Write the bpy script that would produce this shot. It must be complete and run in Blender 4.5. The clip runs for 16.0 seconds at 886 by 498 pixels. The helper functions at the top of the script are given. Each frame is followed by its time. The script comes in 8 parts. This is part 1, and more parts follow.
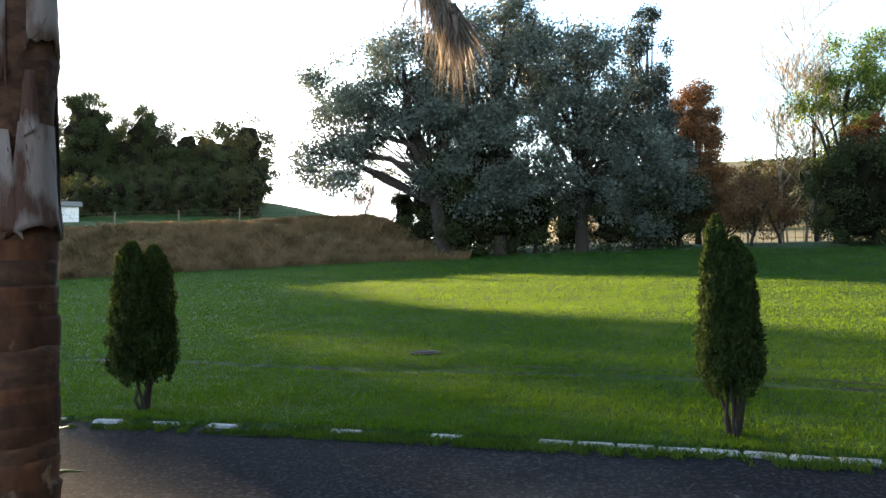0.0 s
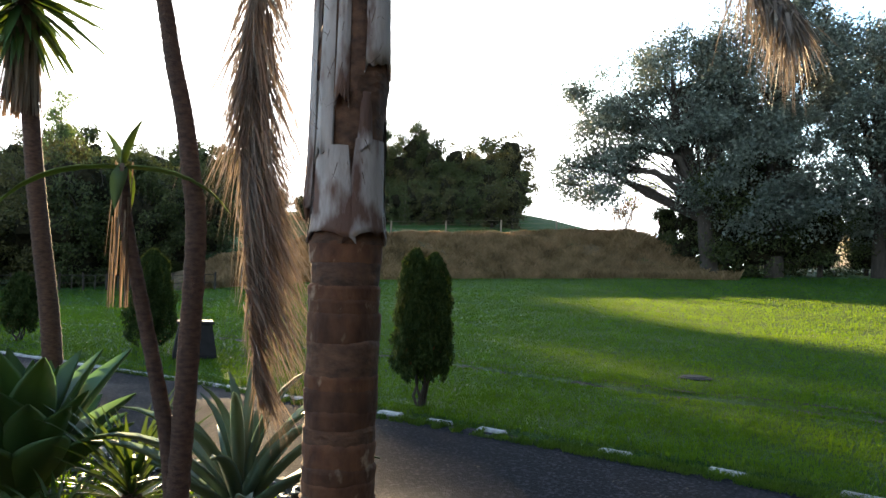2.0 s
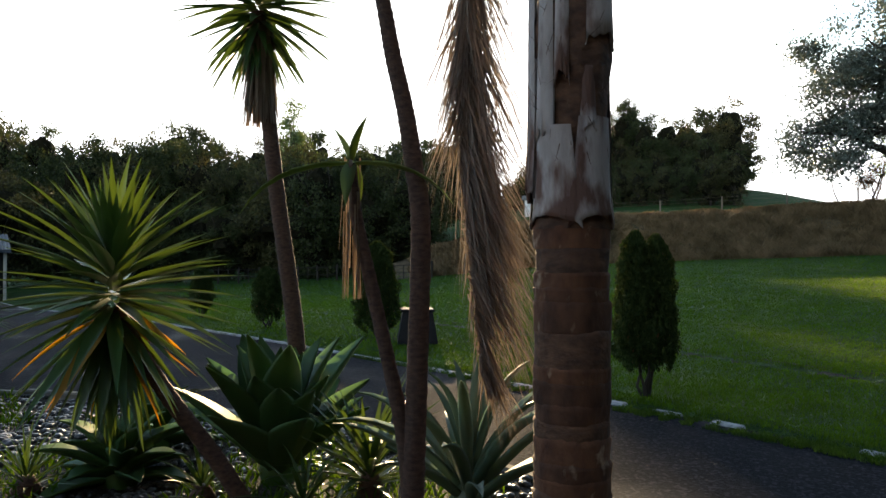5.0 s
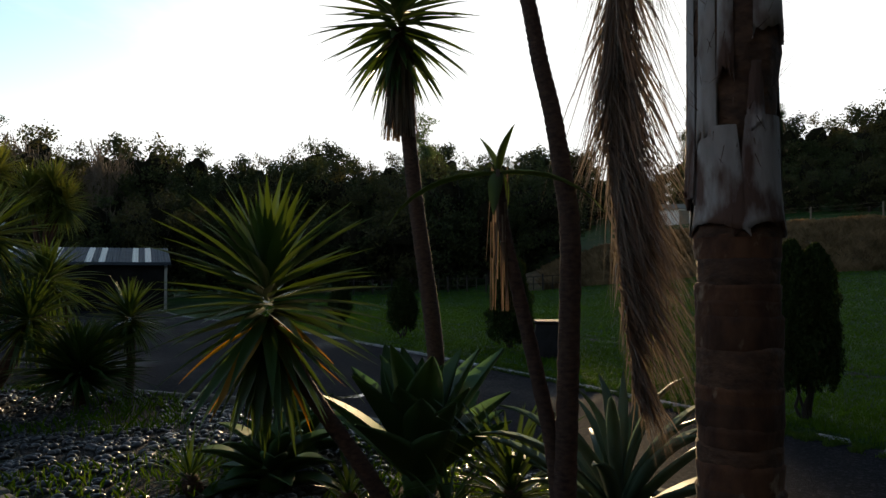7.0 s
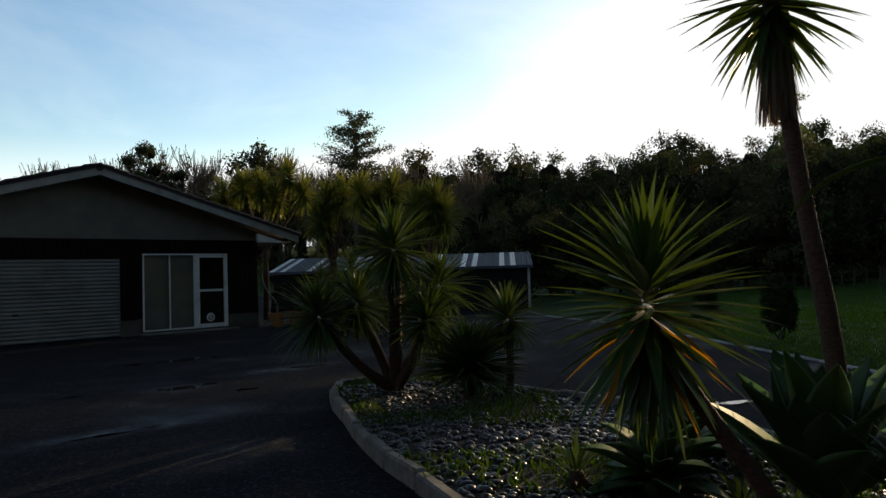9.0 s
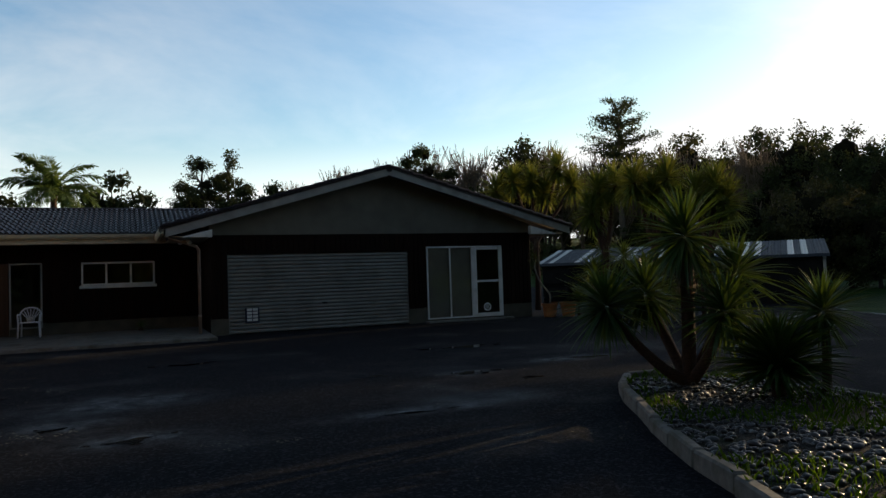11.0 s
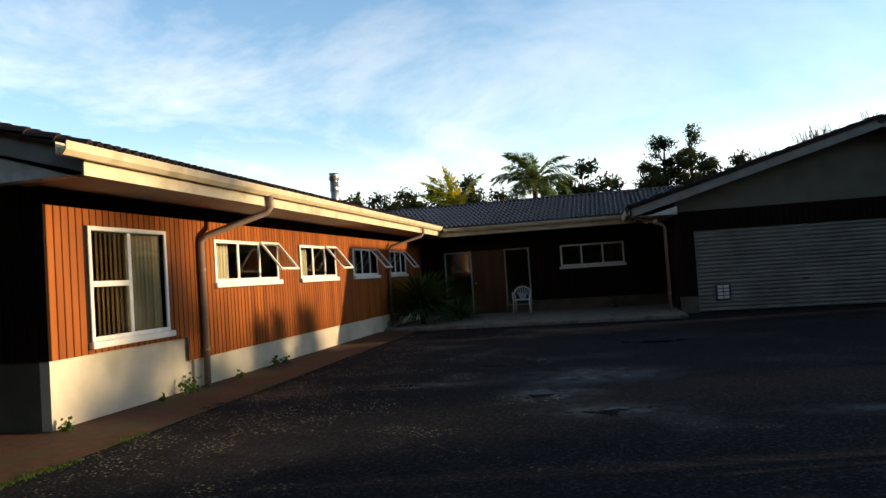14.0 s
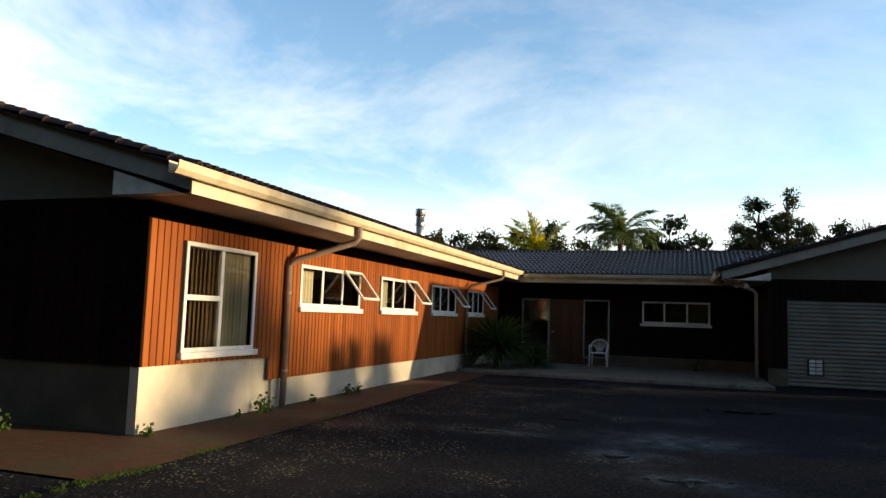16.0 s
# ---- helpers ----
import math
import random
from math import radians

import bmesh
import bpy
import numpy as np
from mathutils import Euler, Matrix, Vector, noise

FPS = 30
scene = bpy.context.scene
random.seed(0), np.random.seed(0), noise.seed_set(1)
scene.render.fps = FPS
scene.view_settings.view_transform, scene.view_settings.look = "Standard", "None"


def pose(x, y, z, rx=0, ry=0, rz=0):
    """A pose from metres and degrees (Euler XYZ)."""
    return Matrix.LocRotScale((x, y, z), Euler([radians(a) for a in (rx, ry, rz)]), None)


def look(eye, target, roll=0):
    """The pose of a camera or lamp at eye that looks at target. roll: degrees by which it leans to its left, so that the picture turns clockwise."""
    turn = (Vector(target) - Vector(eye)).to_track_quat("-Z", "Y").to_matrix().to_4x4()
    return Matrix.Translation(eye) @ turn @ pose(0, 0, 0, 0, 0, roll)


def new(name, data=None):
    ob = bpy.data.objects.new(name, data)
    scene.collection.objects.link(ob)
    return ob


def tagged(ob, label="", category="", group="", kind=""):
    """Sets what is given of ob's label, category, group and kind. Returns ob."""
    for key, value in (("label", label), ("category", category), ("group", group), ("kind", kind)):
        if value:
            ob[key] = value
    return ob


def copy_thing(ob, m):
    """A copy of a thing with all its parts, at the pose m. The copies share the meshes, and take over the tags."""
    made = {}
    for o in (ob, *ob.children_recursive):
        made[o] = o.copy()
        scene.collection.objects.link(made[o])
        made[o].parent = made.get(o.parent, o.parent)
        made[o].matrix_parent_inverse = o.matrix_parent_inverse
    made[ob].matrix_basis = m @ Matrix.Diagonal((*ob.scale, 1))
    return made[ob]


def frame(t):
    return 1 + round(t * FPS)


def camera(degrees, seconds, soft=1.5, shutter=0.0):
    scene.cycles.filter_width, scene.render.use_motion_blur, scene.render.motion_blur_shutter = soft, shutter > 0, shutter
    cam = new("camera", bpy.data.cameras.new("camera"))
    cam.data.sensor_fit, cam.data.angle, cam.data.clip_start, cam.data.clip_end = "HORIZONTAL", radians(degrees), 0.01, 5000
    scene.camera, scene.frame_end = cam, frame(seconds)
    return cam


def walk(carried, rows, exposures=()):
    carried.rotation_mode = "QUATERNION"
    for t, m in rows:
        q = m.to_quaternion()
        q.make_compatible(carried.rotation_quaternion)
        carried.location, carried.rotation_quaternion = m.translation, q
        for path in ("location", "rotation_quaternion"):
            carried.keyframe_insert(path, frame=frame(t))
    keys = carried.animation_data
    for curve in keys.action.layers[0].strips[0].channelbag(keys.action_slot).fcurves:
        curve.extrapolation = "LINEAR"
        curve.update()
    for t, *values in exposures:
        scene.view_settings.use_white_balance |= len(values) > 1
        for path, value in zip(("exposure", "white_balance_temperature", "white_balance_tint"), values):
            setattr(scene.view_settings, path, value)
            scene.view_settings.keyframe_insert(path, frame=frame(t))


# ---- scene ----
# camera and walk: seconds, x, y, z, yaw, pitch, roll
cam = camera(63.38, 16.0)
PATH = [
    (0.0, 0.090, 0.174, 1.465, -119.04, 1.34, 1.08),
    (0.5, 0.150, 0.215, 1.465, -115.68, 1.59, 0.19),
    (1.0, 0.173, 0.261, 1.463, -110.21, 2.20, -0.72),
    (1.5, 0.185, 0.302, 1.461, -105.45, 1.97, -1.28),
    (2.0, 0.184, 0.328, 1.465, -98.95, 2.27, -1.85),
    (2.5, 0.213, 0.338, 1.469, -94.85, 1.65, -1.55),
    (3.0, 0.261, 0.350, 1.472, -93.73, 1.46, -2.31),
    (3.5, 0.255, 0.359, 1.473, -91.13, 1.19, -2.45),
    (4.0, 0.268, 0.360, 1.471, -89.43, 0.72, -2.64),
    (4.2, 0.281, 0.357, 1.471, -88.09, 0.70, -2.11),
    (6.5, 0.341, 0.470, 1.462, -74.10, 1.33, 0.29),
    (7.0, 0.357, 0.473, 1.467, -72.07, 1.71, -0.11),
    (7.5, 0.364, 0.477, 1.477, -67.14, 2.31, 0.39),
    (8.0, 0.349, 0.507, 1.482, -59.68, 2.07, 0.62),
    (8.5, 0.335, 0.543, 1.484, -51.91, 2.00, 1.50),
    (9.0, 0.290, 0.576, 1.492, -44.33, 1.99, 1.65),
    (9.2, 0.268, 0.580, 1.493, -41.46, 2.26, 1.31),
    (11.3, 0.117, 0.850, 1.456, -19.87, 2.29, 1.19),
    (11.5, 0.131, 0.869, 1.451, -17.00, 2.39, 0.47),
    (12.0, 0.167, 0.890, 1.460, -9.68, 0.61, 0.93),
    (12.5, 0.172, 0.896, 1.463, -5.14, 0.49, 1.34),
    (13.0, 0.159, 0.892, 1.460, 0.44, 0.80, 1.97),
    (13.5, 0.145, 0.907, 1.464, 7.43, 1.21, 2.98),
    (14.0, 0.150, 0.887, 1.462, 12.63, 2.04, 3.75),
    (14.5, 0.201, 0.961, 1.428, 16.70, 0.12, 3.30),
    (15.0, 0.223, 0.911, 1.461, 14.93, 3.44, 1.48),
    (15.5, 0.162, 0.928, 1.467, 19.23, -2.35, 0.52),
    (16.0, 0.071, 0.869, 1.495, 18.51, 5.32, -1.90),
]
EXPOSURES = [(0.0, 2.7), (3.5, 2.45), (4.2, 2.25), (6.5, 0.7), (9.0, 0.15), (11.5, 0.3), (12.5, 0.5), (14.0, 0.66), (16.0, 0.7)]
walk(cam, [(t, pose(x, y, z, 90 + pitch, roll, yaw)) for t, x, y, z, yaw, pitch, roll in PATH], EXPOSURES)

# ---- world, sun ----
SUN_BEARING, SUN_HEIGHT = 77.3, 10.2  # degrees clockwise from +y, above the horizon
SUN_STRENGTH, SKY_STRENGTH = 5.0, 0.05
CLEAR_BEARING = 200.0


def nodes_of(block):
    block.use_nodes = True
    block.node_tree.nodes.clear()
    return block.node_tree.nodes, block.node_tree.links


def build_world():
    w = bpy.data.worlds.new("world")
    scene.world = w
    n, l = nodes_of(w)
    sky = n.new("ShaderNodeTexSky")
    sky.sky_type = "NISHITA"
    sky.sun_disc = False
    sky.sun_elevation = radians(SUN_HEIGHT)
    sky.sun_rotation = radians(SUN_BEARING)
    sky.air_density, sky.dust_density, sky.ozone_density = 1.0, 0.5, 1.0
    tc = n.new("ShaderNodeTexCoord")
    sep = n.new("ShaderNodeSeparateXYZ")
    l.new(tc.outputs["Generated"], sep.inputs[0])
    # cloud layer: the view direction laid out on a flat sheet overhead
    up = n.new("ShaderNodeMath")
    up.operation = "MAXIMUM"
    l.new(sep.outputs["Z"], up.inputs[0])
    up.inputs[1].default_value = 0.0
    add = n.new("ShaderNodeMath")
    l.new(up.outputs[0], add.inputs[0])
    add.inputs[1].default_value = 0.12
    comb = n.new("ShaderNodeCombineXYZ")
    for axis in ("X", "Y"):
        div = n.new("ShaderNodeMath")
        div.operation = "DIVIDE"
        l.new(sep.outputs[axis], div.inputs[0])
        l.new(add.outputs[0], div.inputs[1])
        l.new(div.outputs[0], comb.inputs[axis])
    noise_tex = n.new("ShaderNodeTexNoise")
    noise_tex.inputs["Scale"].default_value = 0.55
    noise_tex.inputs["Detail"].default_value = 7.0
    noise_tex.inputs["Roughness"].default_value = 0.62
    noise_tex.inputs["Distortion"].default_value = 0.5
    l.new(comb.outputs[0], noise_tex.inputs["Vector"])
    ramp = n.new("ShaderNodeValToRGB")
    ramp.color_ramp.elements[0].position = 0.44
    ramp.color_ramp.elements[1].position = 0.63
    l.new(noise_tex.outputs["Fac"], ramp.inputs[0])
    # the high cloud thickens to the north-west
    west, more = n.new("ShaderNodeVectorMath"), n.new("ShaderNodeMapRange")
    west.operation = "DOT_PRODUCT"
    west.inputs[1].default_value = (math.sin(radians(-60)), math.cos(radians(-60)), 0.0)
    l.new(tc.outputs["Generated"], west.inputs[0])
    more.interpolation_type = "SMOOTHSTEP"
    more.inputs["From Min"].default_value, more.inputs["From Max"].default_value = 0.25, 0.85
    more.inputs["To Min"].default_value, more.inputs["To Max"].default_value = 0.35, 1.15
    l.new(west.outputs["Value"], more.inputs["Value"])
    high = n.new("ShaderNodeMath")
    high.operation = "MULTIPLY"
    l.new(ramp.outputs["Color"], high.inputs[0])
    l.new(more.outputs[0], high.inputs[1])
    # more cloud low over the land
    low = n.new("ShaderNodeMapRange")
    low.interpolation_type = "SMOOTHSTEP"
    low.inputs["From Min"].default_value = 0.09
    low.inputs["From Max"].default_value = 0.20
    low.inputs["To Min"].default_value = 0.88
    low.inputs["To Max"].default_value = 0.0
    l.new(sep.outputs["Z"], low.inputs["Value"])
    mx = n.new("ShaderNodeMath")
    mx.operation = "MAXIMUM"
    l.new(high.outputs[0], mx.inputs[0])
    l.new(low.outputs[0], mx.inputs[1])
    # the sky overhead is clear
    clear = n.new("ShaderNodeMapRange")
    clear.interpolation_type = "SMOOTHSTEP"
    clear.inputs["From Min"].default_value, clear.inputs["From Max"].default_value = 0.42, 0.66
    clear.inputs["To Min"].default_value, clear.inputs["To Max"].default_value = 1.0, 0.05
    l.new(sep.outputs["Z"], clear.inputs["Value"])
    # cloud and haze lie to the north and east; the southern sky is clearer
    aim, south, thick = n.new("ShaderNodeVectorMath"), n.new("ShaderNodeMapRange"), n.new("ShaderNodeMath")
    aim.operation, thick.operation = "DOT_PRODUCT", "MULTIPLY"
    aim.inputs[1].default_value = (math.sin(radians(CLEAR_BEARING)), math.cos(radians(CLEAR_BEARING)), 0.0)
    l.new(tc.outputs["Generated"], aim.inputs[0])
    south.interpolation_type = "SMOOTHSTEP"
    south.inputs["From Min"].default_value, south.inputs["From Max"].default_value = -0.05, 0.75
    south.inputs["To Min"].default_value, south.inputs["To Max"].default_value = 1.0, 0.25
    l.new(aim.outputs["Value"], south.inputs["Value"])
    l.new(clear.outputs[0], thick.inputs[0])
    l.new(south.outputs[0], thick.inputs[1])
    veil = n.new("ShaderNodeMath")
    veil.operation = "MULTIPLY"
    l.new(mx.outputs[0], veil.inputs[0])
    l.new(thick.outputs[0], veil.inputs[1])
    amount = n.new("ShaderNodeMath")
    amount.operation = "MULTIPLY"
    l.new(veil.outputs[0], amount.inputs[0])
    amount.inputs[1].default_value = 0.8
    # clouds are a paler, brighter form of the sky behind them
    hsv = n.new("ShaderNodeHueSaturation")
    hsv.inputs["Saturation"].default_value = 0.22
    hsv.inputs["Value"].default_value = 5.4
    l.new(sky.outputs[0], hsv.inputs["Color"])
    # the thin bright haze of the lower sky, gone overhead
    haze = n.new("ShaderNodeHueSaturation")
    haze.inputs["Saturation"].default_value = 1.22
    haze.inputs["Hue"].default_value = 0.506
    haze.inputs["Value"].default_value = 4.1
    l.new(thick.outputs[0], haze.inputs["Fac"])
    l.new(sky.outputs[0], haze.inputs["Color"])
    mix = n.new("ShaderNodeMix")
    mix.data_type = "RGBA"
    l.new(amount.outputs[0], mix.inputs["Factor"])
    l.new(haze.outputs[0], mix.inputs["A"])
    l.new(hsv.outputs[0], mix.inputs["B"])
    bg = n.new("ShaderNodeBackground")
    bg.inputs["Strength"].default_value = SKY_STRENGTH
    # the glow round the sun is veiled
    cap = n.new("ShaderNodeMix")
    cap.data_type, cap.blend_type = "RGBA", "DARKEN"
    cap.inputs["Factor"].default_value = 1.0
    l.new(mix.outputs["Result"], cap.inputs["A"])
    cap.inputs["B"].default_value = (18.6, 18.8, 18.6, 1)
    l.new(cap.outputs["Result"], bg.inputs["Color"])
    out = n.new("ShaderNodeOutputWorld")
    l.new(bg.outputs[0], out.inputs["Surface"])


build_world()
sun_way = Vector((math.sin(radians(SUN_BEARING)) * math.cos(radians(SUN_HEIGHT)),
                  math.cos(radians(SUN_BEARING)) * math.cos(radians(SUN_HEIGHT)), math.sin(radians(SUN_HEIGHT))))
sun_data = bpy.data.lights.new("sun", "SUN")
sun_data.energy, sun_data.angle, sun_data.color = SUN_STRENGTH, radians(0.53), (1.0, 0.72, 0.40)
sun = new("sun", sun_data)
sun.matrix_world = look(sun_way * 200, (0, 0, 0))

# ---- materials ----
def material(name, c1, c2=None, rough=0.6, scale=4.0, detail=6.0, bump=0.0, bump_scale=None, metal=0.0, spec=0.5, stain=None,
             stain_scale=0.6, stretch=(1, 1, 1), piece=0.0, rough2=None, stain_at=(0.52, 0.68)):
    """Two colours mixed by fine noise, a broad stain over them, bump and, with piece, a random tone for each object."""
    m = bpy.data.materials.new(name)
    n, l = nodes_of(m)
    out, sh = n.new("ShaderNodeOutputMaterial"), n.new("ShaderNodeBsdfPrincipled")
    l.new(sh.outputs[0], out.inputs[0])
    tc, mp = n.new("ShaderNodeTexCoord"), n.new("ShaderNodeMapping")
    geo = n.new("ShaderNodeNewGeometry")
    l.new(geo.outputs["Position"], mp.inputs["Vector"])
    mp.inputs["Scale"].default_value = stretch
    tex = n.new("ShaderNodeTexNoise")
    tex.inputs["Scale"].default_value, tex.inputs["Detail"].default_value = scale, detail
    l.new(mp.outputs[0], tex.inputs["Vector"])
    ramp = n.new("ShaderNodeValToRGB")
    ramp.color_ramp.elements[0].position, ramp.color_ramp.elements[1].position = 0.32, 0.68
    ramp.color_ramp.elements[0].color = (*c1, 1)
    ramp.color_ramp.elements[1].color = (*(c2 or c1), 1)
    l.new(tex.outputs["Fac"], ramp.inputs[0])
    colour = ramp.outputs[0]
    if stain:
        t2 = n.new("ShaderNodeTexNoise")
        t2.inputs["Scale"].default_value, t2.inputs["Detail"].default_value = stain_scale, 5
        l.new(mp.outputs[0] if tuple(stretch) != (1, 1, 1) else geo.outputs["Position"], t2.inputs["Vector"])
        r2 = n.new("ShaderNodeValToRGB")
        r2.color_ramp.elements[0].position, r2.color_ramp.elements[1].position = stain_at
        l.new(t2.outputs["Fac"], r2.inputs[0])
        mix = n.new("ShaderNodeMix")
        mix.data_type = "RGBA"
        l.new(r2.outputs[0], mix.inputs["Factor"])
        l.new(colour, mix.inputs["A"])
        mix.inputs["B"].default_value = (*stain, 1)
        colour = mix.outputs["Result"]
        if rough2 is not None:
            rr = n.new("ShaderNodeMapRange")
            rr.inputs["To Min"].default_value, rr.inputs["To Max"].default_value = rough, rough2
            l.new(r2.outputs[0], rr.inputs["Value"])
            l.new(rr.outputs[0], sh.inputs["Roughness"])
    if piece:
        info, hsv = n.new("ShaderNodeObjectInfo"), n.new("ShaderNodeHueSaturation")
        mr = n.new("ShaderNodeMapRange")
        mr.inputs["To Min"].default_value, mr.inputs["To Max"].default_value = 1 - piece, 1 + piece
        l.new(info.outputs["Random"], mr.inputs["Value"])
        l.new(mr.outputs[0], hsv.inputs["Value"])
        l.new(colour, hsv.inputs["Color"])
        colour = hsv.outputs[0]
    l.new(colour, sh.inputs["Base Color"])
    if not (stain and rough2 is not None):
        sh.inputs["Roughness"].default_value = rough
    sh.inputs["Metallic"].default_value = metal
    sh.inputs["Specular IOR Level"].default_value = spec
    if bump:
        t3, b = n.new("ShaderNodeTexNoise"), n.new("ShaderNodeBump")
        t3.inputs["Scale"].default_value, t3.inputs["Detail"].default_value = bump_scale or scale * 3, 4
        l.new(mp.outputs[0], t3.inputs["Vector"])
        b.inputs["Strength"].default_value, b.inputs["Distance"].default_value = 1.0, bump
        l.new(t3.outputs["Fac"], b.inputs["Height"])
        l.new(b.outputs[0], sh.inputs["Normal"])
    return m


def leafy(name, c1, c2, through_share=0.4, rough=0.5, c_through=None, gloss=0.35, patch=0.0):
    """Leaves: each island its own tone between two colours, light passing through in part."""
    m = bpy.data.materials.new(name)
    n, l = nodes_of(m)
    out = n.new("ShaderNodeOutputMaterial")
    geo = n.new("ShaderNodeNewGeometry")
    info = n.new("ShaderNodeObjectInfo")
    ramp = n.new("ShaderNodeValToRGB")
    ramp.color_ramp.elements[0].color, ramp.color_ramp.elements[1].color = (*c1, 1), (*c2, 1)
    add = n.new("ShaderNodeMath")
    l.new(geo.outputs["Random Per Island"], add.inputs[0])
    l.new(info.outputs["Random"], add.inputs[1])
    fr = n.new("ShaderNodeMath")
    fr.operation = "FRACT"
    l.new(add.outputs[0], fr.inputs[0])
    l.new(fr.outputs[0], ramp.inputs[0])
    if patch:
        drift, blend = n.new("ShaderNodeTexNoise"), n.new("ShaderNodeMix")
        drift.inputs["Scale"].default_value, drift.inputs["Detail"].default_value = patch, 6
        l.new(geo.outputs["Position"], drift.inputs["Vector"])
        wide = n.new("ShaderNodeMapRange")
        wide.inputs["From Min"].default_value, wide.inputs["From Max"].default_value = 0.34, 0.66
        l.new(drift.outputs["Fac"], wide.inputs["Value"])
        blend.inputs["Factor"].default_value = 0.62
        l.new(fr.outputs[0], blend.inputs["A"])
        l.new(wide.outputs[0], blend.inputs["B"])
        l.new(blend.outputs["Result"], ramp.inputs[0])
    sh, tr, mix = n.new("ShaderNodeBsdfPrincipled"), n.new("ShaderNodeBsdfTranslucent"), n.new("ShaderNodeMixShader")
    sh.inputs["Roughness"].default_value = rough
    sh.inputs["Specular IOR Level"].default_value = gloss
    l.new(ramp.outputs[0], sh.inputs["Base Color"])
    hsv = n.new("ShaderNodeHueSaturation")
    hsv.inputs["Hue"].default_value, hsv.inputs["Saturation"].default_value, hsv.inputs["Value"].default_value = 0.485, 1.15, 1.6
    l.new(ramp.outputs[0], hsv.inputs["Color"])
    l.new(hsv.outputs[0], tr.inputs["Color"])
    if c_through:
        tr.inputs["Color"].default_value = (*c_through, 1)
        l.remove(tr.inputs["Color"].links[0])
    mix.inputs[0].default_value = through_share
    l.new(sh.outputs[0], mix.inputs[1])
    l.new(tr.outputs[0], mix.inputs[2])
    l.new(mix.outputs[0], out.inputs[0])
    return m


def glass(name, tint=(0.9, 0.95, 0.95), rough=0.02):
    m = bpy.data.materials.new(name)
    n, l = nodes_of(m)
    out = n.new("ShaderNodeOutputMaterial")
    gl, tr, mix, fr = n.new("ShaderNodeBsdfGlossy"), n.new("ShaderNodeBsdfTransparent"), n.new("ShaderNodeMixShader"), n.new("ShaderNodeLayerWeight")
    gl.inputs["Roughness"].default_value = rough
    tr.inputs["Color"].default_value = (*tint, 1)
    fr.inputs["Blend"].default_value = 0.5
    pw, ad = n.new("ShaderNodeMath"), n.new("ShaderNodeMath")
    pw.operation, pw.inputs[1].default_value = "POWER", 4.0
    ad.inputs[1].default_value = 0.05
    l.new(fr.outputs["Facing"], pw.inputs[0])
    l.new(pw.outputs[0], ad.inputs[0])
    l.new(ad.outputs[0], mix.inputs[0])
    l.new(tr.outputs[0], mix.inputs[1])
    l.new(gl.outputs[0], mix.inputs[2])
    l.new(mix.outputs[0], out.inputs[0])
    return m


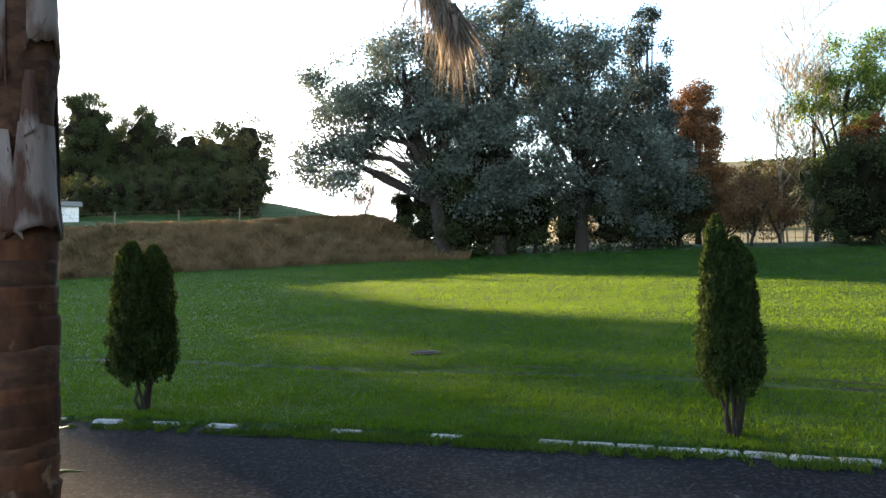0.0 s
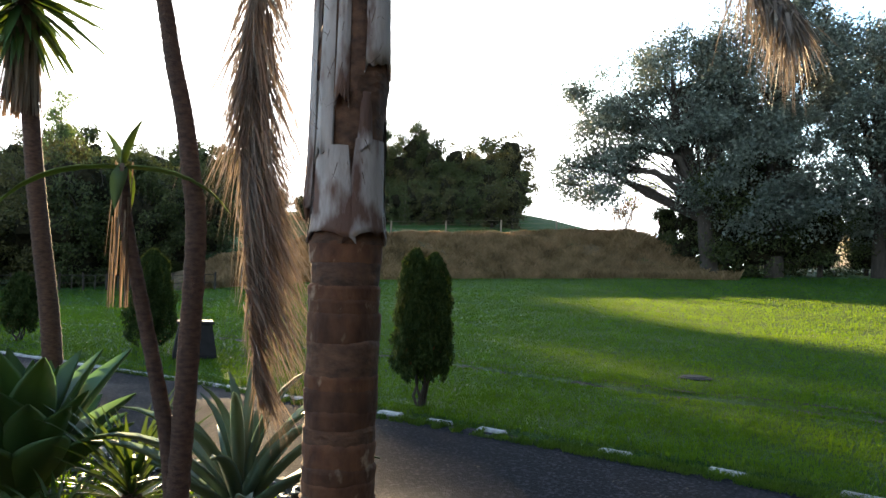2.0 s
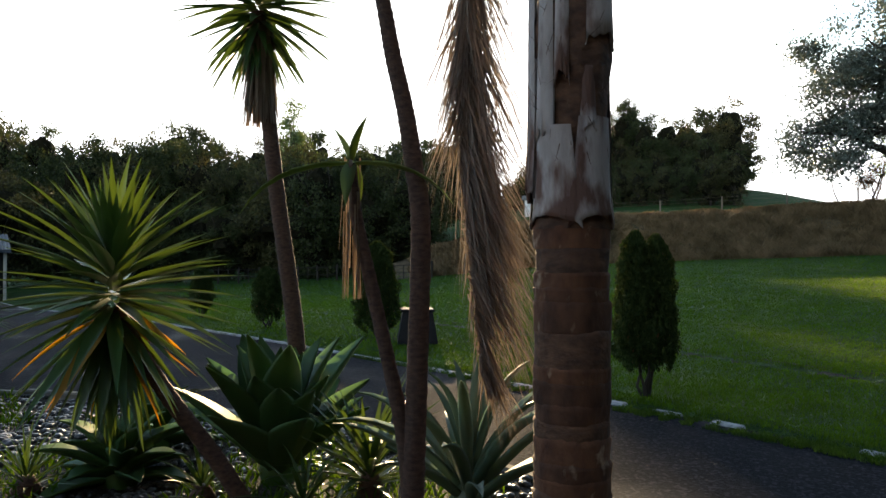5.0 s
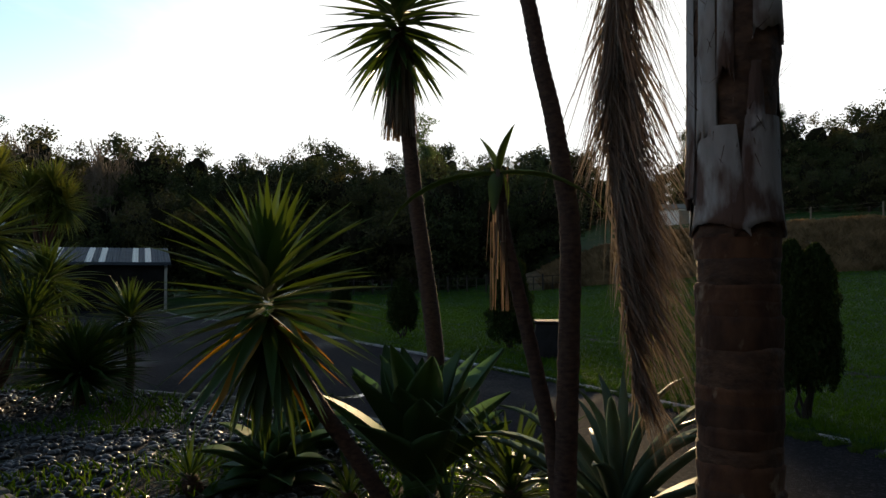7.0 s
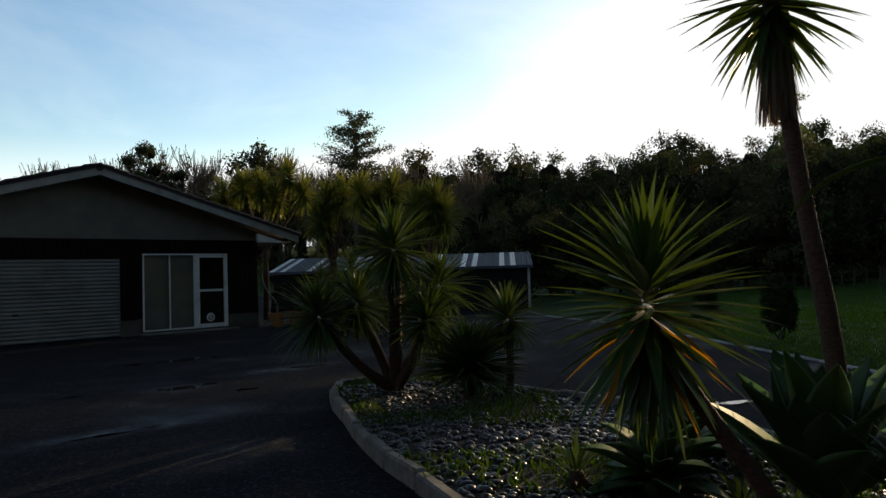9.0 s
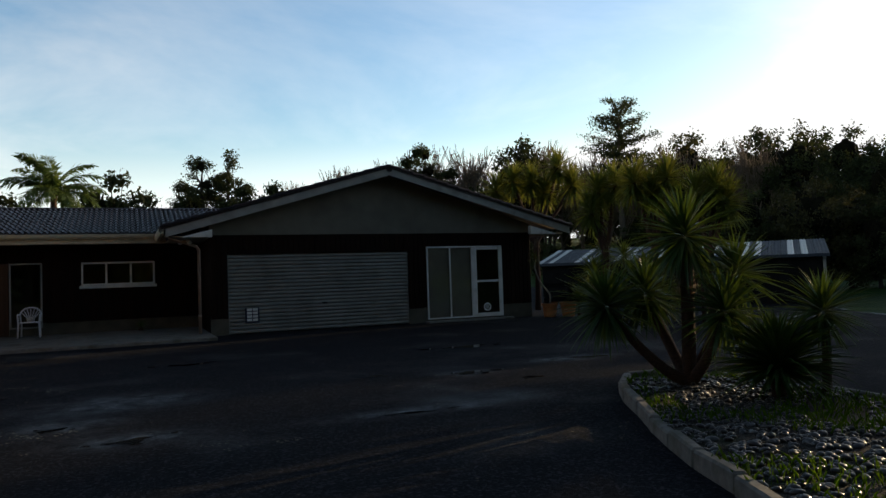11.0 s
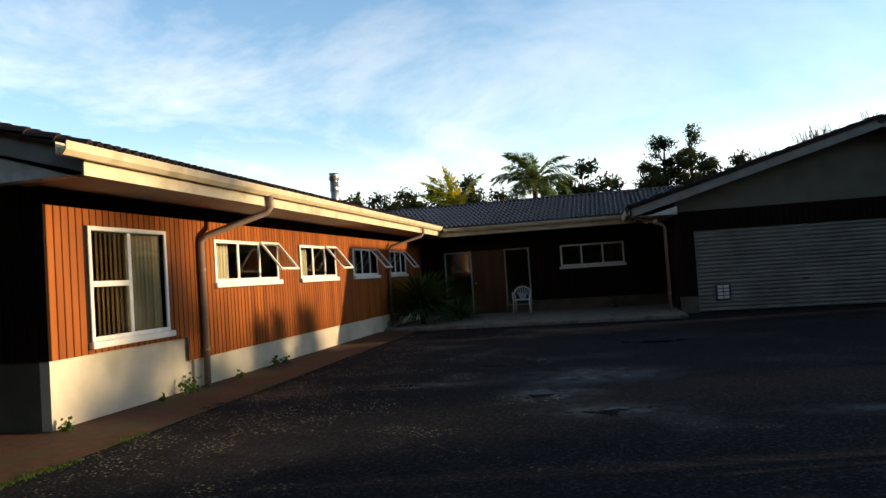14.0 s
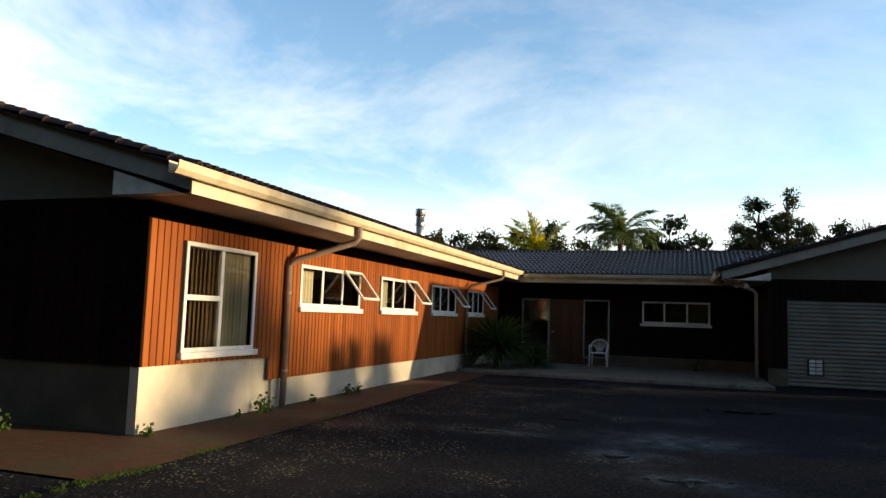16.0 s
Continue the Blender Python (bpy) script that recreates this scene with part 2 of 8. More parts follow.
def asphalt():
    """Worn asphalt: chips of many tones, lichen specks in drifts, damp patches that shine."""
    m = material("asphalt", (0.0075, 0.008, 0.0105), (0.020, 0.021, 0.026), 0.95, 38, bump=0.007, bump_scale=70, stain=(0.008, 0.009, 0.012),
                 stain_scale=0.37, rough2=0.52, stain_at=(0.52, 0.72), spec=0.13)
    n, l = m.node_tree.nodes, m.node_tree.links
    sh = next(q for q in n if q.type == "BSDF_PRINCIPLED")
    under = sh.inputs["Base Color"].links[0].from_socket
    damp, shine = sh.inputs["Roughness"].links[0].from_node.inputs["Value"].links[0].from_socket, n.new("ShaderNodeMapRange")
    shine.inputs["To Min"].default_value, shine.inputs["To Max"].default_value = 0.05, 0.15
    l.new(damp, shine.inputs["Value"])
    l.new(shine.outputs[0], sh.inputs["Specular IOR Level"])
    geo = n.new("ShaderNodeNewGeometry")
    chip = n.new("ShaderNodeTexVoronoi")
    chip.inputs["Scale"].default_value = 46.0
    l.new(geo.outputs["Position"], chip.inputs["Vector"])
    sp = n.new("ShaderNodeSeparateColor")
    l.new(chip.outputs["Color"], sp.inputs[0])
    tone = n.new("ShaderNodeMapRange")
    tone.inputs["From Min"].default_value, tone.inputs["From Max"].default_value = 0.68, 1.0
    tone.inputs["To Min"].default_value, tone.inputs["To Max"].default_value = 0.0, 0.85
    l.new(sp.outputs[0], tone.inputs["Value"])
    chips = n.new("ShaderNodeMix")
    chips.data_type = "RGBA"
    l.new(tone.outputs[0], chips.inputs["Factor"])
    l.new(under, chips.inputs["A"])
    chips.inputs["B"].default_value = (0.046, 0.048, 0.058, 1)
    vo = n.new("ShaderNodeTexVoronoi")
    vo.inputs["Scale"].default_value = 21.0
    l.new(geo.outputs["Position"], vo.inputs["Vector"])
    spots = n.new("ShaderNodeMapRange")
    spots.inputs["From Min"].default_value, spots.inputs["From Max"].default_value = 0.31, 0.20
    l.new(vo.outputs["Distance"], spots.inputs["Value"])
    drift = n.new("ShaderNodeTexNoise")
    drift.inputs["Scale"].default_value, drift.inputs["Detail"].default_value = 0.75, 10
    drift.inputs["Roughness"].default_value = 0.78
    l.new(geo.outputs["Position"], drift.inputs["Vector"])
    band = n.new("ShaderNodeMapRange")
    band.inputs["From Min"].default_value, band.inputs["From Max"].default_value = 0.51, 0.60
    # lichen is thickest on the damp side of the yard by the wing
    place, side, more = n.new("ShaderNodeSeparateXYZ"), n.new("ShaderNodeMapRange"), n.new("ShaderNodeMath")
    l.new(geo.outputs["Position"], place.inputs[0])
    side.inputs["From Min"].default_value, side.inputs["From Max"].default_value = 0.5, -4.0
    side.inputs["To Min"].default_value, side.inputs["To Max"].default_value = -0.06, 0.055
    l.new(place.outputs["X"], side.inputs["Value"])
    l.new(drift.outputs["Fac"], more.inputs[0])
    l.new(side.outputs[0], more.inputs[1])
    l.new(more.outputs[0], band.inputs["Value"])
    mul, mix = n.new("ShaderNodeMath"), n.new("ShaderNodeMix")
    mul.operation = "MULTIPLY"
    l.new(spots.outputs[0], mul.inputs[0])
    l.new(band.outputs[0], mul.inputs[1])
    mix.data_type = "RGBA"
    l.new(mul.outputs[0], mix.inputs["Factor"])
    l.new(chips.outputs["Result"], mix.inputs["A"])
    mix.inputs["B"].default_value = (0.33, 0.29, 0.20, 1)
    l.new(mix.outputs["Result"], sh.inputs["Base Color"])
    # worn hollows that stay wet shine smoothly round the puddles
    wet = None
    for x, y, rx, ry in WET_HOLLOWS:
        off, flat, far, fall = n.new("ShaderNodeVectorMath"), n.new("ShaderNodeVectorMath"), n.new("ShaderNodeVectorMath"), n.new("ShaderNodeMapRange")
        off.operation, flat.operation, far.operation = "SUBTRACT", "MULTIPLY", "LENGTH"
        off.inputs[1].default_value, flat.inputs[1].default_value = (x, y, 0), (1 / rx, 1 / ry, 0)
        l.new(geo.outputs["Position"], off.inputs[0])
        l.new(off.outputs[0], flat.inputs[0])
        l.new(flat.outputs[0], far.inputs[0])
        fall.interpolation_type = "SMOOTHSTEP"
        fall.inputs["From Min"].default_value, fall.inputs["From Max"].default_value = 1.5, 0.1
        l.new(far.outputs["Value"], fall.inputs["Value"])
        if wet is None:
            wet = fall.outputs[0]
        else:
            most = n.new("ShaderNodeMath")
            most.operation = "MAXIMUM"
            l.new(wet, most.inputs[0])
            l.new(fall.outputs[0], most.inputs[1])
            wet = most.outputs[0]
    worn, grain, film = n.new("ShaderNodeTexNoise"), n.new("ShaderNodeMapRange"), n.new("ShaderNodeMath")
    worn.inputs["Scale"].default_value, worn.inputs["Detail"].default_value, worn.inputs["Roughness"].default_value = 2.6, 11, 0.72
    l.new(geo.outputs["Position"], worn.inputs["Vector"])
    grain.inputs["From Min"].default_value, grain.inputs["From Max"].default_value = 0.36, 0.62
    l.new(worn.outputs["Fac"], grain.inputs["Value"])
    film.operation = "MULTIPLY"
    l.new(wet, film.inputs[0])
    l.new(grain.outputs[0], film.inputs[1])
    for name, goal in (("Roughness", 0.42), ("Specular IOR Level", 0.32)):
        way, old = n.new("ShaderNodeMix"), sh.inputs[name].links[0].from_socket
        l.new(film.outputs[0], way.inputs["Factor"])
        l.new(old, way.inputs["A"])
        way.inputs["B"].default_value = goal
        l.new(way.outputs["Result"], sh.inputs[name])
    return m


WET_HOLLOWS = ((0.1, 8.3, 0.75, 0.4), (-0.5, 9.3, 0.6, 0.6), (0.0, 10.7, 1.1, 0.8), (-2.4, 10.2, 0.9, 0.25), (2.9, 8.1, 1.3, 0.25), (4.7, 10.4, 0.5, 0.3), (6.8, 11.0, 1.1, 0.4))
ASPHALT = asphalt()
LAWN = material("lawn", (0.009, 0.038, 0.003), (0.024, 0.074, 0.006), 0.9, 9, bump=0.05, bump_scale=40, stain=(0.050, 0.085, 0.012), stain_scale=0.35, spec=0.2)
SOIL = material("soil", (0.012, 0.010, 0.007), (0.028, 0.022, 0.014), 0.95, 14, bump=0.03, stain=(0.016, 0.026, 0.007), stain_scale=1.3)
CONCRETE = material("concrete", (0.13, 0.128, 0.118), (0.22, 0.215, 0.195), 0.9, 12, bump=0.004, stain=(0.10, 0.10, 0.075), stain_scale=2.2)
KERBPAINT = material("kerb_paint", (0.21, 0.22, 0.22), (0.37, 0.38, 0.38), 0.8, 16, bump=0.006, stain=(0.16, 0.17, 0.12), stain_scale=3.0, piece=0.12)
PATHRED = material("red_path", (0.042, 0.013, 0.004), (0.084, 0.030, 0.008), 0.85, 7, bump=0.004, stain=(0.040, 0.040, 0.012), stain_scale=1.2)
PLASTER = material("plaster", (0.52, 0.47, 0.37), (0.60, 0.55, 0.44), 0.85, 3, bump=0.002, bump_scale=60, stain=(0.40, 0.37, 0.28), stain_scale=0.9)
# plinth plaster darkened to paint in the shade on the sunless sides
PLINTHSHADED = material("plinth_shaded", (0.075, 0.070, 0.052), (0.108, 0.100, 0.075), 0.9, 3, bump=0.002, bump_scale=60, stain=(0.067, 0.062, 0.046), stain_scale=0.9)
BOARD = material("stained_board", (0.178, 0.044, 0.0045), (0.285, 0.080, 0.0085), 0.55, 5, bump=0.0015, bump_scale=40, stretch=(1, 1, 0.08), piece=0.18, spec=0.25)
# the same boards with shade put into the colour, for the sunless walls
BOARDSHADED = material("shaded_board", (0.0085, 0.0038, 0.0026), (0.016, 0.0066, 0.0042), 0.7, 5, bump=0.0015, bump_scale=40, stretch=(1, 1, 0.08), piece=0.15, spec=0.12)
WHITE = material("white_paint", (0.72, 0.72, 0.70), (0.80, 0.80, 0.78), 0.5, 3, stain=(0.60, 0.59, 0.55), stain_scale=4)
CREAM = material("cream_paint", (0.56, 0.48, 0.33), (0.64, 0.56, 0.40), 0.5, 4, stain=(0.42, 0.36, 0.24), stain_scale=2.5)
SOFFIT = material("soffit", (0.42, 0.37, 0.29), (0.48, 0.43, 0.34), 0.7, 3)
GREYPANEL = material("grey_panel", (0.14, 0.137, 0.112), (0.17, 0.165, 0.136), 0.75, 3, stain=(0.118, 0.115, 0.094), stain_scale=0.8)
BARGE = material("barge_paint", (0.29, 0.29, 0.27), (0.36, 0.36, 0.34), 0.6, 3, stain=(0.22, 0.22, 0.20), stain_scale=2)
TILE = material("roof_tile", (0.016, 0.010, 0.010), (0.034, 0.021, 0.020), 0.36, 9, bump=0.003, piece=0.3, spec=0.34)
ROLLER = material("roller_door", (0.20, 0.20, 0.185), (0.25, 0.25, 0.23), 0.5, 2, metal=0.15, stain=(0.17, 0.165, 0.15), stain_scale=1.5)
PIPE = material("downpipe", (0.21, 0.150, 0.115), (0.29, 0.215, 0.165), 0.5, 6)
STEEL = material("flue_steel", (0.48, 0.48, 0.48), (0.60, 0.60, 0.60), 0.35, 8, metal=0.9)
GLASS = glass("pane_glass")
ROOMDARK = material("room_wall", (0.15, 0.125, 0.095), (0.20, 0.17, 0.13), 0.9, 2)
BLIND = material("blind_slat", (0.40, 0.30, 0.17), (0.48, 0.37, 0.22), 0.9, 3, piece=0.16, spec=0.1)
CURTAIN = material("curtain", (0.50, 0.42, 0.28), (0.58, 0.50, 0.34), 0.9, 3)
DOORWOOD = material("door_wood", (0.050, 0.020, 0.008), (0.092, 0.036, 0.014), 0.45, 6, stretch=(1, 1, 0.1), bump=0.001)
BLACKPLASTIC = material("black_plastic", (0.012, 0.012, 0.013), (0.022, 0.022, 0.024), 0.7, 8, bump=0.002, spec=0.2)
CHAIRPLASTIC = material("white_plastic", (0.70, 0.71, 0.74), (0.78, 0.79, 0.81), 0.35, 5)
TERRACOTTA = material("terracotta", (0.42, 0.15, 0.045), (0.52, 0.21, 0.07), 0.75, 9, bump=0.002)
SHEDROOF = material("shed_roof", (0.038, 0.048, 0.064), (0.056, 0.068, 0.088), 0.7, 2, spec=0.3)
SHEDWALL = material("shed_wall", (0.008, 0.0085, 0.0085), (0.015, 0.015, 0.015), 0.9, 2, spec=0.08)
SHEDSHEET = material("clear_sheet", (0.45, 0.45, 0.42), (0.52, 0.52, 0.49), 0.4, 2)
POSTWOOD = material("fence_wood", (0.13, 0.10, 0.075), (0.20, 0.165, 0.12), 0.85, 20, stretch=(1, 1, 0.2))
BARK = material("bark", (0.055, 0.042, 0.032), (0.10, 0.08, 0.06), 0.95, 7, bump=0.03, stretch=(1, 1, 0.3))
BARKDARK = material("dark_bark", (0.016, 0.013, 0.010), (0.040, 0.032, 0.025), 0.95, 7, bump=0.03, stretch=(1, 1, 0.3))
# near-black colour that paints the shade deep inside the crowns
INNERSHADE = material("inner_shade", (0.007, 0.007, 0.004), (0.018, 0.017, 0.009), 0.95, 5, spec=0.05)
BARKPALE = material("pale_bark", (0.20, 0.17, 0.135), (0.32, 0.275, 0.225), 0.9, 6, bump=0.02, stretch=(1, 1, 0.3))
YUCCABARK = material("yucca_bark", (0.042, 0.020, 0.013), (0.105, 0.056, 0.036), 0.9, 30, bump=0.008, stretch=(1, 1, 2.5))
PALMFIBRE = material("palm_fibre", (0.050, 0.024, 0.013), (0.145, 0.070, 0.038), 0.9, 16, bump=0.012, bump_scale=26, stretch=(1, 1, 1.6), stain=(0.065, 0.032, 0.020), stain_scale=5)
PALMRING = material("palm_ring", (0.050, 0.018, 0.008), (0.140, 0.058, 0.026), 0.9, 9, bump=0.006, bump_scale=30, stretch=(1.5, 1.5, 0.9), stain=(0.26, 0.175, 0.115), stain_scale=11, stain_at=(0.62, 0.72), piece=0.28)
PALMBOOT = material("palm_boot", (0.25, 0.205, 0.185), (0.44, 0.385, 0.36), 0.8, 6, bump=0.004, bump_scale=40, stretch=(1.8, 1.8, 0.6), stain=(0.115, 0.058, 0.040), stain_scale=5.5, stain_at=(0.44, 0.56), piece=0.12)
STRAW = leafy("dead_frond", (0.078, 0.060, 0.047), (0.34, 0.285, 0.235), 0.26, 0.6, (0.21, 0.168, 0.13))
DEADLEAF = leafy("dead_leaf", (0.095, 0.072, 0.050), (0.20, 0.158, 0.112), 0.25, 0.8)
STONE = material("river_stone", (0.018, 0.019, 0.020), (0.060, 0.061, 0.063), 0.32, 20, piece=0.35, bump=0.001)
WATER = material("puddle_water", (0.006, 0.0065, 0.008), (0.009, 0.0095, 0.011), 0.04, 3, spec=0.4)
COVER = material("plastic_cover", (0.030, 0.030, 0.031), (0.05, 0.05, 0.05), 0.7, 6, spec=0.1)
GRASS = leafy("grass_blade", (0.005, 0.040, 0.003), (0.032, 0.112, 0.006), 0.50, 0.6, (0.135, 0.228, 0.008), gloss=0.2, patch=1.4)
DRYGRASS = leafy("dry_grass", (0.085, 0.064, 0.030), (0.29, 0.21, 0.12), 0.35, 0.8, gloss=0.1, patch=0.9)
WEED = leafy("weed_leaf", (0.035, 0.080, 0.012), (0.085, 0.145, 0.025), 0.4, patch=2.5)
YUCCALEAF = leafy("yucca_leaf", (0.022, 0.060, 0.014), (0.052, 0.105, 0.026), 0.16, 0.42, (0.13, 0.20, 0.02), gloss=0.45)
YELLOWLEAF = leafy("yellow_leaf", (0.26, 0.13, 0.018), (0.42, 0.24, 0.04), 0.35, 0.5)
PALELEAF = leafy("pale_leaf", (0.10, 0.145, 0.045), (0.16, 0.21, 0.075), 0.45, 0.5)
AGAVELEAF = leafy("agave_leaf", (0.042, 0.098, 0.032), (0.070, 0.138, 0.046), 0.15, 0.5, (0.13, 0.22, 0.03), gloss=0.3)
AGAVEGREY = leafy("agave_grey_leaf", (0.065, 0.115, 0.075), (0.115, 0.165, 0.110), 0.20, 0.45, gloss=0.4)
CABLEAF = leafy("cabbage_leaf", (0.050, 0.085, 0.018), (0.09, 0.125, 0.026), 0.30, 0.45, (0.31, 0.33, 0.045))
CYPRESS = leafy("cypress_leaf", (0.016, 0.030, 0.009), (0.050, 0.070, 0.022), 0.22, 0.8, gloss=0.05)
SILVER = leafy("silver_leaf", (0.030, 0.043, 0.033), (0.125, 0.150, 0.128), 0.18, 0.5, patch=0.5)
DARKSILVER = leafy("blue_needle", (0.018, 0.030, 0.026), (0.060, 0.080, 0.072), 0.12, 0.6)
WOODLEAF = leafy("wood_leaf", (0.032, 0.034, 0.014), (0.070, 0.068, 0.026), 0.24, 0.7, gloss=0.15)
OLIVE = leafy("olive_leaf", (0.055, 0.085, 0.030), (0.12, 0.16, 0.055), 0.35, 0.6)
DARKLEAF = leafy("dark_leaf", (0.022, 0.031, 0.012), (0.052, 0.064, 0.023), 0.22, 0.7, gloss=0.15)
GREENLEAF = leafy("green_leaf", (0.05, 0.09, 0.02), (0.13, 0.19, 0.04), 0.40, 0.6)
LIMELEAF = leafy("lime_leaf", (0.11, 0.15, 0.02), (0.24, 0.28, 0.05), 0.45, 0.6)
RUSTLEAF = leafy("rust_leaf", (0.105, 0.052, 0.024), (0.21, 0.112, 0.050), 0.36, 0.7, (0.24, 0.115, 0.045))
REDLEAF = leafy("red_leaf", (0.12, 0.045, 0.020), (0.20, 0.082, 0.034), 0.36, 0.7, (0.26, 0.085, 0.03))
TWIG = material("twig", (0.10, 0.076, 0.058), (0.17, 0.132, 0.10), 0.9, 8)
PALMLEAF = leafy("palm_leaf", (0.06, 0.10, 0.03), (0.12, 0.17, 0.05), 0.35, 0.45)
# palm leaf with the sunlit yellow put into its colour
PALMSUNLIT = leafy("palm_sunlit", (0.36, 0.36, 0.04), (0.58, 0.52, 0.08), 0.5, 0.5)
BANKSOIL = material("bank_ground", (0.075, 0.055, 0.030), (0.15, 0.11, 0.06), 0.95, 3, bump=0.05, stain=(0.06, 0.07, 0.025), stain_scale=0.5)
DRYPADDOCK = material("dry_paddock", (0.10, 0.078, 0.028), (0.17, 0.13, 0.048), 0.95, 2, bump=0.05, stain=(0.10, 0.12, 0.03), stain_scale=0.1)

# ---- mesh helpers ----
class Shape:
    """Collects points and faces for one mesh."""

    def __init__(self):
        self.v, self.f, self.n = [], [], 0

    def add(self, pts, faces):
        self.v.append(np.asarray(pts, float).reshape(-1, 3))
        self.f.extend(tuple(i + self.n for i in f) for f in faces)
        self.n += len(self.v[-1])
        return self

    def box(self, x0, y0, z0, x1, y1, z1, e=0.0):
        """A box with its long edges eased by e."""
        if not e:
            p = [(x, y, z) for z in (z0, z1) for x, y in ((x0, y0), (x1, y0), (x1, y1), (x0, y1))]
            return self.add(p, [(3, 2, 1, 0), (4, 5, 6, 7), (0, 1, 5, 4), (1, 2, 6, 5), (2, 3, 7, 6), (3, 0, 4, 7)])
        e = min(e, (x1 - x0) * 0.4, (y1 - y0) * 0.4, (z1 - z0) * 0.4)
        ring = lambda a, z: [(x0 + a, y0, z), (x1 - a, y0, z), (x1, y0 + a, z), (x1, y1 - a, z), (x1 - a, y1, z), (x0 + a, y1, z), (x0, y1 - a, z), (x0, y0 + a, z)]
        inner = lambda z: [(x0 + e, y0 + e, z), (x1 - e, y0 + e, z), (x1 - e, y0 + e, z), (x1 - e, y1 - e, z), (x1 - e, y1 - e, z), (x0 + e, y1 - e, z), (x0 + e, y1 - e, z), (x0 + e, y0 + e, z)]
        p = inner(z0) + ring(e, z0 + e) + ring(e, z1 - e) + inner(z1)
        f = []
        for k in range(3):
            for i in range(8):
                j = (i + 1) % 8
                f.append((k * 8 + i, k * 8 + j, k * 8 + 8 + j, k * 8 + 8 + i))
        f += [(0, 7, 5, 3), (24, 26, 28, 30)]
        return self.add(p, f)

    def tube(self, path, radii, sides=8, caps=True):
        path = [Vector(p) for p in path]
        if not hasattr(radii, "__len__"):
            radii = [radii] * len(path)
        pts, faces, ref = [], [], None
        for i, p in enumerate(path):
            d = (path[min(i + 1, len(path) - 1)] - path[max(i - 1, 0)])
            d = d.normalized() if d.length > 1e-9 else Vector((0, 0, 1))
            if ref is None:
                ref = Vector((1, 0, 0)) if abs(d.x) < 0.9 else Vector((0, 1, 0))
            a = (ref - d * ref.dot(d)).normalized()
            b = d.cross(a)
            ref = a
            for k in range(sides):
                w = 2 * math.pi * k / sides
                pts.append(p + (a * math.cos(w) + b * math.sin(w)) * radii[i])
        for i in range(len(path) - 1):
            for k in range(sides):
                j = (k + 1) % sides
                faces.append((i * sides + k, i * sides + j, (i + 1) * sides + j, (i + 1) * sides + k))
        if caps:
            faces.append(tuple(reversed(range(sides))))
            faces.append(tuple(range((len(path) - 1) * sides, len(path) * sides)))
        return self.add([tuple(p) for p in pts], faces)

    def quads(self, pts):
        """Loose quads: an array of n x 4 x 3."""
        pts = np.asarray(pts, float)
        k = len(pts)
        return self.add(pts.reshape(-1, 3), [(4 * i, 4 * i + 1, 4 * i + 2, 4 * i + 3) for i in range(k)])

    def mesh(self, name, mat, smooth=False):
        me = bpy.data.meshes.new(name)
        v = np.concatenate(self.v) if self.v else np.zeros((0, 3))
        me.from_pydata(v.tolist(), [], self.f)
        me.materials.append(mat)
        if smooth:
            me.polygons.foreach_set("use_smooth", [True] * len(me.polygons))
        me.update()
        return me


def part(name, shape, mat, parent=None, label="", smooth=False):
    ob = new(name, shape.mesh(name, mat, smooth))
    ob.parent = parent
    if label:
        ob["label"] = label
    return ob


def piece(name, mesh, parent, m):
    ob = new(name, mesh)
    ob.parent = parent
    ob.matrix_basis = m
    return ob


def thing(name, label, category, group="", kind="", at=(0, 0, 0), turn=0.0):
    ob = new(name)
    ob.empty_display_size = 0.2
    ob.matrix_basis = pose(*at, 0, 0, turn)
    return tagged(ob, label, category, group, kind)


def structure(name, shape, mat, label, category, smooth=False):
    return tagged(part(name, shape, mat, None, "", smooth), label, category, kind="structure")


def box(*a):
    return Shape().box(*a)


def step(a, b, x):
    x = np.clip((np.asarray(x, float) - a) / (b - a), 0, 1)
    return x * x * (3 - 2 * x)


def spot(bearing, dist, ox=0.25, oy=0.45):
    """A place on the plan, by bearing from the walk's middle and distance."""
    return ox + dist * math.sin(radians(bearing)), oy + dist * math.cos(radians(bearing))


# ---- the lie of the land ----
KX, KY, DX, DY = 8.1, -0.07, 0.67, 0.742  # the lawn kerb: a point on it and its run


def along(x, y):
    return (x - KX) * DX + (y - KY) * DY


def kerb_bow(u):
    u = np.clip(np.asarray(u, float), -11, 10.5)
    return np.where(u < 0, -0.0088, -0.0036) * u * u


def lawnward(x, y):
    """Distance past the lawn's kerb; negative on the drive."""
    return (x - KX) * DY - (y - KY) * DX - kerb_bow(along(x, y))


def kerb_point(u, off=0.0):
    s = float(kerb_bow(u)) + off
    return KX + DX * u + DY * s, KY + DY * u - DX * s


def paving(x, y):
    """Height of the drive and yard."""
    x, y = np.asarray(x, float), np.asarray(y, float)
    d = np.hypot(x - 0.25, y - 0.45)
    b = np.degrees(np.arctan2(x - 0.25, y - 0.45))
    return -0.55 * step(16, 36, d) * step(30, 40, b) * (1 - step(75, 95, b))


def wob(x, y, k, amp):
    return amp * (np.sin(x * k + 1.3) * np.cos(y * k * 0.83 - 0.6) + 0.5 * np.sin(x * k * 2.1 - y * k * 1.7))


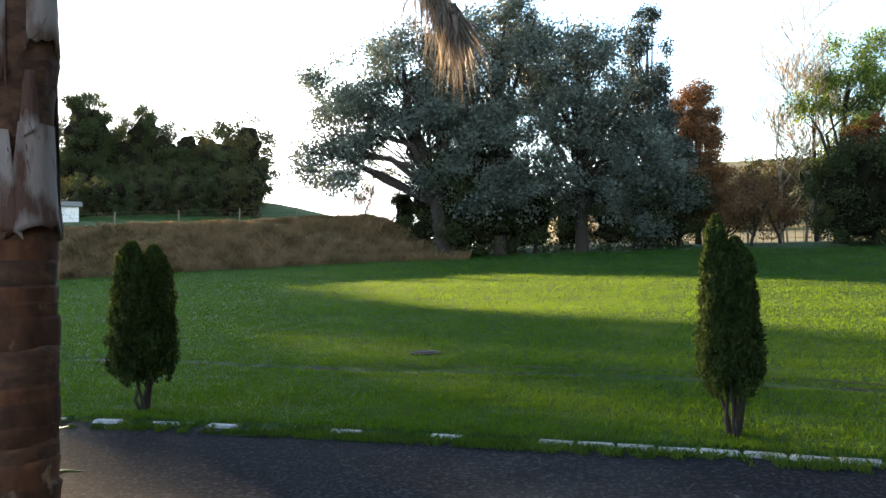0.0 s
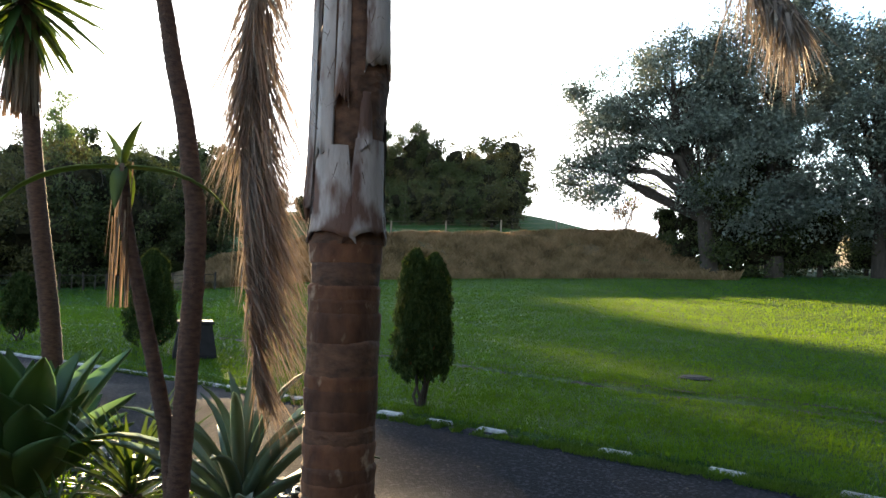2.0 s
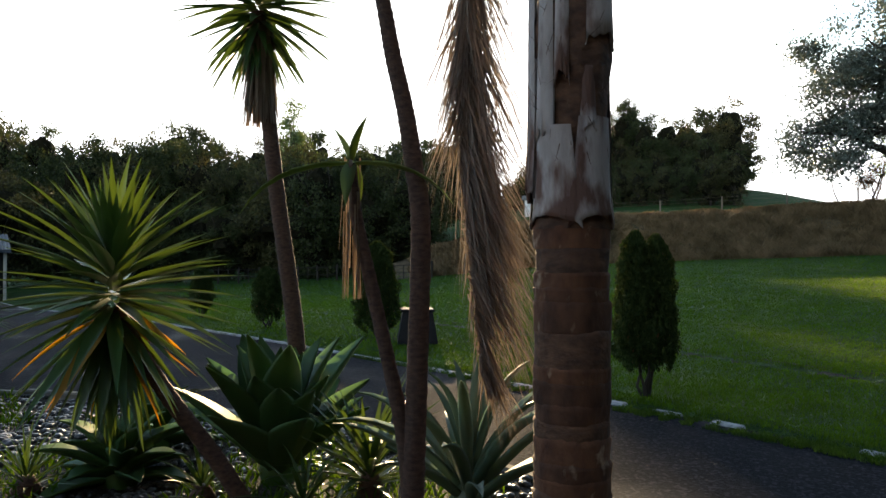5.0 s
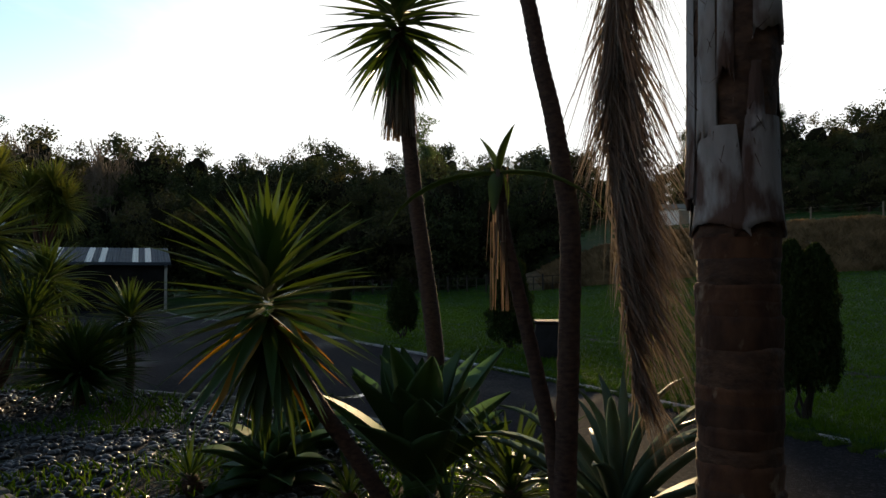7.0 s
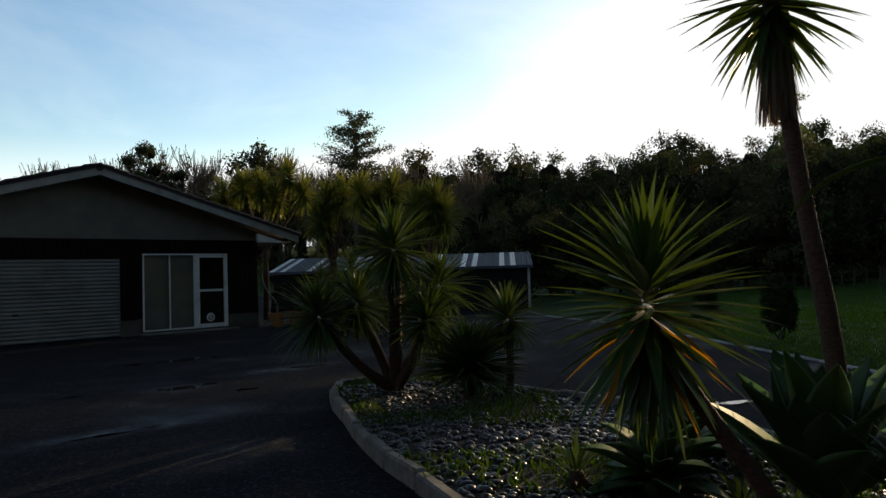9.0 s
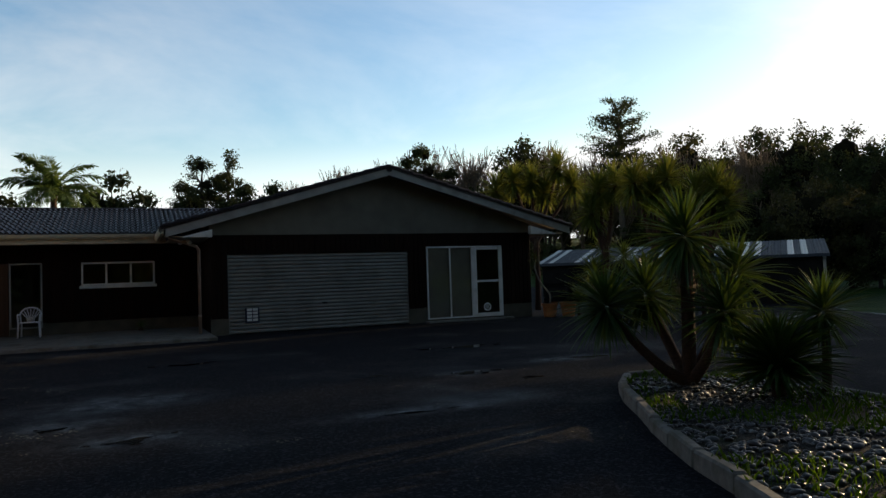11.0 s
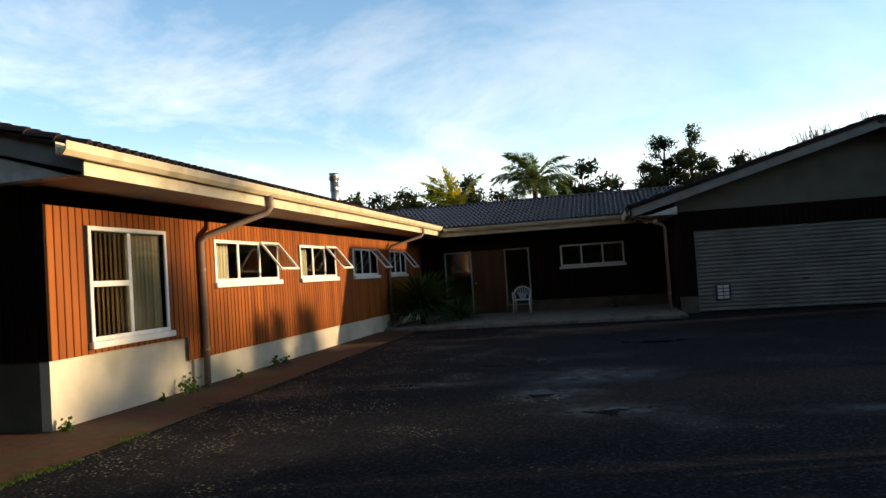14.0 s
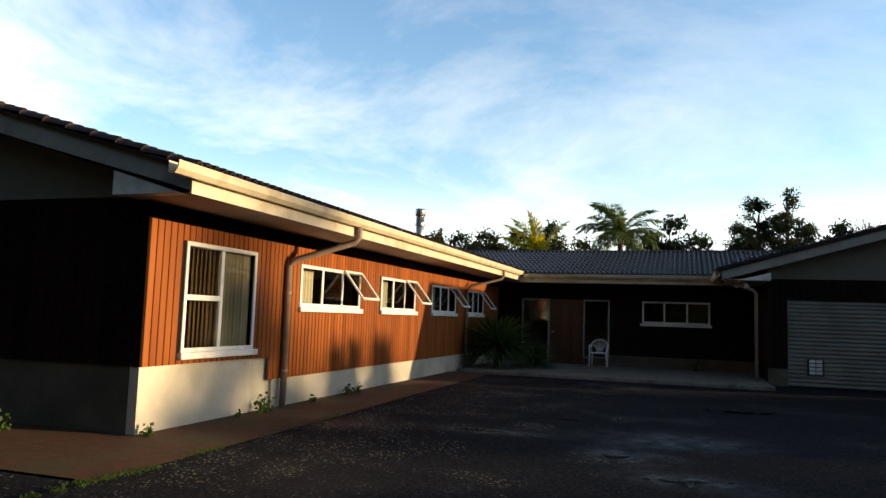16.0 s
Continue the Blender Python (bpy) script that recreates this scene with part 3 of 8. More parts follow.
def land(x, y):
    x, y = np.asarray(x, float), np.asarray(y, float)
    s = lawnward(x, y)
    d = np.hypot(x - 0.25, y - 0.45)
    b = np.degrees(np.arctan2(x - 0.25, y - 0.45))
    lawn = 0.03 + 0.012 * np.clip(s - 0.4, 0, 46) + 0.00095 * np.clip(s - 0.4, 0, 46) ** 2 + wob(x, y, 0.55, 0.02) * step(2, 8, s)
    groove = -0.06 * np.exp(-((s - 3.45 - 0.07 * np.clip(along(x, y), -12, 8) - 0.12 * np.sin(along(x, y) * 0.9)) / 0.11) ** 2)
    h = paving(x, y) - 0.07 + (lawn + groove + 0.07) * step(-0.02, 0.10, s)
    # the grassy bank with the paddock behind it
    arc = step(72, 90, b) * (1 - step(113, 121, b))
    h = h + arc * 2.75 * step(45.5, 51.0, d + wob(x, y, 0.3, 0.25))
    h = h + (arc * 1.0 + (1 - arc) * 0.8) * 0.035 * np.clip(d - 56, 0, 60) * step(60, 76, b) * (1 - step(125, 140, b))
    # wooded hills
    hill = step(64, 190, d) * (1 - step(104, 118, b)) * step(-45, -10, b)
    h = h + hill * (9 + wob(x, y, 0.03, 1.5))
    knob = np.exp(-(((b - 99) / 9.5) ** 2)) * step(70, 105, d)
    h = h + 2.0 * knob
    far = step(120, 400, d) * (1 - step(-60, -30, b)) * (b < 0)
    rise = step(120, 136, b)
    h = h + rise * (0.055 * np.clip(d - 58, 0, 50) + step(105, 360, d) * (38 + wob(x, y, 0.012, 6)))
    return h + far * (9 + wob(x, y, 0.02, 3))


def build_ground():
    rings = np.concatenate([np.linspace(0.0, 60, 150), np.geomspace(61, 2600, 60)])
    turns = np.linspace(-math.pi, math.pi, 240, endpoint=False)
    r, a = np.meshgrid(rings, turns, indexing="ij")
    x, y = 0.25 + r * np.sin(a), 0.45 + r * np.cos(a)
    z = land(x, y)
    pts = np.stack([x, y, z], -1).reshape(-1, 3)
    k, faces = len(turns), []
    for i in range(len(rings) - 1):
        for j in range(k):
            q = (j + 1) % k
            faces.append((i * k + j, i * k + q, (i + 1) * k + q, (i + 1) * k + j))
    g = structure("ground", Shape().add(pts, faces), LAWN, "mown green lawn and paddock rising to wooded hills", "ground", True)
    g.data.materials.append(BANKSOIL)
    g.data.materials.append(DRYPADDOCK)
    d = (rings[:-1, None] + rings[1:, None]) / 2 + 0 * turns
    b = np.degrees(turns)[None, :] + 0 * d
    kind = np.where((d > 45.2) & (d < 51.8) & (b > 76) & (b < 121), 1, np.where((d > 62) & (b > 119) & (b < 165), 2, 0))
    g.data.polygons.foreach_set("material_index", kind.astype(np.int32).ravel())


def build_paving():
    us, ss = np.arange(-36, 60.1, 0.75), np.concatenate([-np.geomspace(46, 0.5, 60), [0.0]])
    u, s = np.meshgrid(us, ss, indexing="ij")
    k = s + kerb_bow(u)
    x, y = KX + DX * u + DY * k, KY + DY * u - DX * k
    pts = np.stack([x, y, paving(x, y)], -1).reshape(-1, 3)
    m, faces = len(ss), []
    for i in range(len(us) - 1):
        for j in range(m - 1):
            faces.append((i * m + j, (i + 1) * m + j, (i + 1) * m + j + 1, i * m + j + 1))
    structure("road", Shape().add(pts, faces), ASPHALT, "worn damp grey asphalt drive and courtyard", "driveway", True)


build_ground()
build_paving()


# ---- house ----
WX, WY = -5.88, 7.70       # wing: its sunny wall and its near corner
GY, GX0, GX1 = 21.06, 2.1, 12.05   # garage: front wall and its ends
EY = 24.45                 # entry wall
SLOPE = 0.287
EAVE = 2.71                # underside of the fascia


def board_mesh(name, width, height, thick, mat):
    e = 0.006
    w = width / 2
    prof = [(-w, 0), (-w, thick - e), (-w + e, thick), (w - e, thick), (w, thick - e), (w, 0)]
    pts = [(x, -y, 0) for x, y in prof] + [(x, -y, height) for x, y in prof]
    f = [(i, i + 1, i + 7, i + 6) for i in range(5)] + [(5, 4, 3, 2, 1, 0), (6, 7, 8, 9, 10, 11)]
    return Shape().add(pts, [tuple(reversed(q)) for q in f]).mesh(name, mat)


BOARDS = {}


def clad(parent, x0, y0, x1, y1, bottom, top, holes, mat, pitch=0.15, gap=0.018, thick=0.022):
    """Upright boards from (x0, y0) to (x1, y1), seen from the right-hand side of that run; holes: (from, to, bottom, top) along it."""
    run = Vector((x1 - x0, y1 - y0, 0))
    length = run.length
    run.normalize()
    turn = math.degrees(math.atan2(run.y, run.x))
    count = round(length / pitch)
    w = length / count
    for i in range(count):
        a, b = i * w, (i + 1) * w
        spans = [(bottom, top)]
        for h0, h1, hb, ht in holes:
            if b > h0 + 0.03 and a < h1 - 0.03:
                spans = [q for lo, hi in spans for q in ((lo, min(hi, hb)), (max(lo, ht), hi)) if q[1] - q[0] > 0.03]
        for lo, hi in spans:
            key = (round(w, 3), round(hi - lo, 3), mat.name)
            if key not in BOARDS:
                BOARDS[key] = board_mesh("board", w - gap, hi - lo, thick, mat)
            p = Vector((x0, y0, lo)) + run * (a + w / 2)
            piece("board", BOARDS[key], parent, pose(p.x, p.y, p.z, 0, 0, turn))


def wall_with_holes(name, axis, at, a0, a1, z0, z1, holes, thick, mat, label):
    """A wall in the plane axis = at, running a0 to a1, its thickness going to at + thick, with openings through it."""
    s = Shape()
    cuts = sorted({a0, a1, *[h[0] for h in holes], *[h[1] for h in holes]})
    for lo, hi in zip(cuts, cuts[1:]):
        spans = [(z0, z1)]
        for h0, h1, hb, ht in holes:
            if lo >= h0 - 1e-6 and hi <= h1 + 1e-6:
                spans = [q for p, r in spans for q in ((p, hb), (ht, r)) if q[1] - q[0] > 1e-3]
        for p, r in spans:
            c0, c1 = sorted((at, at + thick))
            if axis == "x":
                s.box(c0, lo, p, c1, hi, r)
            else:
                s.box(lo, c0, p, hi, c1, r)
    return structure(name, s, mat, label, "wall")


def frame_local(parent, name, w, h, bar, depth, mat, label=""):
    """A rectangular frame from (0,0) to (w,h) in x and z, from y=-depth to 0."""
    s = Shape()
    s.box(0, -depth, 0, bar, 0, h, 0.006).box(w - bar, -depth, 0, w, 0, h, 0.006)
    s.box(bar, -depth, 0, w - bar, 0, bar, 0.006).box(bar, -depth, h - bar, w - bar, 0, h, 0.006)
    return part(name, s, mat, parent, label)


def pane_local(parent, x0, z0, x1, z1, y):
    p = part("pane", box(x0, y - 0.002, z0, x1, y + 0.002, z1), GLASS, parent, "window glass pane")
    p.visible_shadow = False
    return p


def awning(parent, x0, z0, w, h, angle):
    """A top-hung sash opened outwards."""
    me = Shape()
    b = 0.045
    me.box(0, -0.035, -h, b, 0, 0, 0.006).box(w - b, -0.035, -h, w, 0, 0, 0.006)
    me.box(b, -0.035, -b, w - b, 0, 0, 0.006).box(b, -0.035, -h, w - b, 0, -h + b, 0.006)
    sash = part("sash", me, WHITE, parent, "open white top-hung sash")
    sash.matrix_basis = pose(x0, -0.03, z0 + h, -angle, 0, 0)
    p = part("pane", box(b, -0.02, -h + b, w - b, -0.016, -b), GLASS, sash, "window glass pane")
    p.visible_shadow = False
    return sash


def window_unit(name, label, at, turn, w, h, kind):
    """A window set in a wall; local x along the wall, y into the house."""
    t = thing(name, label, "window", kind="structure", at=at, turn=turn)
    frame_local(t, "window_frame", w, h, 0.055, 0.03, WHITE)
    part("window_sill", box(-0.05, -0.085, -0.085, w + 0.05, 0.0, -0.001, 0.01), WHITE, t, "thick white painted sill")
    if kind == "triple":
        s = Shape()
        for k in (1, 2):
            s.box(w * k / 3 - 0.03, -0.028, 0.055, w * k / 3 + 0.03, -0.002, h - 0.055, 0.005)
        part("mullion", s, WHITE, t)
        for k in (0, 1):
            pane_local(t, w * k / 3 + 0.03, 0.055, w * (k + 1) / 3 - 0.03, h - 0.055, -0.015)
        awning(t, w * 2 / 3, 0.02, w / 3 - 0.01, h - 0.03, 38)
    elif kind == "triple_shut":
        s = Shape()
        for k in (1, 2):
            s.box(w * k / 3 - 0.03, -0.028, 0.055, w * k / 3 + 0.03, -0.002, h - 0.055, 0.005)
        part("mullion", s, WHITE, t)
        for k in (0, 1, 2):
            pane_local(t, w * k / 3 + 0.03, 0.055, w * (k + 1) / 3 - 0.03, h - 0.055, -0.015)
    elif kind == "big":
        part("mullion", box(w * 0.46, -0.028, 0.055, w * 0.46 + 0.07, -0.002, h - 0.055, 0.005), WHITE, t)
        part("transom", box(0.055, -0.029, h * 0.47, w * 0.46, -0.003, h * 0.47 + 0.07, 0.005), WHITE, t)
        pane_local(t, 0.055, 0.055, w * 0.46, h * 0.47, -0.015)
        pane_local(t, 0.055, h * 0.47 + 0.07, w * 0.46, h - 0.055, -0.015)
        pane_local(t, w * 0.46 + 0.07, 0.055, w - 0.055, h - 0.055, -0.015)
    return t


# wing windows: (start, width) along y
W_TOP, W_SILL = 2.26, 1.57
WING_WINDOWS = [(11.22, 2.28), (14.51, 2.0), (17.69, 1.95), (20.75, 1.75)]
BIGWIN = (8.36, 1.58, 0.93, 2.33)
wing_holes = [(y, y + w, W_SILL, W_TOP) for y, w in WING_WINDOWS] + [(BIGWIN[0], BIGWIN[0] + BIGWIN[1], BIGWIN[2], BIGWIN[3])]
PL = 0.82
wing_wall = wall_with_holes("wall_west", "x", WX, WY, EY, PL, 2.72, wing_holes, -0.14, BOARDSHADED, "wing wall of red-brown stained upright boards")
# the run is walked from far to near so that the boards face the yard
SPLIT = 10.40
clad(wing_wall, WX, WY, WX, SPLIT, PL - 0.03, 2.53, [(h[0] - WY, h[1] - WY, h[2] - 0.09, h[3]) for h in wing_holes], BOARD, 0.115, 0.014)
clad(wing_wall, WX, SPLIT, WX, EY, PL - 0.37, 2.53, [(h[0] - SPLIT, h[1] - SPLIT, h[2] - 0.09, h[3]) for h in wing_holes], BOARD, 0.115, 0.014)
structure("plinth_west", Shape().box(WX - 0.14, WY, -0.1, WX - 0.01, 9.98, PL).box(WX - 0.14, 10.55, -0.1, WX - 0.01, EY, PL - 0.34).box(WX - 0.14, 9.98, -0.1, WX - 0.06, 10.55, PL),
          PLASTER, "pale cream plastered plinth of the wing", "plinth")
gable_x = -14.3
end_wall = structure("wall_south", box(gable_x, WY, PL, WX - 0.14, WY + 0.14, 2.78), BOARDSHADED, "stained boarded gable end of the wing, shade put into its colour", "wall")
clad(end_wall, gable_x, WY, WX + 0.02, WY, PL - 0.03, 2.76, [], BOARDSHADED)
structure("plinth_south", box(gable_x, WY + 0.01, -0.1, WX - 0.14, WY + 0.14, PL), PLINTHSHADED, "plastered plinth under the gable end", "plinth")
for i, (y, w) in enumerate(WING_WINDOWS):
    window_unit("window_%d" % (i + 1), "white wooden window with an open top-hung sash", (WX + 0.0, y, W_SILL), 90, w, W_TOP - W_SILL, "triple")
window_unit("window_5", "large white window with vertical blinds behind the glass", (WX, BIGWIN[0], BIGWIN[2]), 90, BIGWIN[1], BIGWIN[3] - BIGWIN[2], "big")


def blinds():
    t = thing("vertical_blind", "beige fabric vertical blind hanging half turned", "blind", at=(WX - 0.10, BIGWIN[0], BIGWIN[2]), turn=90)
    h = BIGWIN[3] - BIGWIN[2]
    part("rail", box(0.03, -0.05, h - 0.06, BIGWIN[1] - 0.03, -0.01, h - 0.02), WHITE, t, "white head rail")
    bow = [(-0.055, 0.0), (-0.030, 0.012), (0.0, 0.016), (0.030, 0.012), (0.055, 0.0)]
    pts = [(x, y + q, z) for q in (-0.0015, 0.0015) for z in (0.05, h - 0.06) for x, y in bow]
    me = Shape().add(pts, [(i, i + 1, i + 6, i + 5) for i in range(4)] + [(i + 15, i + 16, i + 11, i + 10) for i in range(4)]).mesh("slat", BLIND)
    rng = random.Random(4)
    for k in range(17):
        x = 0.09 + k * (BIGWIN[1] - 0.16) / 16.5
        closed = x > BIGWIN[1] * 0.5
        piece("slat", me, t, pose(x, -0.03, 0, 0, 0, rng.uniform(-5, 5) + (-22 if closed else 48)))


blinds()
rm = Shape()
rm.box(-9.4, WY + 0.2, 0.0, -9.3, EY, 2.66).box(-9.3, WY + 0.2, 0.40, WX - 0.16, EY, 0.5)
rm.box(-9.3, 10.45, 0.5, WX - 0.16, 10.55, 2.66).box(-9.3, 13.9, 0.5, WX - 0.16, 14.0, 2.66).box(-9.3, 17.1, 0.5, WX - 0.16, 17.2, 2.66).box(-9.3, 20.2, 0.5, WX - 0.16, 20.3, 2.66)
structure("wall_inner_wing", rm, ROOMDARK, "dim inner walls and floor of the wing rooms", "wall")
for y, w in WING_WINDOWS:
    t = thing("curtain", "pale fabric curtain drawn to the side of the window", "curtain", "window curtains", at=(WX - 0.16, y, 1.35), turn=90)
    s = Shape()
    pts, faces = [], []
    for k in range(17):
        xx = 0.30 + k * 0.026
        pts += [(xx, 0.03 * math.sin(k * 1.6), 0), (xx, 0.03 * math.sin(k * 1.6), 1.0)]
    faces = [(2 * k, 2 * k + 2, 2 * k + 3, 2 * k + 1) for k in range(16)]
    part("cloth", s.add(pts, faces), CURTAIN, t, smooth=True)


def roof_plane_tiles(name, parent_label, origin, run, up, nu, nv, tw, tl, near):
    """Interlocking roll tiles laid on a slope. origin: the eave's end; run: along the eave; up: up the slope."""
    run, up = Vector(run).normalized(), Vector(up).normalized()
    nrm = run.cross(up).normalized()
    if nrm.z < 0:
        nrm = -nrm
    prof = [(0, 0.0), (0.08, 0.034), (0.18, 0.062), (0.28, 0.056), (0.40, 0.008), (0.5, 0.0), (0.58, 0.034), (0.68, 0.062), (0.78, 0.056), (0.90, 0.008), (1.0, 0.0)]
    pts = [(a * tw * 1.02, 0, h + 0.034) for a, h in prof] + [(a * tw * 1.02, tl * 1.08, h + 0.002) for a, h in prof] + [(a * tw * 1.02, 0, h - 0.004) for a, h in prof]
    k = len(prof)
    f = [(i, i + 1, k + i + 1, k + i) for i in range(k - 1)] + [(2 * k + i, 2 * k + i + 1, i + 1, i) for i in range(k - 1)]
    tile = Shape().add(pts, f).mesh("roof_tile", TILE)
    deck = Shape().add([Vector(origin) + run * a * nu * tw + up * b * nv * tl - nrm * c for c in (0.004, 0.05) for a, b in ((0, 0), (1, 0), (1, 1), (0, 1))],
                       [(0, 1, 2, 3), (7, 6, 5, 4), (0, 4, 5, 1), (1, 5, 6, 2), (2, 6, 7, 3), (3, 7, 4, 0)])
    roof = structure(name, deck, TILE, parent_label, "roof")
    m3 = Matrix((run, up, nrm)).transposed().to_4x4()
    rest = Shape()
    base = np.array(pts)
    rot = np.array(m3.to_3x3())
    for j in range(nv):
        for i in range(nu):
            p = Vector(origin) + run * (i * tw) + up * (j * tl)
            if near(i, j):
                piece("roof_tile", tile, roof, Matrix.Translation(p) @ m3)
            else:
                rest.add(base @ rot.T + np.array(p), f)
    if rest.n:
        tagged(part("roof_tiles", rest, TILE, roof), kind="stuff")
    return roof


EZ = 2.98  # height at which the tiles start
up_w = Vector((-1, 0, SLOPE)).normalized()
roof_plane_tiles("roof_wing", "dark brown concrete tile roof of the wing", (-4.88, 7.16, EZ), (0, 1, 0), up_w, 64, 14, 0.30, 0.38,
                 lambda i, j: j == 0)
structure("roof_wing_west", Shape().add([(-9.95, 7.16, EZ + 1.46), (-15.2, 7.16, EZ), (-15.2, 30, EZ), (-9.95, 30, EZ + 1.46), (-9.95, 7.16, EZ + 1.40), (-15.2, 7.16, EZ - 0.06), (-15.2, 30, EZ - 0.06), (-9.95, 30, EZ + 1.40)],
                                        [(0, 1, 2, 3), (7, 6, 5, 4), (0, 4, 5, 1), (2, 6, 7, 3), (1, 5, 6, 2)]), TILE, "far slope of the wing's tile roof", "roof")
structure("ridge_wing", Shape().tube([(-9.95, 7.12, EZ + 1.46), (-9.95, 30, EZ + 1.46)], 0.09, 8), TILE, "rounded ridge tiles of the wing", "roof")
up_b = Vector((0, 1, SLOPE)).normalized()
roof_plane_tiles("roof_back", "dark brown concrete tile roof over the entry", (-8.7, 23.46, EZ - 0.06), (1, 0, 0), up_b, 40, 10, 0.30, 0.37,
                 lambda i, j: j < 6 and 12 <= i < 40)
structure("roof_back_north", Shape().add([(-12, 27.0, EZ + 0.97), (6, 27.0, EZ + 0.97), (6, 31, EZ - 0.1), (-12, 31, EZ - 0.1), (-12, 27.0, EZ + 0.90), (6, 27.0, EZ + 0.90), (6, 31, EZ - 0.16), (-12, 31, EZ - 0.16)],
                                         [(0, 1, 2, 3), (7, 6, 5, 4), (0, 4, 5, 1), (2, 6, 7, 3), (1, 5, 6, 2), (3, 7, 4, 0)]), TILE, "far slope of the back roof", "roof")
structure("ridge_back", Shape().tube([(-10, 27.0, EZ + 0.96), (6, 27.0, EZ + 0.96)], 0.09, 8), TILE, "rounded ridge tiles over the entry", "roof")
# garage roof: ridge runs away from the yard
GR, GRZ, GE = 7.07, 4.52, 2.78
gs = (GRZ - GE) / 6.15
for nm, sgn in (("roof_garage_west", -1), ("roof_garage_east", 1)):
    upg = Vector((-sgn, 0, gs)).normalized()
    roof_plane_tiles(nm, "dark brown concrete tile slope of the garage roof", (GR + sgn * 6.2, 20.36 if sgn > 0 else 20.36, GE + 0.10), (0, 1, 0), upg, 30, 17, 0.30, 0.379,
                     lambda i, j: i == 0)
structure("ridge_garage", Shape().tube([(GR, 20.36, GRZ + 0.04), (GR, 29.5, GRZ + 0.04)], 0.09, 8), TILE, "rounded ridge tiles of the garage", "roof")


def barge(name, x0, z0, x1, z1, y, depth, mat):
    """A sloping board along a gable's edge; z is its lower edge."""
    s = Shape()
    p = [(x0, y, z0), (x1, y, z1), (x1, y, z1 + depth), (x0, y, z0 + depth)]
    s.add(p + [(a, b + 0.03, c) for a, b, c in p], [(0, 1, 2, 3), (7, 6, 5, 4), (0, 4, 5, 1), (1, 5, 6, 2), (2, 6, 7, 3), (3, 7, 4, 0)])
    return structure(name, s, mat, "painted barge board along the gable", "trim")


barge("barge_garage_west", GR - 6.1, GE - 0.14, GR, GRZ - 0.14, 20.40, 0.22, BARGE)
barge("barge_garage_east", GR, GRZ - 0.14, GR + 6.1, GE - 0.14, 20.40, 0.22, BARGE)
barge("barge_wing", -4.95, EAVE + 0.04, -9.95, EAVE + 0.04 + 5.0 * 0.272, 7.2, 0.26, BARGE)
# gable panels
structure("gable_garage", Shape().add([(GX0, GY - 0.02, 2.72), (GX1, GY - 0.02, 2.72), (GX1, GY - 0.02, 3.0), (GR, GY - 0.02, GRZ - 0.02), (GX0, GY - 0.02, 3.0),
                                       (GX0, GY + 0.1, 2.72), (GX1, GY + 0.1, 2.72), (GX1, GY + 0.1, 3.0), (GR, GY + 0.1, GRZ - 0.02), (GX0, GY + 0.1, 3.0)],
                                      [(0, 1, 2, 3, 4), (9, 8, 7, 6, 5), (0, 5, 6, 1), (1, 6, 7, 2), (2, 7, 8, 3), (3, 8, 9, 4), (4, 9, 5, 0)]), GREYPANEL, "flat pale grey gable panel of the garage", "wall")
structure("gable_wing", Shape().add([(gable_x, WY - 0.03, 2.78), (WX + 0.02, WY - 0.03, 2.78), (WX + 0.02, WY - 0.03, 2.95), (-9.95, WY - 0.03, 4.3), (gable_x, WY - 0.03, 3.05),
                                     (gable_x, WY + 0.1, 2.78), (WX + 0.02, WY + 0.1, 2.78), (WX + 0.02, WY + 0.1, 2.95), (-9.95, WY + 0.1, 4.3), (gable_x, WY + 0.1, 3.05)],
                                    [(0, 1, 2, 3, 4), (9, 8, 7, 6, 5), (0, 5, 6, 1), (1, 6, 7, 2), (2, 7, 8, 3), (3, 8, 9, 4), (4, 9, 5, 0)]), GREYPANEL, "flat cream-grey gable panel of the wing", "wall")
# boxed eave ends
def eave_end(name, x0, x1, z0, z1, y0, y1):
    """A three-cornered panel closing the eave: full height at x0, nothing at x1."""
    p = [(x0, y, z) for y, z in ((y0, z0), (y0, z1))] + [(x1, y0, z0)]
    q = [(a, y1, c) for a, _, c in p]
    structure(name, Shape().add(p + q, [(0, 1, 2), (5, 4, 3), (0, 3, 4, 1), (1, 4, 5, 2), (2, 5, 3, 0)]), WHITE, "white three-cornered panel closing the eave", "trim")


eave_end("eave_end_west", GX0 + 0.02, GX0 - 0.78, GE - 0.14, GE + 0.06, 20.44, 20.60)
eave_end("eave_end_east", GX1 - 0.30, GX1 + 0.65, GE - 0.14, GE + 0.12, 20.44, 20.60)
eave_end("eave_end_wing", -6.03, -5.12, EAVE + 0.02, EAVE + 0.30, 7.24, 7.40)
for nm, x0, x1, y1 in (("ceiling_eave_west", GX0 - 0.98, GX0 - 0.002, GY + 2.4), ("ceiling_eave_east", GX1 + 0.002, GX1 + 0.98, GY + 6)):
    structure(nm, box(x0, 20.62, GE - 0.13, x1, y1, GE - 0.10), SOFFIT, "painted flat soffit under the garage eave", "soffit")
structure("ceiling_gable_garage", Shape().add([(GX0 - 0.9, 20.44, GE + 0.04), (GR, 20.44, GRZ + 0.02), (GX1 + 0.9, 20.44, GE + 0.04), (GX0 - 0.9, GY, GE + 0.04), (GR, GY, GRZ + 0.02), (GX1 + 0.9, GY, GE + 0.04)], [(0, 1, 4, 3), (1, 2, 5, 4)]), SOFFIT, "painted soffit under the garage gable", "soffit")
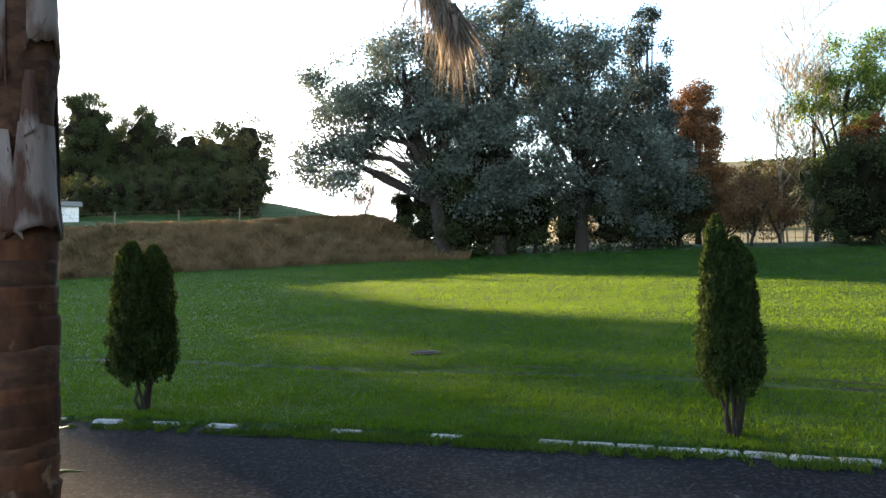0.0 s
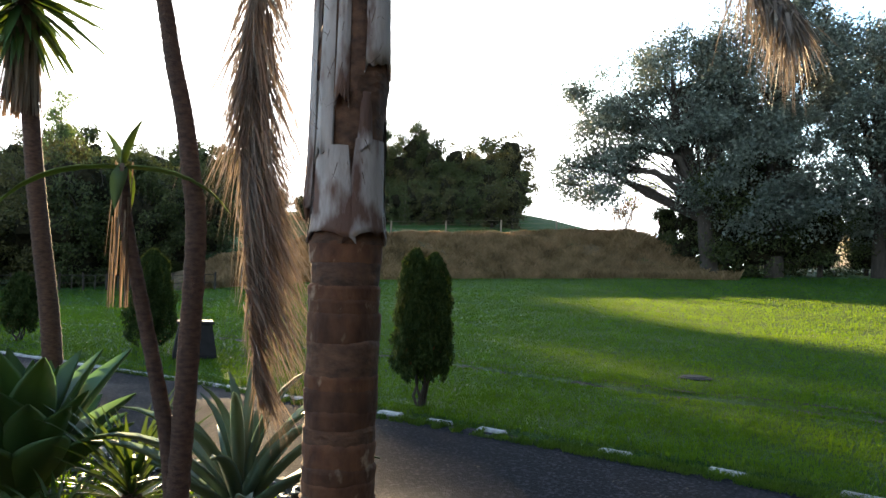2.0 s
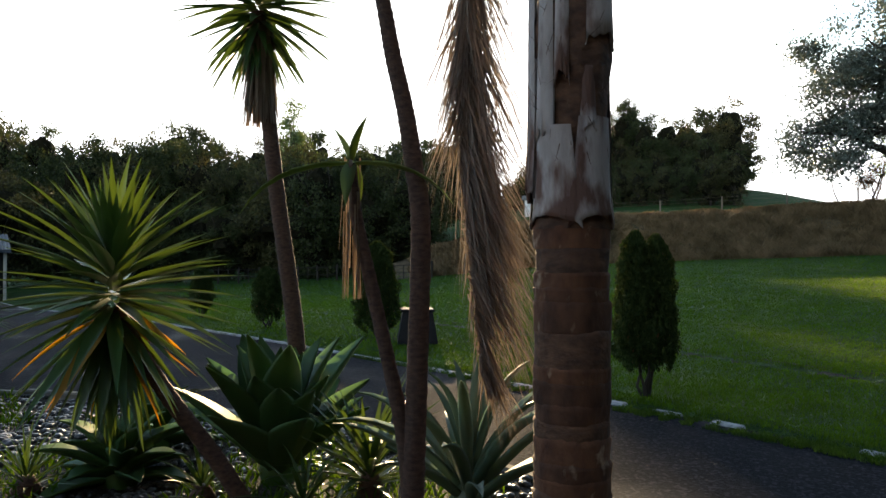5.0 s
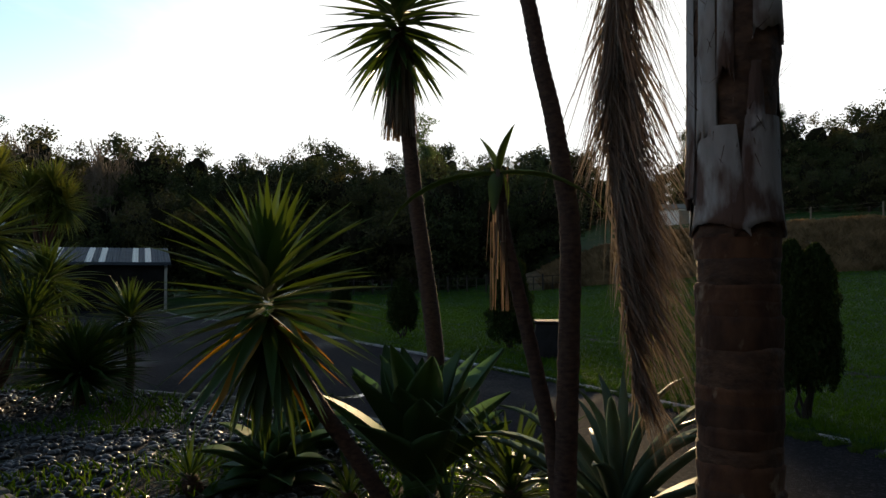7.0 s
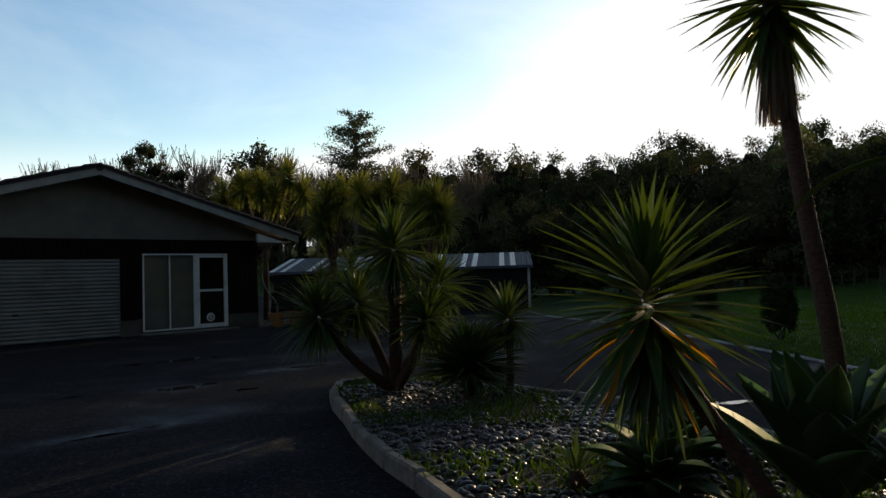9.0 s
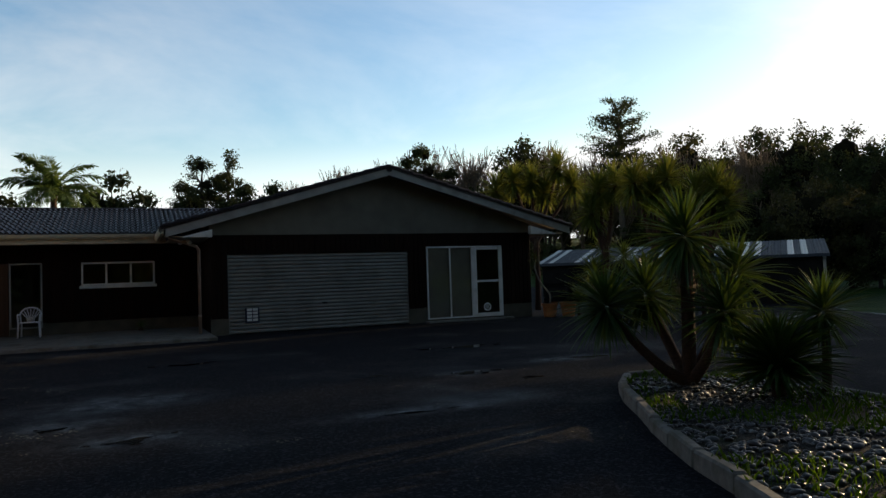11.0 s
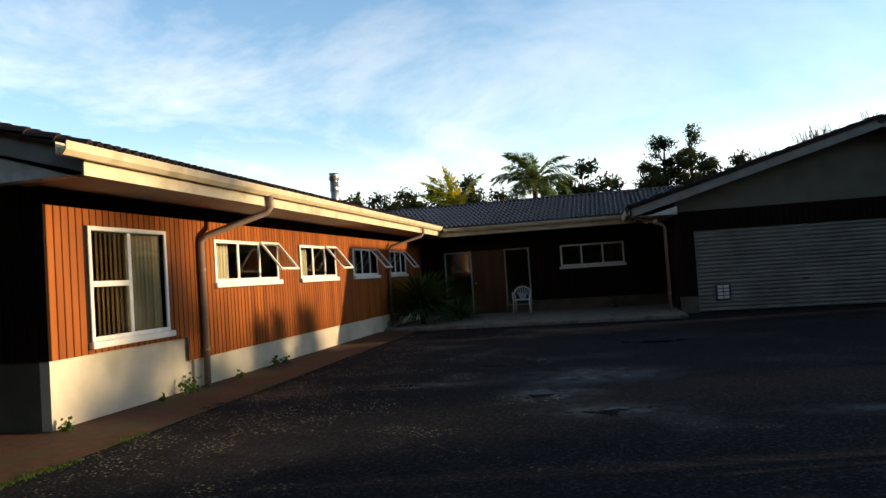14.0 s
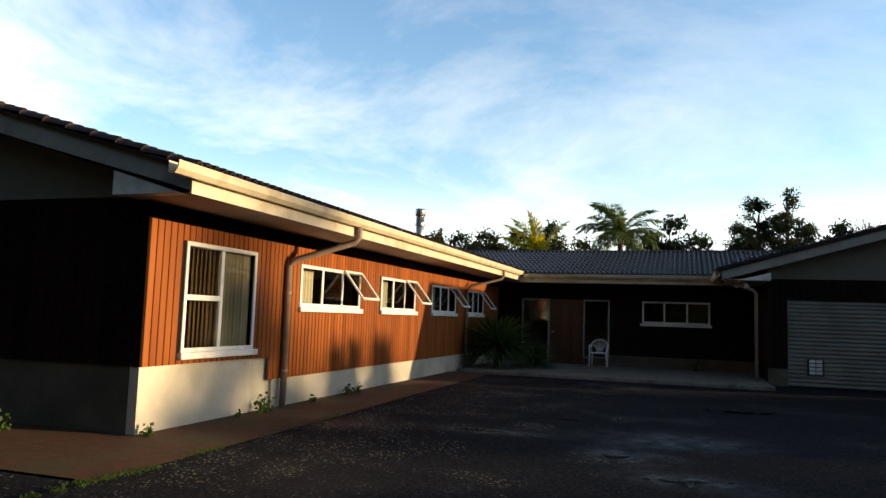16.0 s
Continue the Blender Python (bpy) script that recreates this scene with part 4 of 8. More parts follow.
structure("ceiling_gable_wing", Shape().add([(-6.03, 7.24, EAVE + 0.30), (-9.95, 7.24, EAVE + 1.42), (-6.03, WY, EAVE + 0.30), (-9.95, WY, EAVE + 1.42)], [(0, 1, 3, 2)]), SOFFIT, "painted soffit under the wing gable", "soffit")
structure("ceiling_eave_wing", box(WX - 0.15, 7.42, EAVE + 0.03, -4.96, EY, EAVE + 0.06), SOFFIT, "painted flat soffit under the wing's eave", "soffit")
structure("ceiling_eave_back", box(-5.4, 23.53, EAVE - 0.02, GX0, EY, EAVE + 0.01), SOFFIT, "painted flat soffit over the entry", "soffit")
structure("fascia_wing", box(-4.96, 7.2, EAVE, -4.93, 23.6, EAVE + 0.17), CREAM, "cream painted fascia board of the wing", "trim")
structure("fascia_back", box(-4.93, 23.5, EAVE - 0.05, GX0 - 1.0, 23.53, EAVE + 0.12), CREAM, "cream painted fascia board over the entry", "trim")


def gutter(name, a, b, out, label):
    """A folded gutter from a to b; out: the way it faces."""
    a, b, out = Vector(a), Vector(b), Vector(out)
    prof = [(0, 0.11), (0, 0), (0.07, -0.005), (0.105, 0.035), (0.115, 0.11), (0.125, 0.115), (0.128, 0.105), (0.116, 0.03), (0.075, -0.02), (-0.006, -0.015)]
    pts = [tuple(p + out * u + Vector((0, 0, w))) for p in (a, b) for u, w in prof]
    k = len(prof)
    f = [(i, (i + 1) % k, k + (i + 1) % k, k + i) for i in range(k)] + [tuple(range(k)), tuple(range(2 * k - 1, k - 1, -1))]
    return structure(name, Shape().add(pts, f), CREAM, label, "gutter")


gutter("gutter_wing", (-4.93, 6.82, EAVE + 0.17), (-4.93, 23.4, EAVE + 0.17), (1, 0, 0), "cream painted metal gutter along the wing")
gutter("gutter_back", (-4.8, 23.5, EAVE + 0.10), (GX0 - 0.95, 23.5, EAVE + 0.10), (0, -1, 0), "metal gutter over the entry")
gutter("gutter_garage", (GR - 6.15, 20.3, GE - 0.05), (GR - 6.15, 23.5, GE - 0.05), (-1, 0, 0), "metal gutter along the garage eave")


def downpipe(name, path, r=0.042):
    t = thing(name, "brown painted round downpipe with a swan neck", "downpipe", "downpipes", kind="structure")
    part("pipe", Shape().tube(path, r, 10), PIPE, t, smooth=True)
    x, y, _ = path[-1]
    s = Shape()
    for z in (0.55, 1.75):
        s.tube([(x, y, z), (x, y, z + 0.05)], r * 1.22, 10)
    part("bracket", s, PIPE, t)


downpipe("downpipe", [(-4.86, 11.25, EAVE + 0.16), (-4.86, 11.25, EAVE - 0.02), (-4.92, 11.23, EAVE - 0.10), (-5.72, 10.78, EAVE - 0.42), (-5.80, 10.74, EAVE - 0.52), (-5.80, 10.74, 0.0)], 0.05)
downpipe("downpipe", [(-4.86, 21.0, EAVE + 0.16), (-4.86, 21.0, EAVE - 0.02), (-4.92, 20.98, EAVE - 0.10), (-5.72, 20.55, EAVE - 0.35), (-5.80, 20.5, EAVE - 0.45), (-5.80, 20.5, 0.0)])
downpipe("downpipe", [(1.0, 20.9, GE - 0.06), (1.12, 20.7, GE - 0.16), (1.75, 20.95, GE - 0.36), (1.82, 20.98, GE - 0.45), (1.82, 20.98, 0.0)])

# entry wall
e_holes = [(-5.05, -4.12, 0.12, 2.17), (-4.12, -3.05, 0.12, 2.17), (-3.03, -2.2, 0.30, 2.17), (-1.19, 0.82, 1.47, 2.16)]
entry = wall_with_holes("wall_entry", "y", EY, -5.88, GX0, 0.45, 2.70, e_holes, 0.14, BOARDSHADED, "stained boarded wall beside the entry, shade put into its colour")
structure("plinth_entry", Shape().box(-2.2, EY - 0.005, 0.0, GX0, EY + 0.13, 0.45).box(-3.03, EY, 0.0, -2.2, EY + 0.13, 0.30).box(-5.9, EY, 0, -3.03, EY + 0.13, 0.12).box(-5.9, EY, 0.12, -5.05, EY + 0.13, 0.45), PLINTHSHADED, "plastered plinth of the entry wall", "plinth")
clad(entry, -5.88, EY - 0.002, GX0, EY - 0.002, 0.43, 2.68, [(h[0] + 5.88, h[1] + 5.88, h[2], h[3]) for h in e_holes], BOARDSHADED)
window_unit("window_6", "white three-light window with the sashes shut", (-1.19, EY - 0.03, 1.47), 0, 2.01, 0.69, "triple_shut")


def entry_doors():
    d = thing("door_1", "varnished brown timber front door", "door", kind="structure", at=(-4.12, EY, 0.12))
    part("leaf", box(0.04, 0.01, 0.0, 1.03, 0.055, 2.01, 0.008), DOORWOOD, d)
    s = Shape()
    for k in range(3):
        s.box(0.16 + k * 0.28, -0.004, 0.15, 0.36 + k * 0.28, 0.012, 1.85, 0.006)
    part("panel", s, DOORWOOD, d)
    frame_local(d, "door_frame", 1.07, 2.05, 0.04, 0.03, DOORWOOD)
    part("handle", Shape().tube([(0.11, -0.06, 0.98), (0.11, 0.0, 0.98)], [0.028, 0.018], 10), STEEL, d, "round metal door knob")
    g = thing("window_7", "glazed sidelight beside the front door", "window", kind="structure", at=(-5.05, EY, 0.12))
    frame_local(g, "window_frame", 0.93, 2.05, 0.05, 0.03, BARGE)
    pane_local(g, 0.05, 0.05, 0.88, 2.0, -0.012)
    g2 = thing("window_8", "tall narrow glazed light with a pale frame", "window", kind="structure", at=(-3.03, EY, 0.30))
    frame_local(g2, "window_frame", 0.83, 1.87, 0.045, 0.03, BARGE)
    pane_local(g2, 0.045, 0.045, 0.785, 1.825, -0.012)
    structure("wall_inner_entry", Shape().box(-5.8, EY + 3.5, 0, GX0, EY + 3.6, 2.66).box(-5.8, EY + 0.14, 0.02, GX0, EY + 3.5, 0.10).box(-5.8, EY + 0.14, 2.66, GX0, EY + 3.5, 2.70).box(-5.86, EY + 0.14, 0, -5.8, EY + 3.6, 2.7).box(GX0 - 0.06, EY + 0.14, 0.1, GX0 - 0.002, EY + 3.5, 2.66), ROOMDARK, "dim hall behind the entry", "wall")


entry_doors()
structure("pavement_entry", box(-5.75, 19.5, -0.08, GX0 - 0.0, EY - 0.01, 0.09, 0.02), CONCRETE, "weathered concrete slab before the entry", "pavement")
structure("pavement_wing", Shape().add([(WX - 0.01, 5.8, 0.018), (WX - 0.01, 19.48, 0.018), (-4.75, 19.48, 0.018), (-4.7, 14, 0.018), (-4.62, 10, 0.018), (-4.6, 7.6, 0.018), (-4.6, 5.8, 0.018), (-14, 5.8, 0.018), (-14, 7.70, 0.018), (WX - 0.01, 7.70, 0.018)],
                                       [(0, 9, 8, 7, 6, 5, 4, 3, 2, 1)]), PATHRED, "damp rust-brown concrete path along the wing", "path")

# garage walls
g_holes = [(2.56, 7.80, 0.0, 2.2), (8.40, 10.99, 0.09, 2.31)]
gar = wall_with_holes("wall_garage", "y", GY, GX0, GX1, 0.47, 2.72, g_holes, 0.14, BOARDSHADED, "stained boarded garage front, shade put into its colour")
structure("plinth_garage", Shape().box(GX0, GY - 0.004, -0.08, 2.56, GY + 0.14, 0.47).box(7.80, GY - 0.004, -0.08, 8.40, GY + 0.14, 0.47).box(10.99, GY - 0.004, -0.08, GX1, GY + 0.14, 0.47).box(8.40, GY - 0.004, -0.08, 10.99, GY + 0.14, 0.09), PLINTHSHADED, "plastered plinth of the garage", "plinth")
clad(gar, GX0, GY - 0.002, GX1, GY - 0.002, 0.45, 2.70, [(h[0] - GX0, h[1] - GX0, h[2], h[3]) for h in g_holes], BOARDSHADED)
structure("wall_garage_west", box(GX0, GY + 0.14, 0.0, GX0 + 0.14, EY + 4, 2.72), BOARDSHADED, "dark boarded side of the garage", "wall")
structure("wall_garage_east", box(GX1 - 0.14, GY + 0.14, -0.2, GX1, 29, 2.78), BOARDSHADED, "dark boarded far side of the garage", "wall")
structure("wall_garage_north", Shape().box(GX0, 28.9, -0.2, GX1, 29.04, 2.78).box(GX0 + 0.14, 23.0, 0, GX1 - 0.14, 23.1, 2.7), ROOMDARK, "inner back wall of the garage", "wall")
structure("wall_house_north", Shape().box(-14.3, 30.4, -0.1, GX0, 30.54, 2.78).box(-14.3, WY, -0.1, -14.16, 30.4, 2.78), BOARDSHADED, "far outer walls of the house", "wall")


def roller_door():
    t = thing("door_2", "wide pale ribbed roller door of the garage, shut", "door", kind="structure", at=(2.56, GY + 0.05, 0.02))
    w, k = 5.24, 21
    h = 2.16 / k
    pts, faces = [], []
    prof = [(0.0, 0.0), (0.020, 0.10), (0.028, 0.32), (0.024, 0.62), (0.008, 0.84), (-0.010, 0.92), (-0.010, 1.0)]
    for a, b in prof:
        pts += [(0, -a, b * h), (w, -a, b * h)]
    faces = [(2 * i, 2 * i + 1, 2 * i + 3, 2 * i + 2) for i in range(len(prof) - 1)]
    me = Shape().add(pts, faces).mesh("slat", ROLLER)
    for i in range(k):
        piece("slat", me, t, pose(0, 0, i * h))
    part("backing", box(0, 0.02, 0, w, 0.04, 2.16), ROLLER, t)
    part("guide", Shape().box(-0.03, -0.03, 0, 0.03, 0.03, 2.18).box(w - 0.03, -0.03, 0, w + 0.03, 0.03, 2.18), ROLLER, t)
    part("handle", box(2.6, -0.05, 0.72, 2.74, -0.012, 0.76, 0.008), BLACKPLASTIC, t)
    v = thing("notice_panel", "dark framed panel of eight pale plates on the roller door", "sign", at=(3.0, GY + 0.02, 0.30))
    part("backing", box(0, -0.03, 0, 0.38, 0.0, 0.42, 0.006), material("navy_panel", (0.015, 0.02, 0.045), (0.02, 0.028, 0.06), 0.5), v)
    me = box(0, -0.008, 0, 0.135, 0, 0.07).mesh("plate", WHITE)
    for i in range(2):
        for j in range(4):
            piece("plate", me, v, pose(0.045 + i * 0.155, -0.031, 0.045 + j * 0.095))


def sliding_door():
    t = thing("door_3", "white aluminium sliding doors with covered glass and a pet flap", "door", kind="structure", at=(8.40, GY, 0.09))
    frame_local(t, "door_frame", 2.59, 2.22, 0.045, 0.05, WHITE)
    part("mullion", Shape().box(0.76, -0.045, 0.045, 0.80, -0.01, 2.17).box(1.50, -0.055, 0.045, 1.60, -0.005, 2.17), WHITE, t)
    cover = material("brown_paper", (0.20, 0.15, 0.115), (0.26, 0.20, 0.155), 0.85, 3)
    for a, b in ((0.045, 0.76), (0.80, 1.50)):
        part("blind", box(a, 0.01, 0.045, b, 0.02, 2.17), cover, t, "plain brown covering behind the glass")
        pane_local(t, a, 0.045, b, 2.17, -0.015)
    part("sash", Shape().box(1.60, -0.06, 0.045, 1.68, -0.012, 2.17).box(2.46, -0.06, 0.045, 2.545, -0.012, 2.17).box(1.68, -0.06, 1.08, 2.46, -0.012, 1.15).box(1.68, -0.06, 0.045, 2.46, -0.012, 0.12).box(1.68, -0.06, 2.10, 2.46, -0.012, 2.17), WHITE, t)
    pane_local(t, 1.68, 0.12, 2.46, 1.08, -0.03)
    pane_local(t, 1.68, 1.15, 2.46, 2.10, -0.03)
    ring = Shape()
    ring.tube([(2.02 + 0.11 * math.cos(a), -0.045, 0.30 + 0.11 * math.sin(a)) for a in np.linspace(0, 2 * math.pi, 17)], 0.022, 8, False)
    part("pet_flap", ring, WHITE, t, "round white pet flap")
    part("flap_plate", Shape().box(1.97, -0.05, 0.24, 2.07, -0.04, 0.37, 0.008), SHEDSHEET, t)


roller_door()
sliding_door()
structure("doorstep", box(8.3, GY - 0.35, -0.08, 11.2, GY - 0.01, 0.05, 0.015), CONCRETE, "low concrete step at the sliding doors", "step")


def flue():
    t = thing("flue", "shiny steel chimney flue with a cowl", "chimney", at=(-7.68, 21.5, 3.2))
    part("pipe", Shape().tube([(0, 0, 0), (0, 0, 1.30)], 0.13, 16), STEEL, t, smooth=True)
    part("collar", Shape().tube([(0, 0, 1.05), (0, 0, 1.12)], 0.15, 16), STEEL, t)
    part("cowl", Shape().tube([(0, 0, 1.30), (0, 0, 1.36), (0, 0, 1.48), (0, 0, 1.56), (0, 0, 1.58)], [0.10, 0.15, 0.16, 0.15, 0.02], 16), STEEL, t, smooth=True)


flue()

# ---- kerbs, bed and stones ----
def kerb_run(name, label, pts, w, h, mat, closed=False, gap=0.012, skip=lambda i: False, z=paving, seed=1, group="kerbs"):
    """A line of kerb pieces, each its own block, following the points."""
    t = thing(name, label, "kerb", kind="structure")
    rng = random.Random(seed)
    pairs = list(zip(pts, pts[1:] + (pts[:1] if closed else [])))
    for i, (a, b) in enumerate(pairs):
        if a == b or skip(i):
            continue
        a, b = Vector((*a, 0)), Vector((*b, 0))
        d = (b - a)
        ln = d.length - gap
        d.normalize()
        s = Shape()
        hh = h * rng.uniform(0.85, 1.1)
        s.box(-ln / 2, -w / 2, -0.15, ln / 2, w / 2, hh, 0.018)
        m = (a + b) / 2
        ob = part("kerb_stone", s, mat, t)
        ob.matrix_basis = pose(m.x, m.y, float(z(m.x, m.y)), rng.uniform(-2, 2), rng.uniform(-1, 1), math.degrees(math.atan2(d.y, d.x)) + rng.uniform(-1.2, 1.2))
    return t


lawn_kerb = [kerb_point(u) for u in np.arange(-30, 44, 0.31)]
kerb_run("kerb_lawn", "broken whitewashed concrete kerb along the lawn", lawn_kerb, 0.11, 0.026, KERBPAINT,
         skip=lambda i: i in (82, 83, 85, 86, 88, 89, 90, 92, 94, 96), seed=3)

BED = [(5.86, 8.25), (5.42, 7.78), (5.06, 7.22), (4.76, 6.62), (4.42, 6.02), (4.12, 5.45), (3.88, 4.9), (3.66, 4.3), (3.42, 3.7), (3.14, 3.1), (2.84, 2.5), (2.56, 1.9), (2.34, 1.3), (2.22, 0.7), (2.22, 0.1), (2.45, -0.35), (2.95, -0.55), (3.55, -0.45),
       (4.1, -0.15), (4.62, 0.22), (5.0, 0.62), (5.4, 1.2), (5.8, 1.85), (6.15, 2.55), (6.45, 3.3), (6.7, 4.05), (6.88, 4.8), (6.98, 5.55), (7.0, 6.3), (6.92, 7.05), (6.74, 7.7), (6.42, 8.15)]
kerb_run("kerb_bed", "pale concrete edging round the planted bed", BED, 0.10, 0.14, CONCRETE, closed=True, gap=0.004, seed=5)


def in_bed(x, y, grow=0.0):
    inside = False
    n = len(BED)
    for i in range(n):
        (x0, y0), (x1, y1) = BED[i], BED[(i + 1) % n]
        if (y0 > y) != (y1 > y) and x < (x1 - x0) * (y - y0) / (y1 - y0) + x0:
            inside = not inside
    return inside


def bed_height(x, y):
    return 0.085 + 0.03 * math.sin(x * 1.7) * math.cos(y * 1.3)


def build_bed():
    s = Shape()
    cx, cy = 4.6, 3.6
    pts, faces = [(cx, cy, bed_height(cx, cy))], []
    rings = 8
    for k in range(1, rings + 1):
        for x, y in BED:
            px, py = cx + (x - cx) * k / rings, cy + (y - cy) * k / rings
            pts.append((px, py, bed_height(px, py)))
    n = len(BED)
    for i in range(n):
        faces.append((0, 1 + (i + 1) % n, 1 + i))
        for k in range(rings - 1):
            a, b = 1 + k * n + i, 1 + k * n + (i + 1) % n
            faces.append((a, b, b + n, a + n))
    bed = structure("ground_bed", s.add(pts, faces), SOIL, "dark soil of the planted bed", "ground", True)
    bm = bmesh.new()
    bmesh.ops.create_icosphere(bm, subdivisions=2, radius=1)
    me = bpy.data.meshes.new("pebble")
    bm.to_mesh(me)
    bm.free()
    me.materials.append(STONE)
    me.polygons.foreach_set("use_smooth", [True] * len(me.polygons))
    small = bmesh.new()
    bmesh.ops.create_icosphere(small, subdivisions=1, radius=1)
    sv = np.array([v.co[:] for v in small.verts])
    sf = [tuple(v.index for v in f.verts) for f in small.faces]
    small.free()
    rng = random.Random(11)
    rest, near = Shape(), 0
    for i in range(8600):
        x, y = rng.uniform(2.2, 7.0), rng.uniform(-0.5, 8.2)
        if not in_bed(x, y):
            continue
        patch = noise.noise((x * 0.8, y * 0.8, 3.0))
        if patch < -0.28:
            continue
        r = rng.uniform(0.017, 0.040)
        m = pose(x, y, bed_height(x, y) + r * 0.28, rng.uniform(-20, 20), rng.uniform(-20, 20), rng.uniform(0, 180)) @ Matrix.Diagonal((r * rng.uniform(1.0, 1.6), r, r * rng.uniform(0.5, 0.75), 1))
        if 3.4 < x < 5.2 and 3.7 < y < 5.6 and near < 300:
            piece("pebble", me, bed, m)
            near += 1
        else:
            rest.add(sv @ np.array(m.to_3x3()).T + np.array(m.translation), sf)
    ob = part("pebbles", rest, STONE, bed, smooth=True)
    tagged(ob, kind="stuff")


build_bed()


# ---- puddles ----
def puddle(x, y, rx, ry, turn, seed):
    """A thin sheet of water with a ragged rim, broken into a main pool and splashes."""
    rng = random.Random(seed)
    s = Shape()
    for j in range(5):
        k = 1.0 if j == 0 else rng.uniform(0.16, 0.42)
        cx, cy = (0, 0) if j == 0 else (rng.uniform(-1.5, 1.5) * rx, rng.uniform(-1.2, 1.2) * ry)
        n, ph = 40, [rng.uniform(0, 6.3) for _ in range(6)]
        pts = []
        for i in range(n):
            a = 2 * math.pi * i / n
            r = k * (0.8 + 0.26 * math.sin(2 * a + ph[0]) + 0.2 * math.sin(3 * a + ph[1]) + 0.16 * math.sin(5 * a + ph[2]) + 0.12 * math.sin(9 * a + ph[3]) + 0.07 * math.sin(14 * a + ph[4]))
            pts.append((cx + 0.7 * rx * r * math.cos(a), cy + 0.7 * ry * r * math.sin(a), 0.0008 * j))
        pts.append((cx, cy, 0.0008 * j))
        s.add(pts, [(i, (i + 1) % n, n) for i in range(n)])
    ob = part("puddle", s, WATER)
    tagged(ob, "thin broken puddle of rain water lying on the asphalt", "puddle", "puddles in the yard")
    ob.matrix_basis = pose(x, y, float(paving(x, y)) + 0.006, 0, 0, turn)


for i, (x, y, rx, ry, a) in enumerate([(0.1, 8.2, 0.32, 0.15, 0), (-0.62, 9.2, 0.18, 0.10, 10), (4.65, 10.4, 0.36, 0.22, 0), (-2.6, 10.2, 0.45, 0.10, 5), (1.0, 14.4, 0.45, 0.22, 0), (3.4, 10.9, 0.25, 0.12, 0),
                                        (6.2, 13.8, 0.9, 0.25, 0), (7.1, 10.9, 0.5, 0.14, -10), (-1.6, 11.9, 0.25, 0.09, 0), (7.85, 4.15, 0.6, 0.2, -28), (2.9, 8.0, 0.3, 0.07, 0), (5.2, 9.5, 0.22, 0.12, 0)]):
    puddle(x, y, rx, ry, a, i)


# ---- leaves and trees ----
def diamonds(centres, size, rng, flat=0.0, ratio=0.5):
    """One small four-cornered leaf at each centre."""
    n = len(centres)
    d = rng.normal(size=(n, 3))
    d[:, 2] *= 1 - flat
    d /= np.linalg.norm(d, axis=1)[:, None] + 1e-9
    o = rng.normal(size=(n, 3))
    w = np.cross(d, o)
    w /= np.linalg.norm(w, axis=1)[:, None] + 1e-9
    ln = size * rng.uniform(0.6, 1.3, n)[:, None]
    c = np.asarray(centres)
    return np.stack([c - d * ln / 2, c + w * ln * ratio / 2, c + d * ln / 2, c - w * ln * ratio / 2], 1)


def limbs(seed, height, r0, fork=0.3, spread=0.7, levels=4, kids=(3, 5), wander=0.18, upward=0.25, shrink=0.68, start=None, lean=(0, 0)):
    """Branches as (path, radii), and the points at their outer ends."""
    rng = random.Random(seed)
    out, tips = [], []

    def go(p, d, ln, r, lv):
        k = 5 if lv == 0 else 4
        path, rad = [p.copy()], [r]
        for i in range(k):
            d = (d + Vector((rng.gauss(0, wander), rng.gauss(0, wander), rng.gauss(0, wander * 0.6) + (upward * 0.12 if lv else 0)))).normalized()
            p = p + d * ln / k
            path.append(p.copy())
            rad.append(r * (1 - (i + 1) / k * (0.45 if lv < levels - 1 else 0.8)))
        out.append((path, rad, lv))
        if lv >= levels - 1:
            tips.extend(path[1:])
            return
        if lv >= levels - 2:
            tips.extend(path[2:])
        for i in range(rng.randint(*kids)):
            at = rng.uniform(fork if lv == 0 else 0.35, 1.0)
            q = at * k
            j = min(int(q), k - 1)
            b = path[j].lerp(path[j + 1], q - j)
            side = Vector((rng.gauss(0, 1), rng.gauss(0, 1), rng.gauss(0, 0.5)))
            nd = (d * (1 - spread) + side.normalized() * spread + Vector((0, 0, upward))).normalized()
            go(b, nd, ln * shrink * rng.uniform(0.75, 1.15), rad[j + 1] * 0.68, lv + 1)
    go(Vector((0, 0, -0.2)), Vector((lean[0], lean[1], 1)).normalized(), height * 0.62, r0, 0)
    return out, np.array([tuple(t) for t in tips])


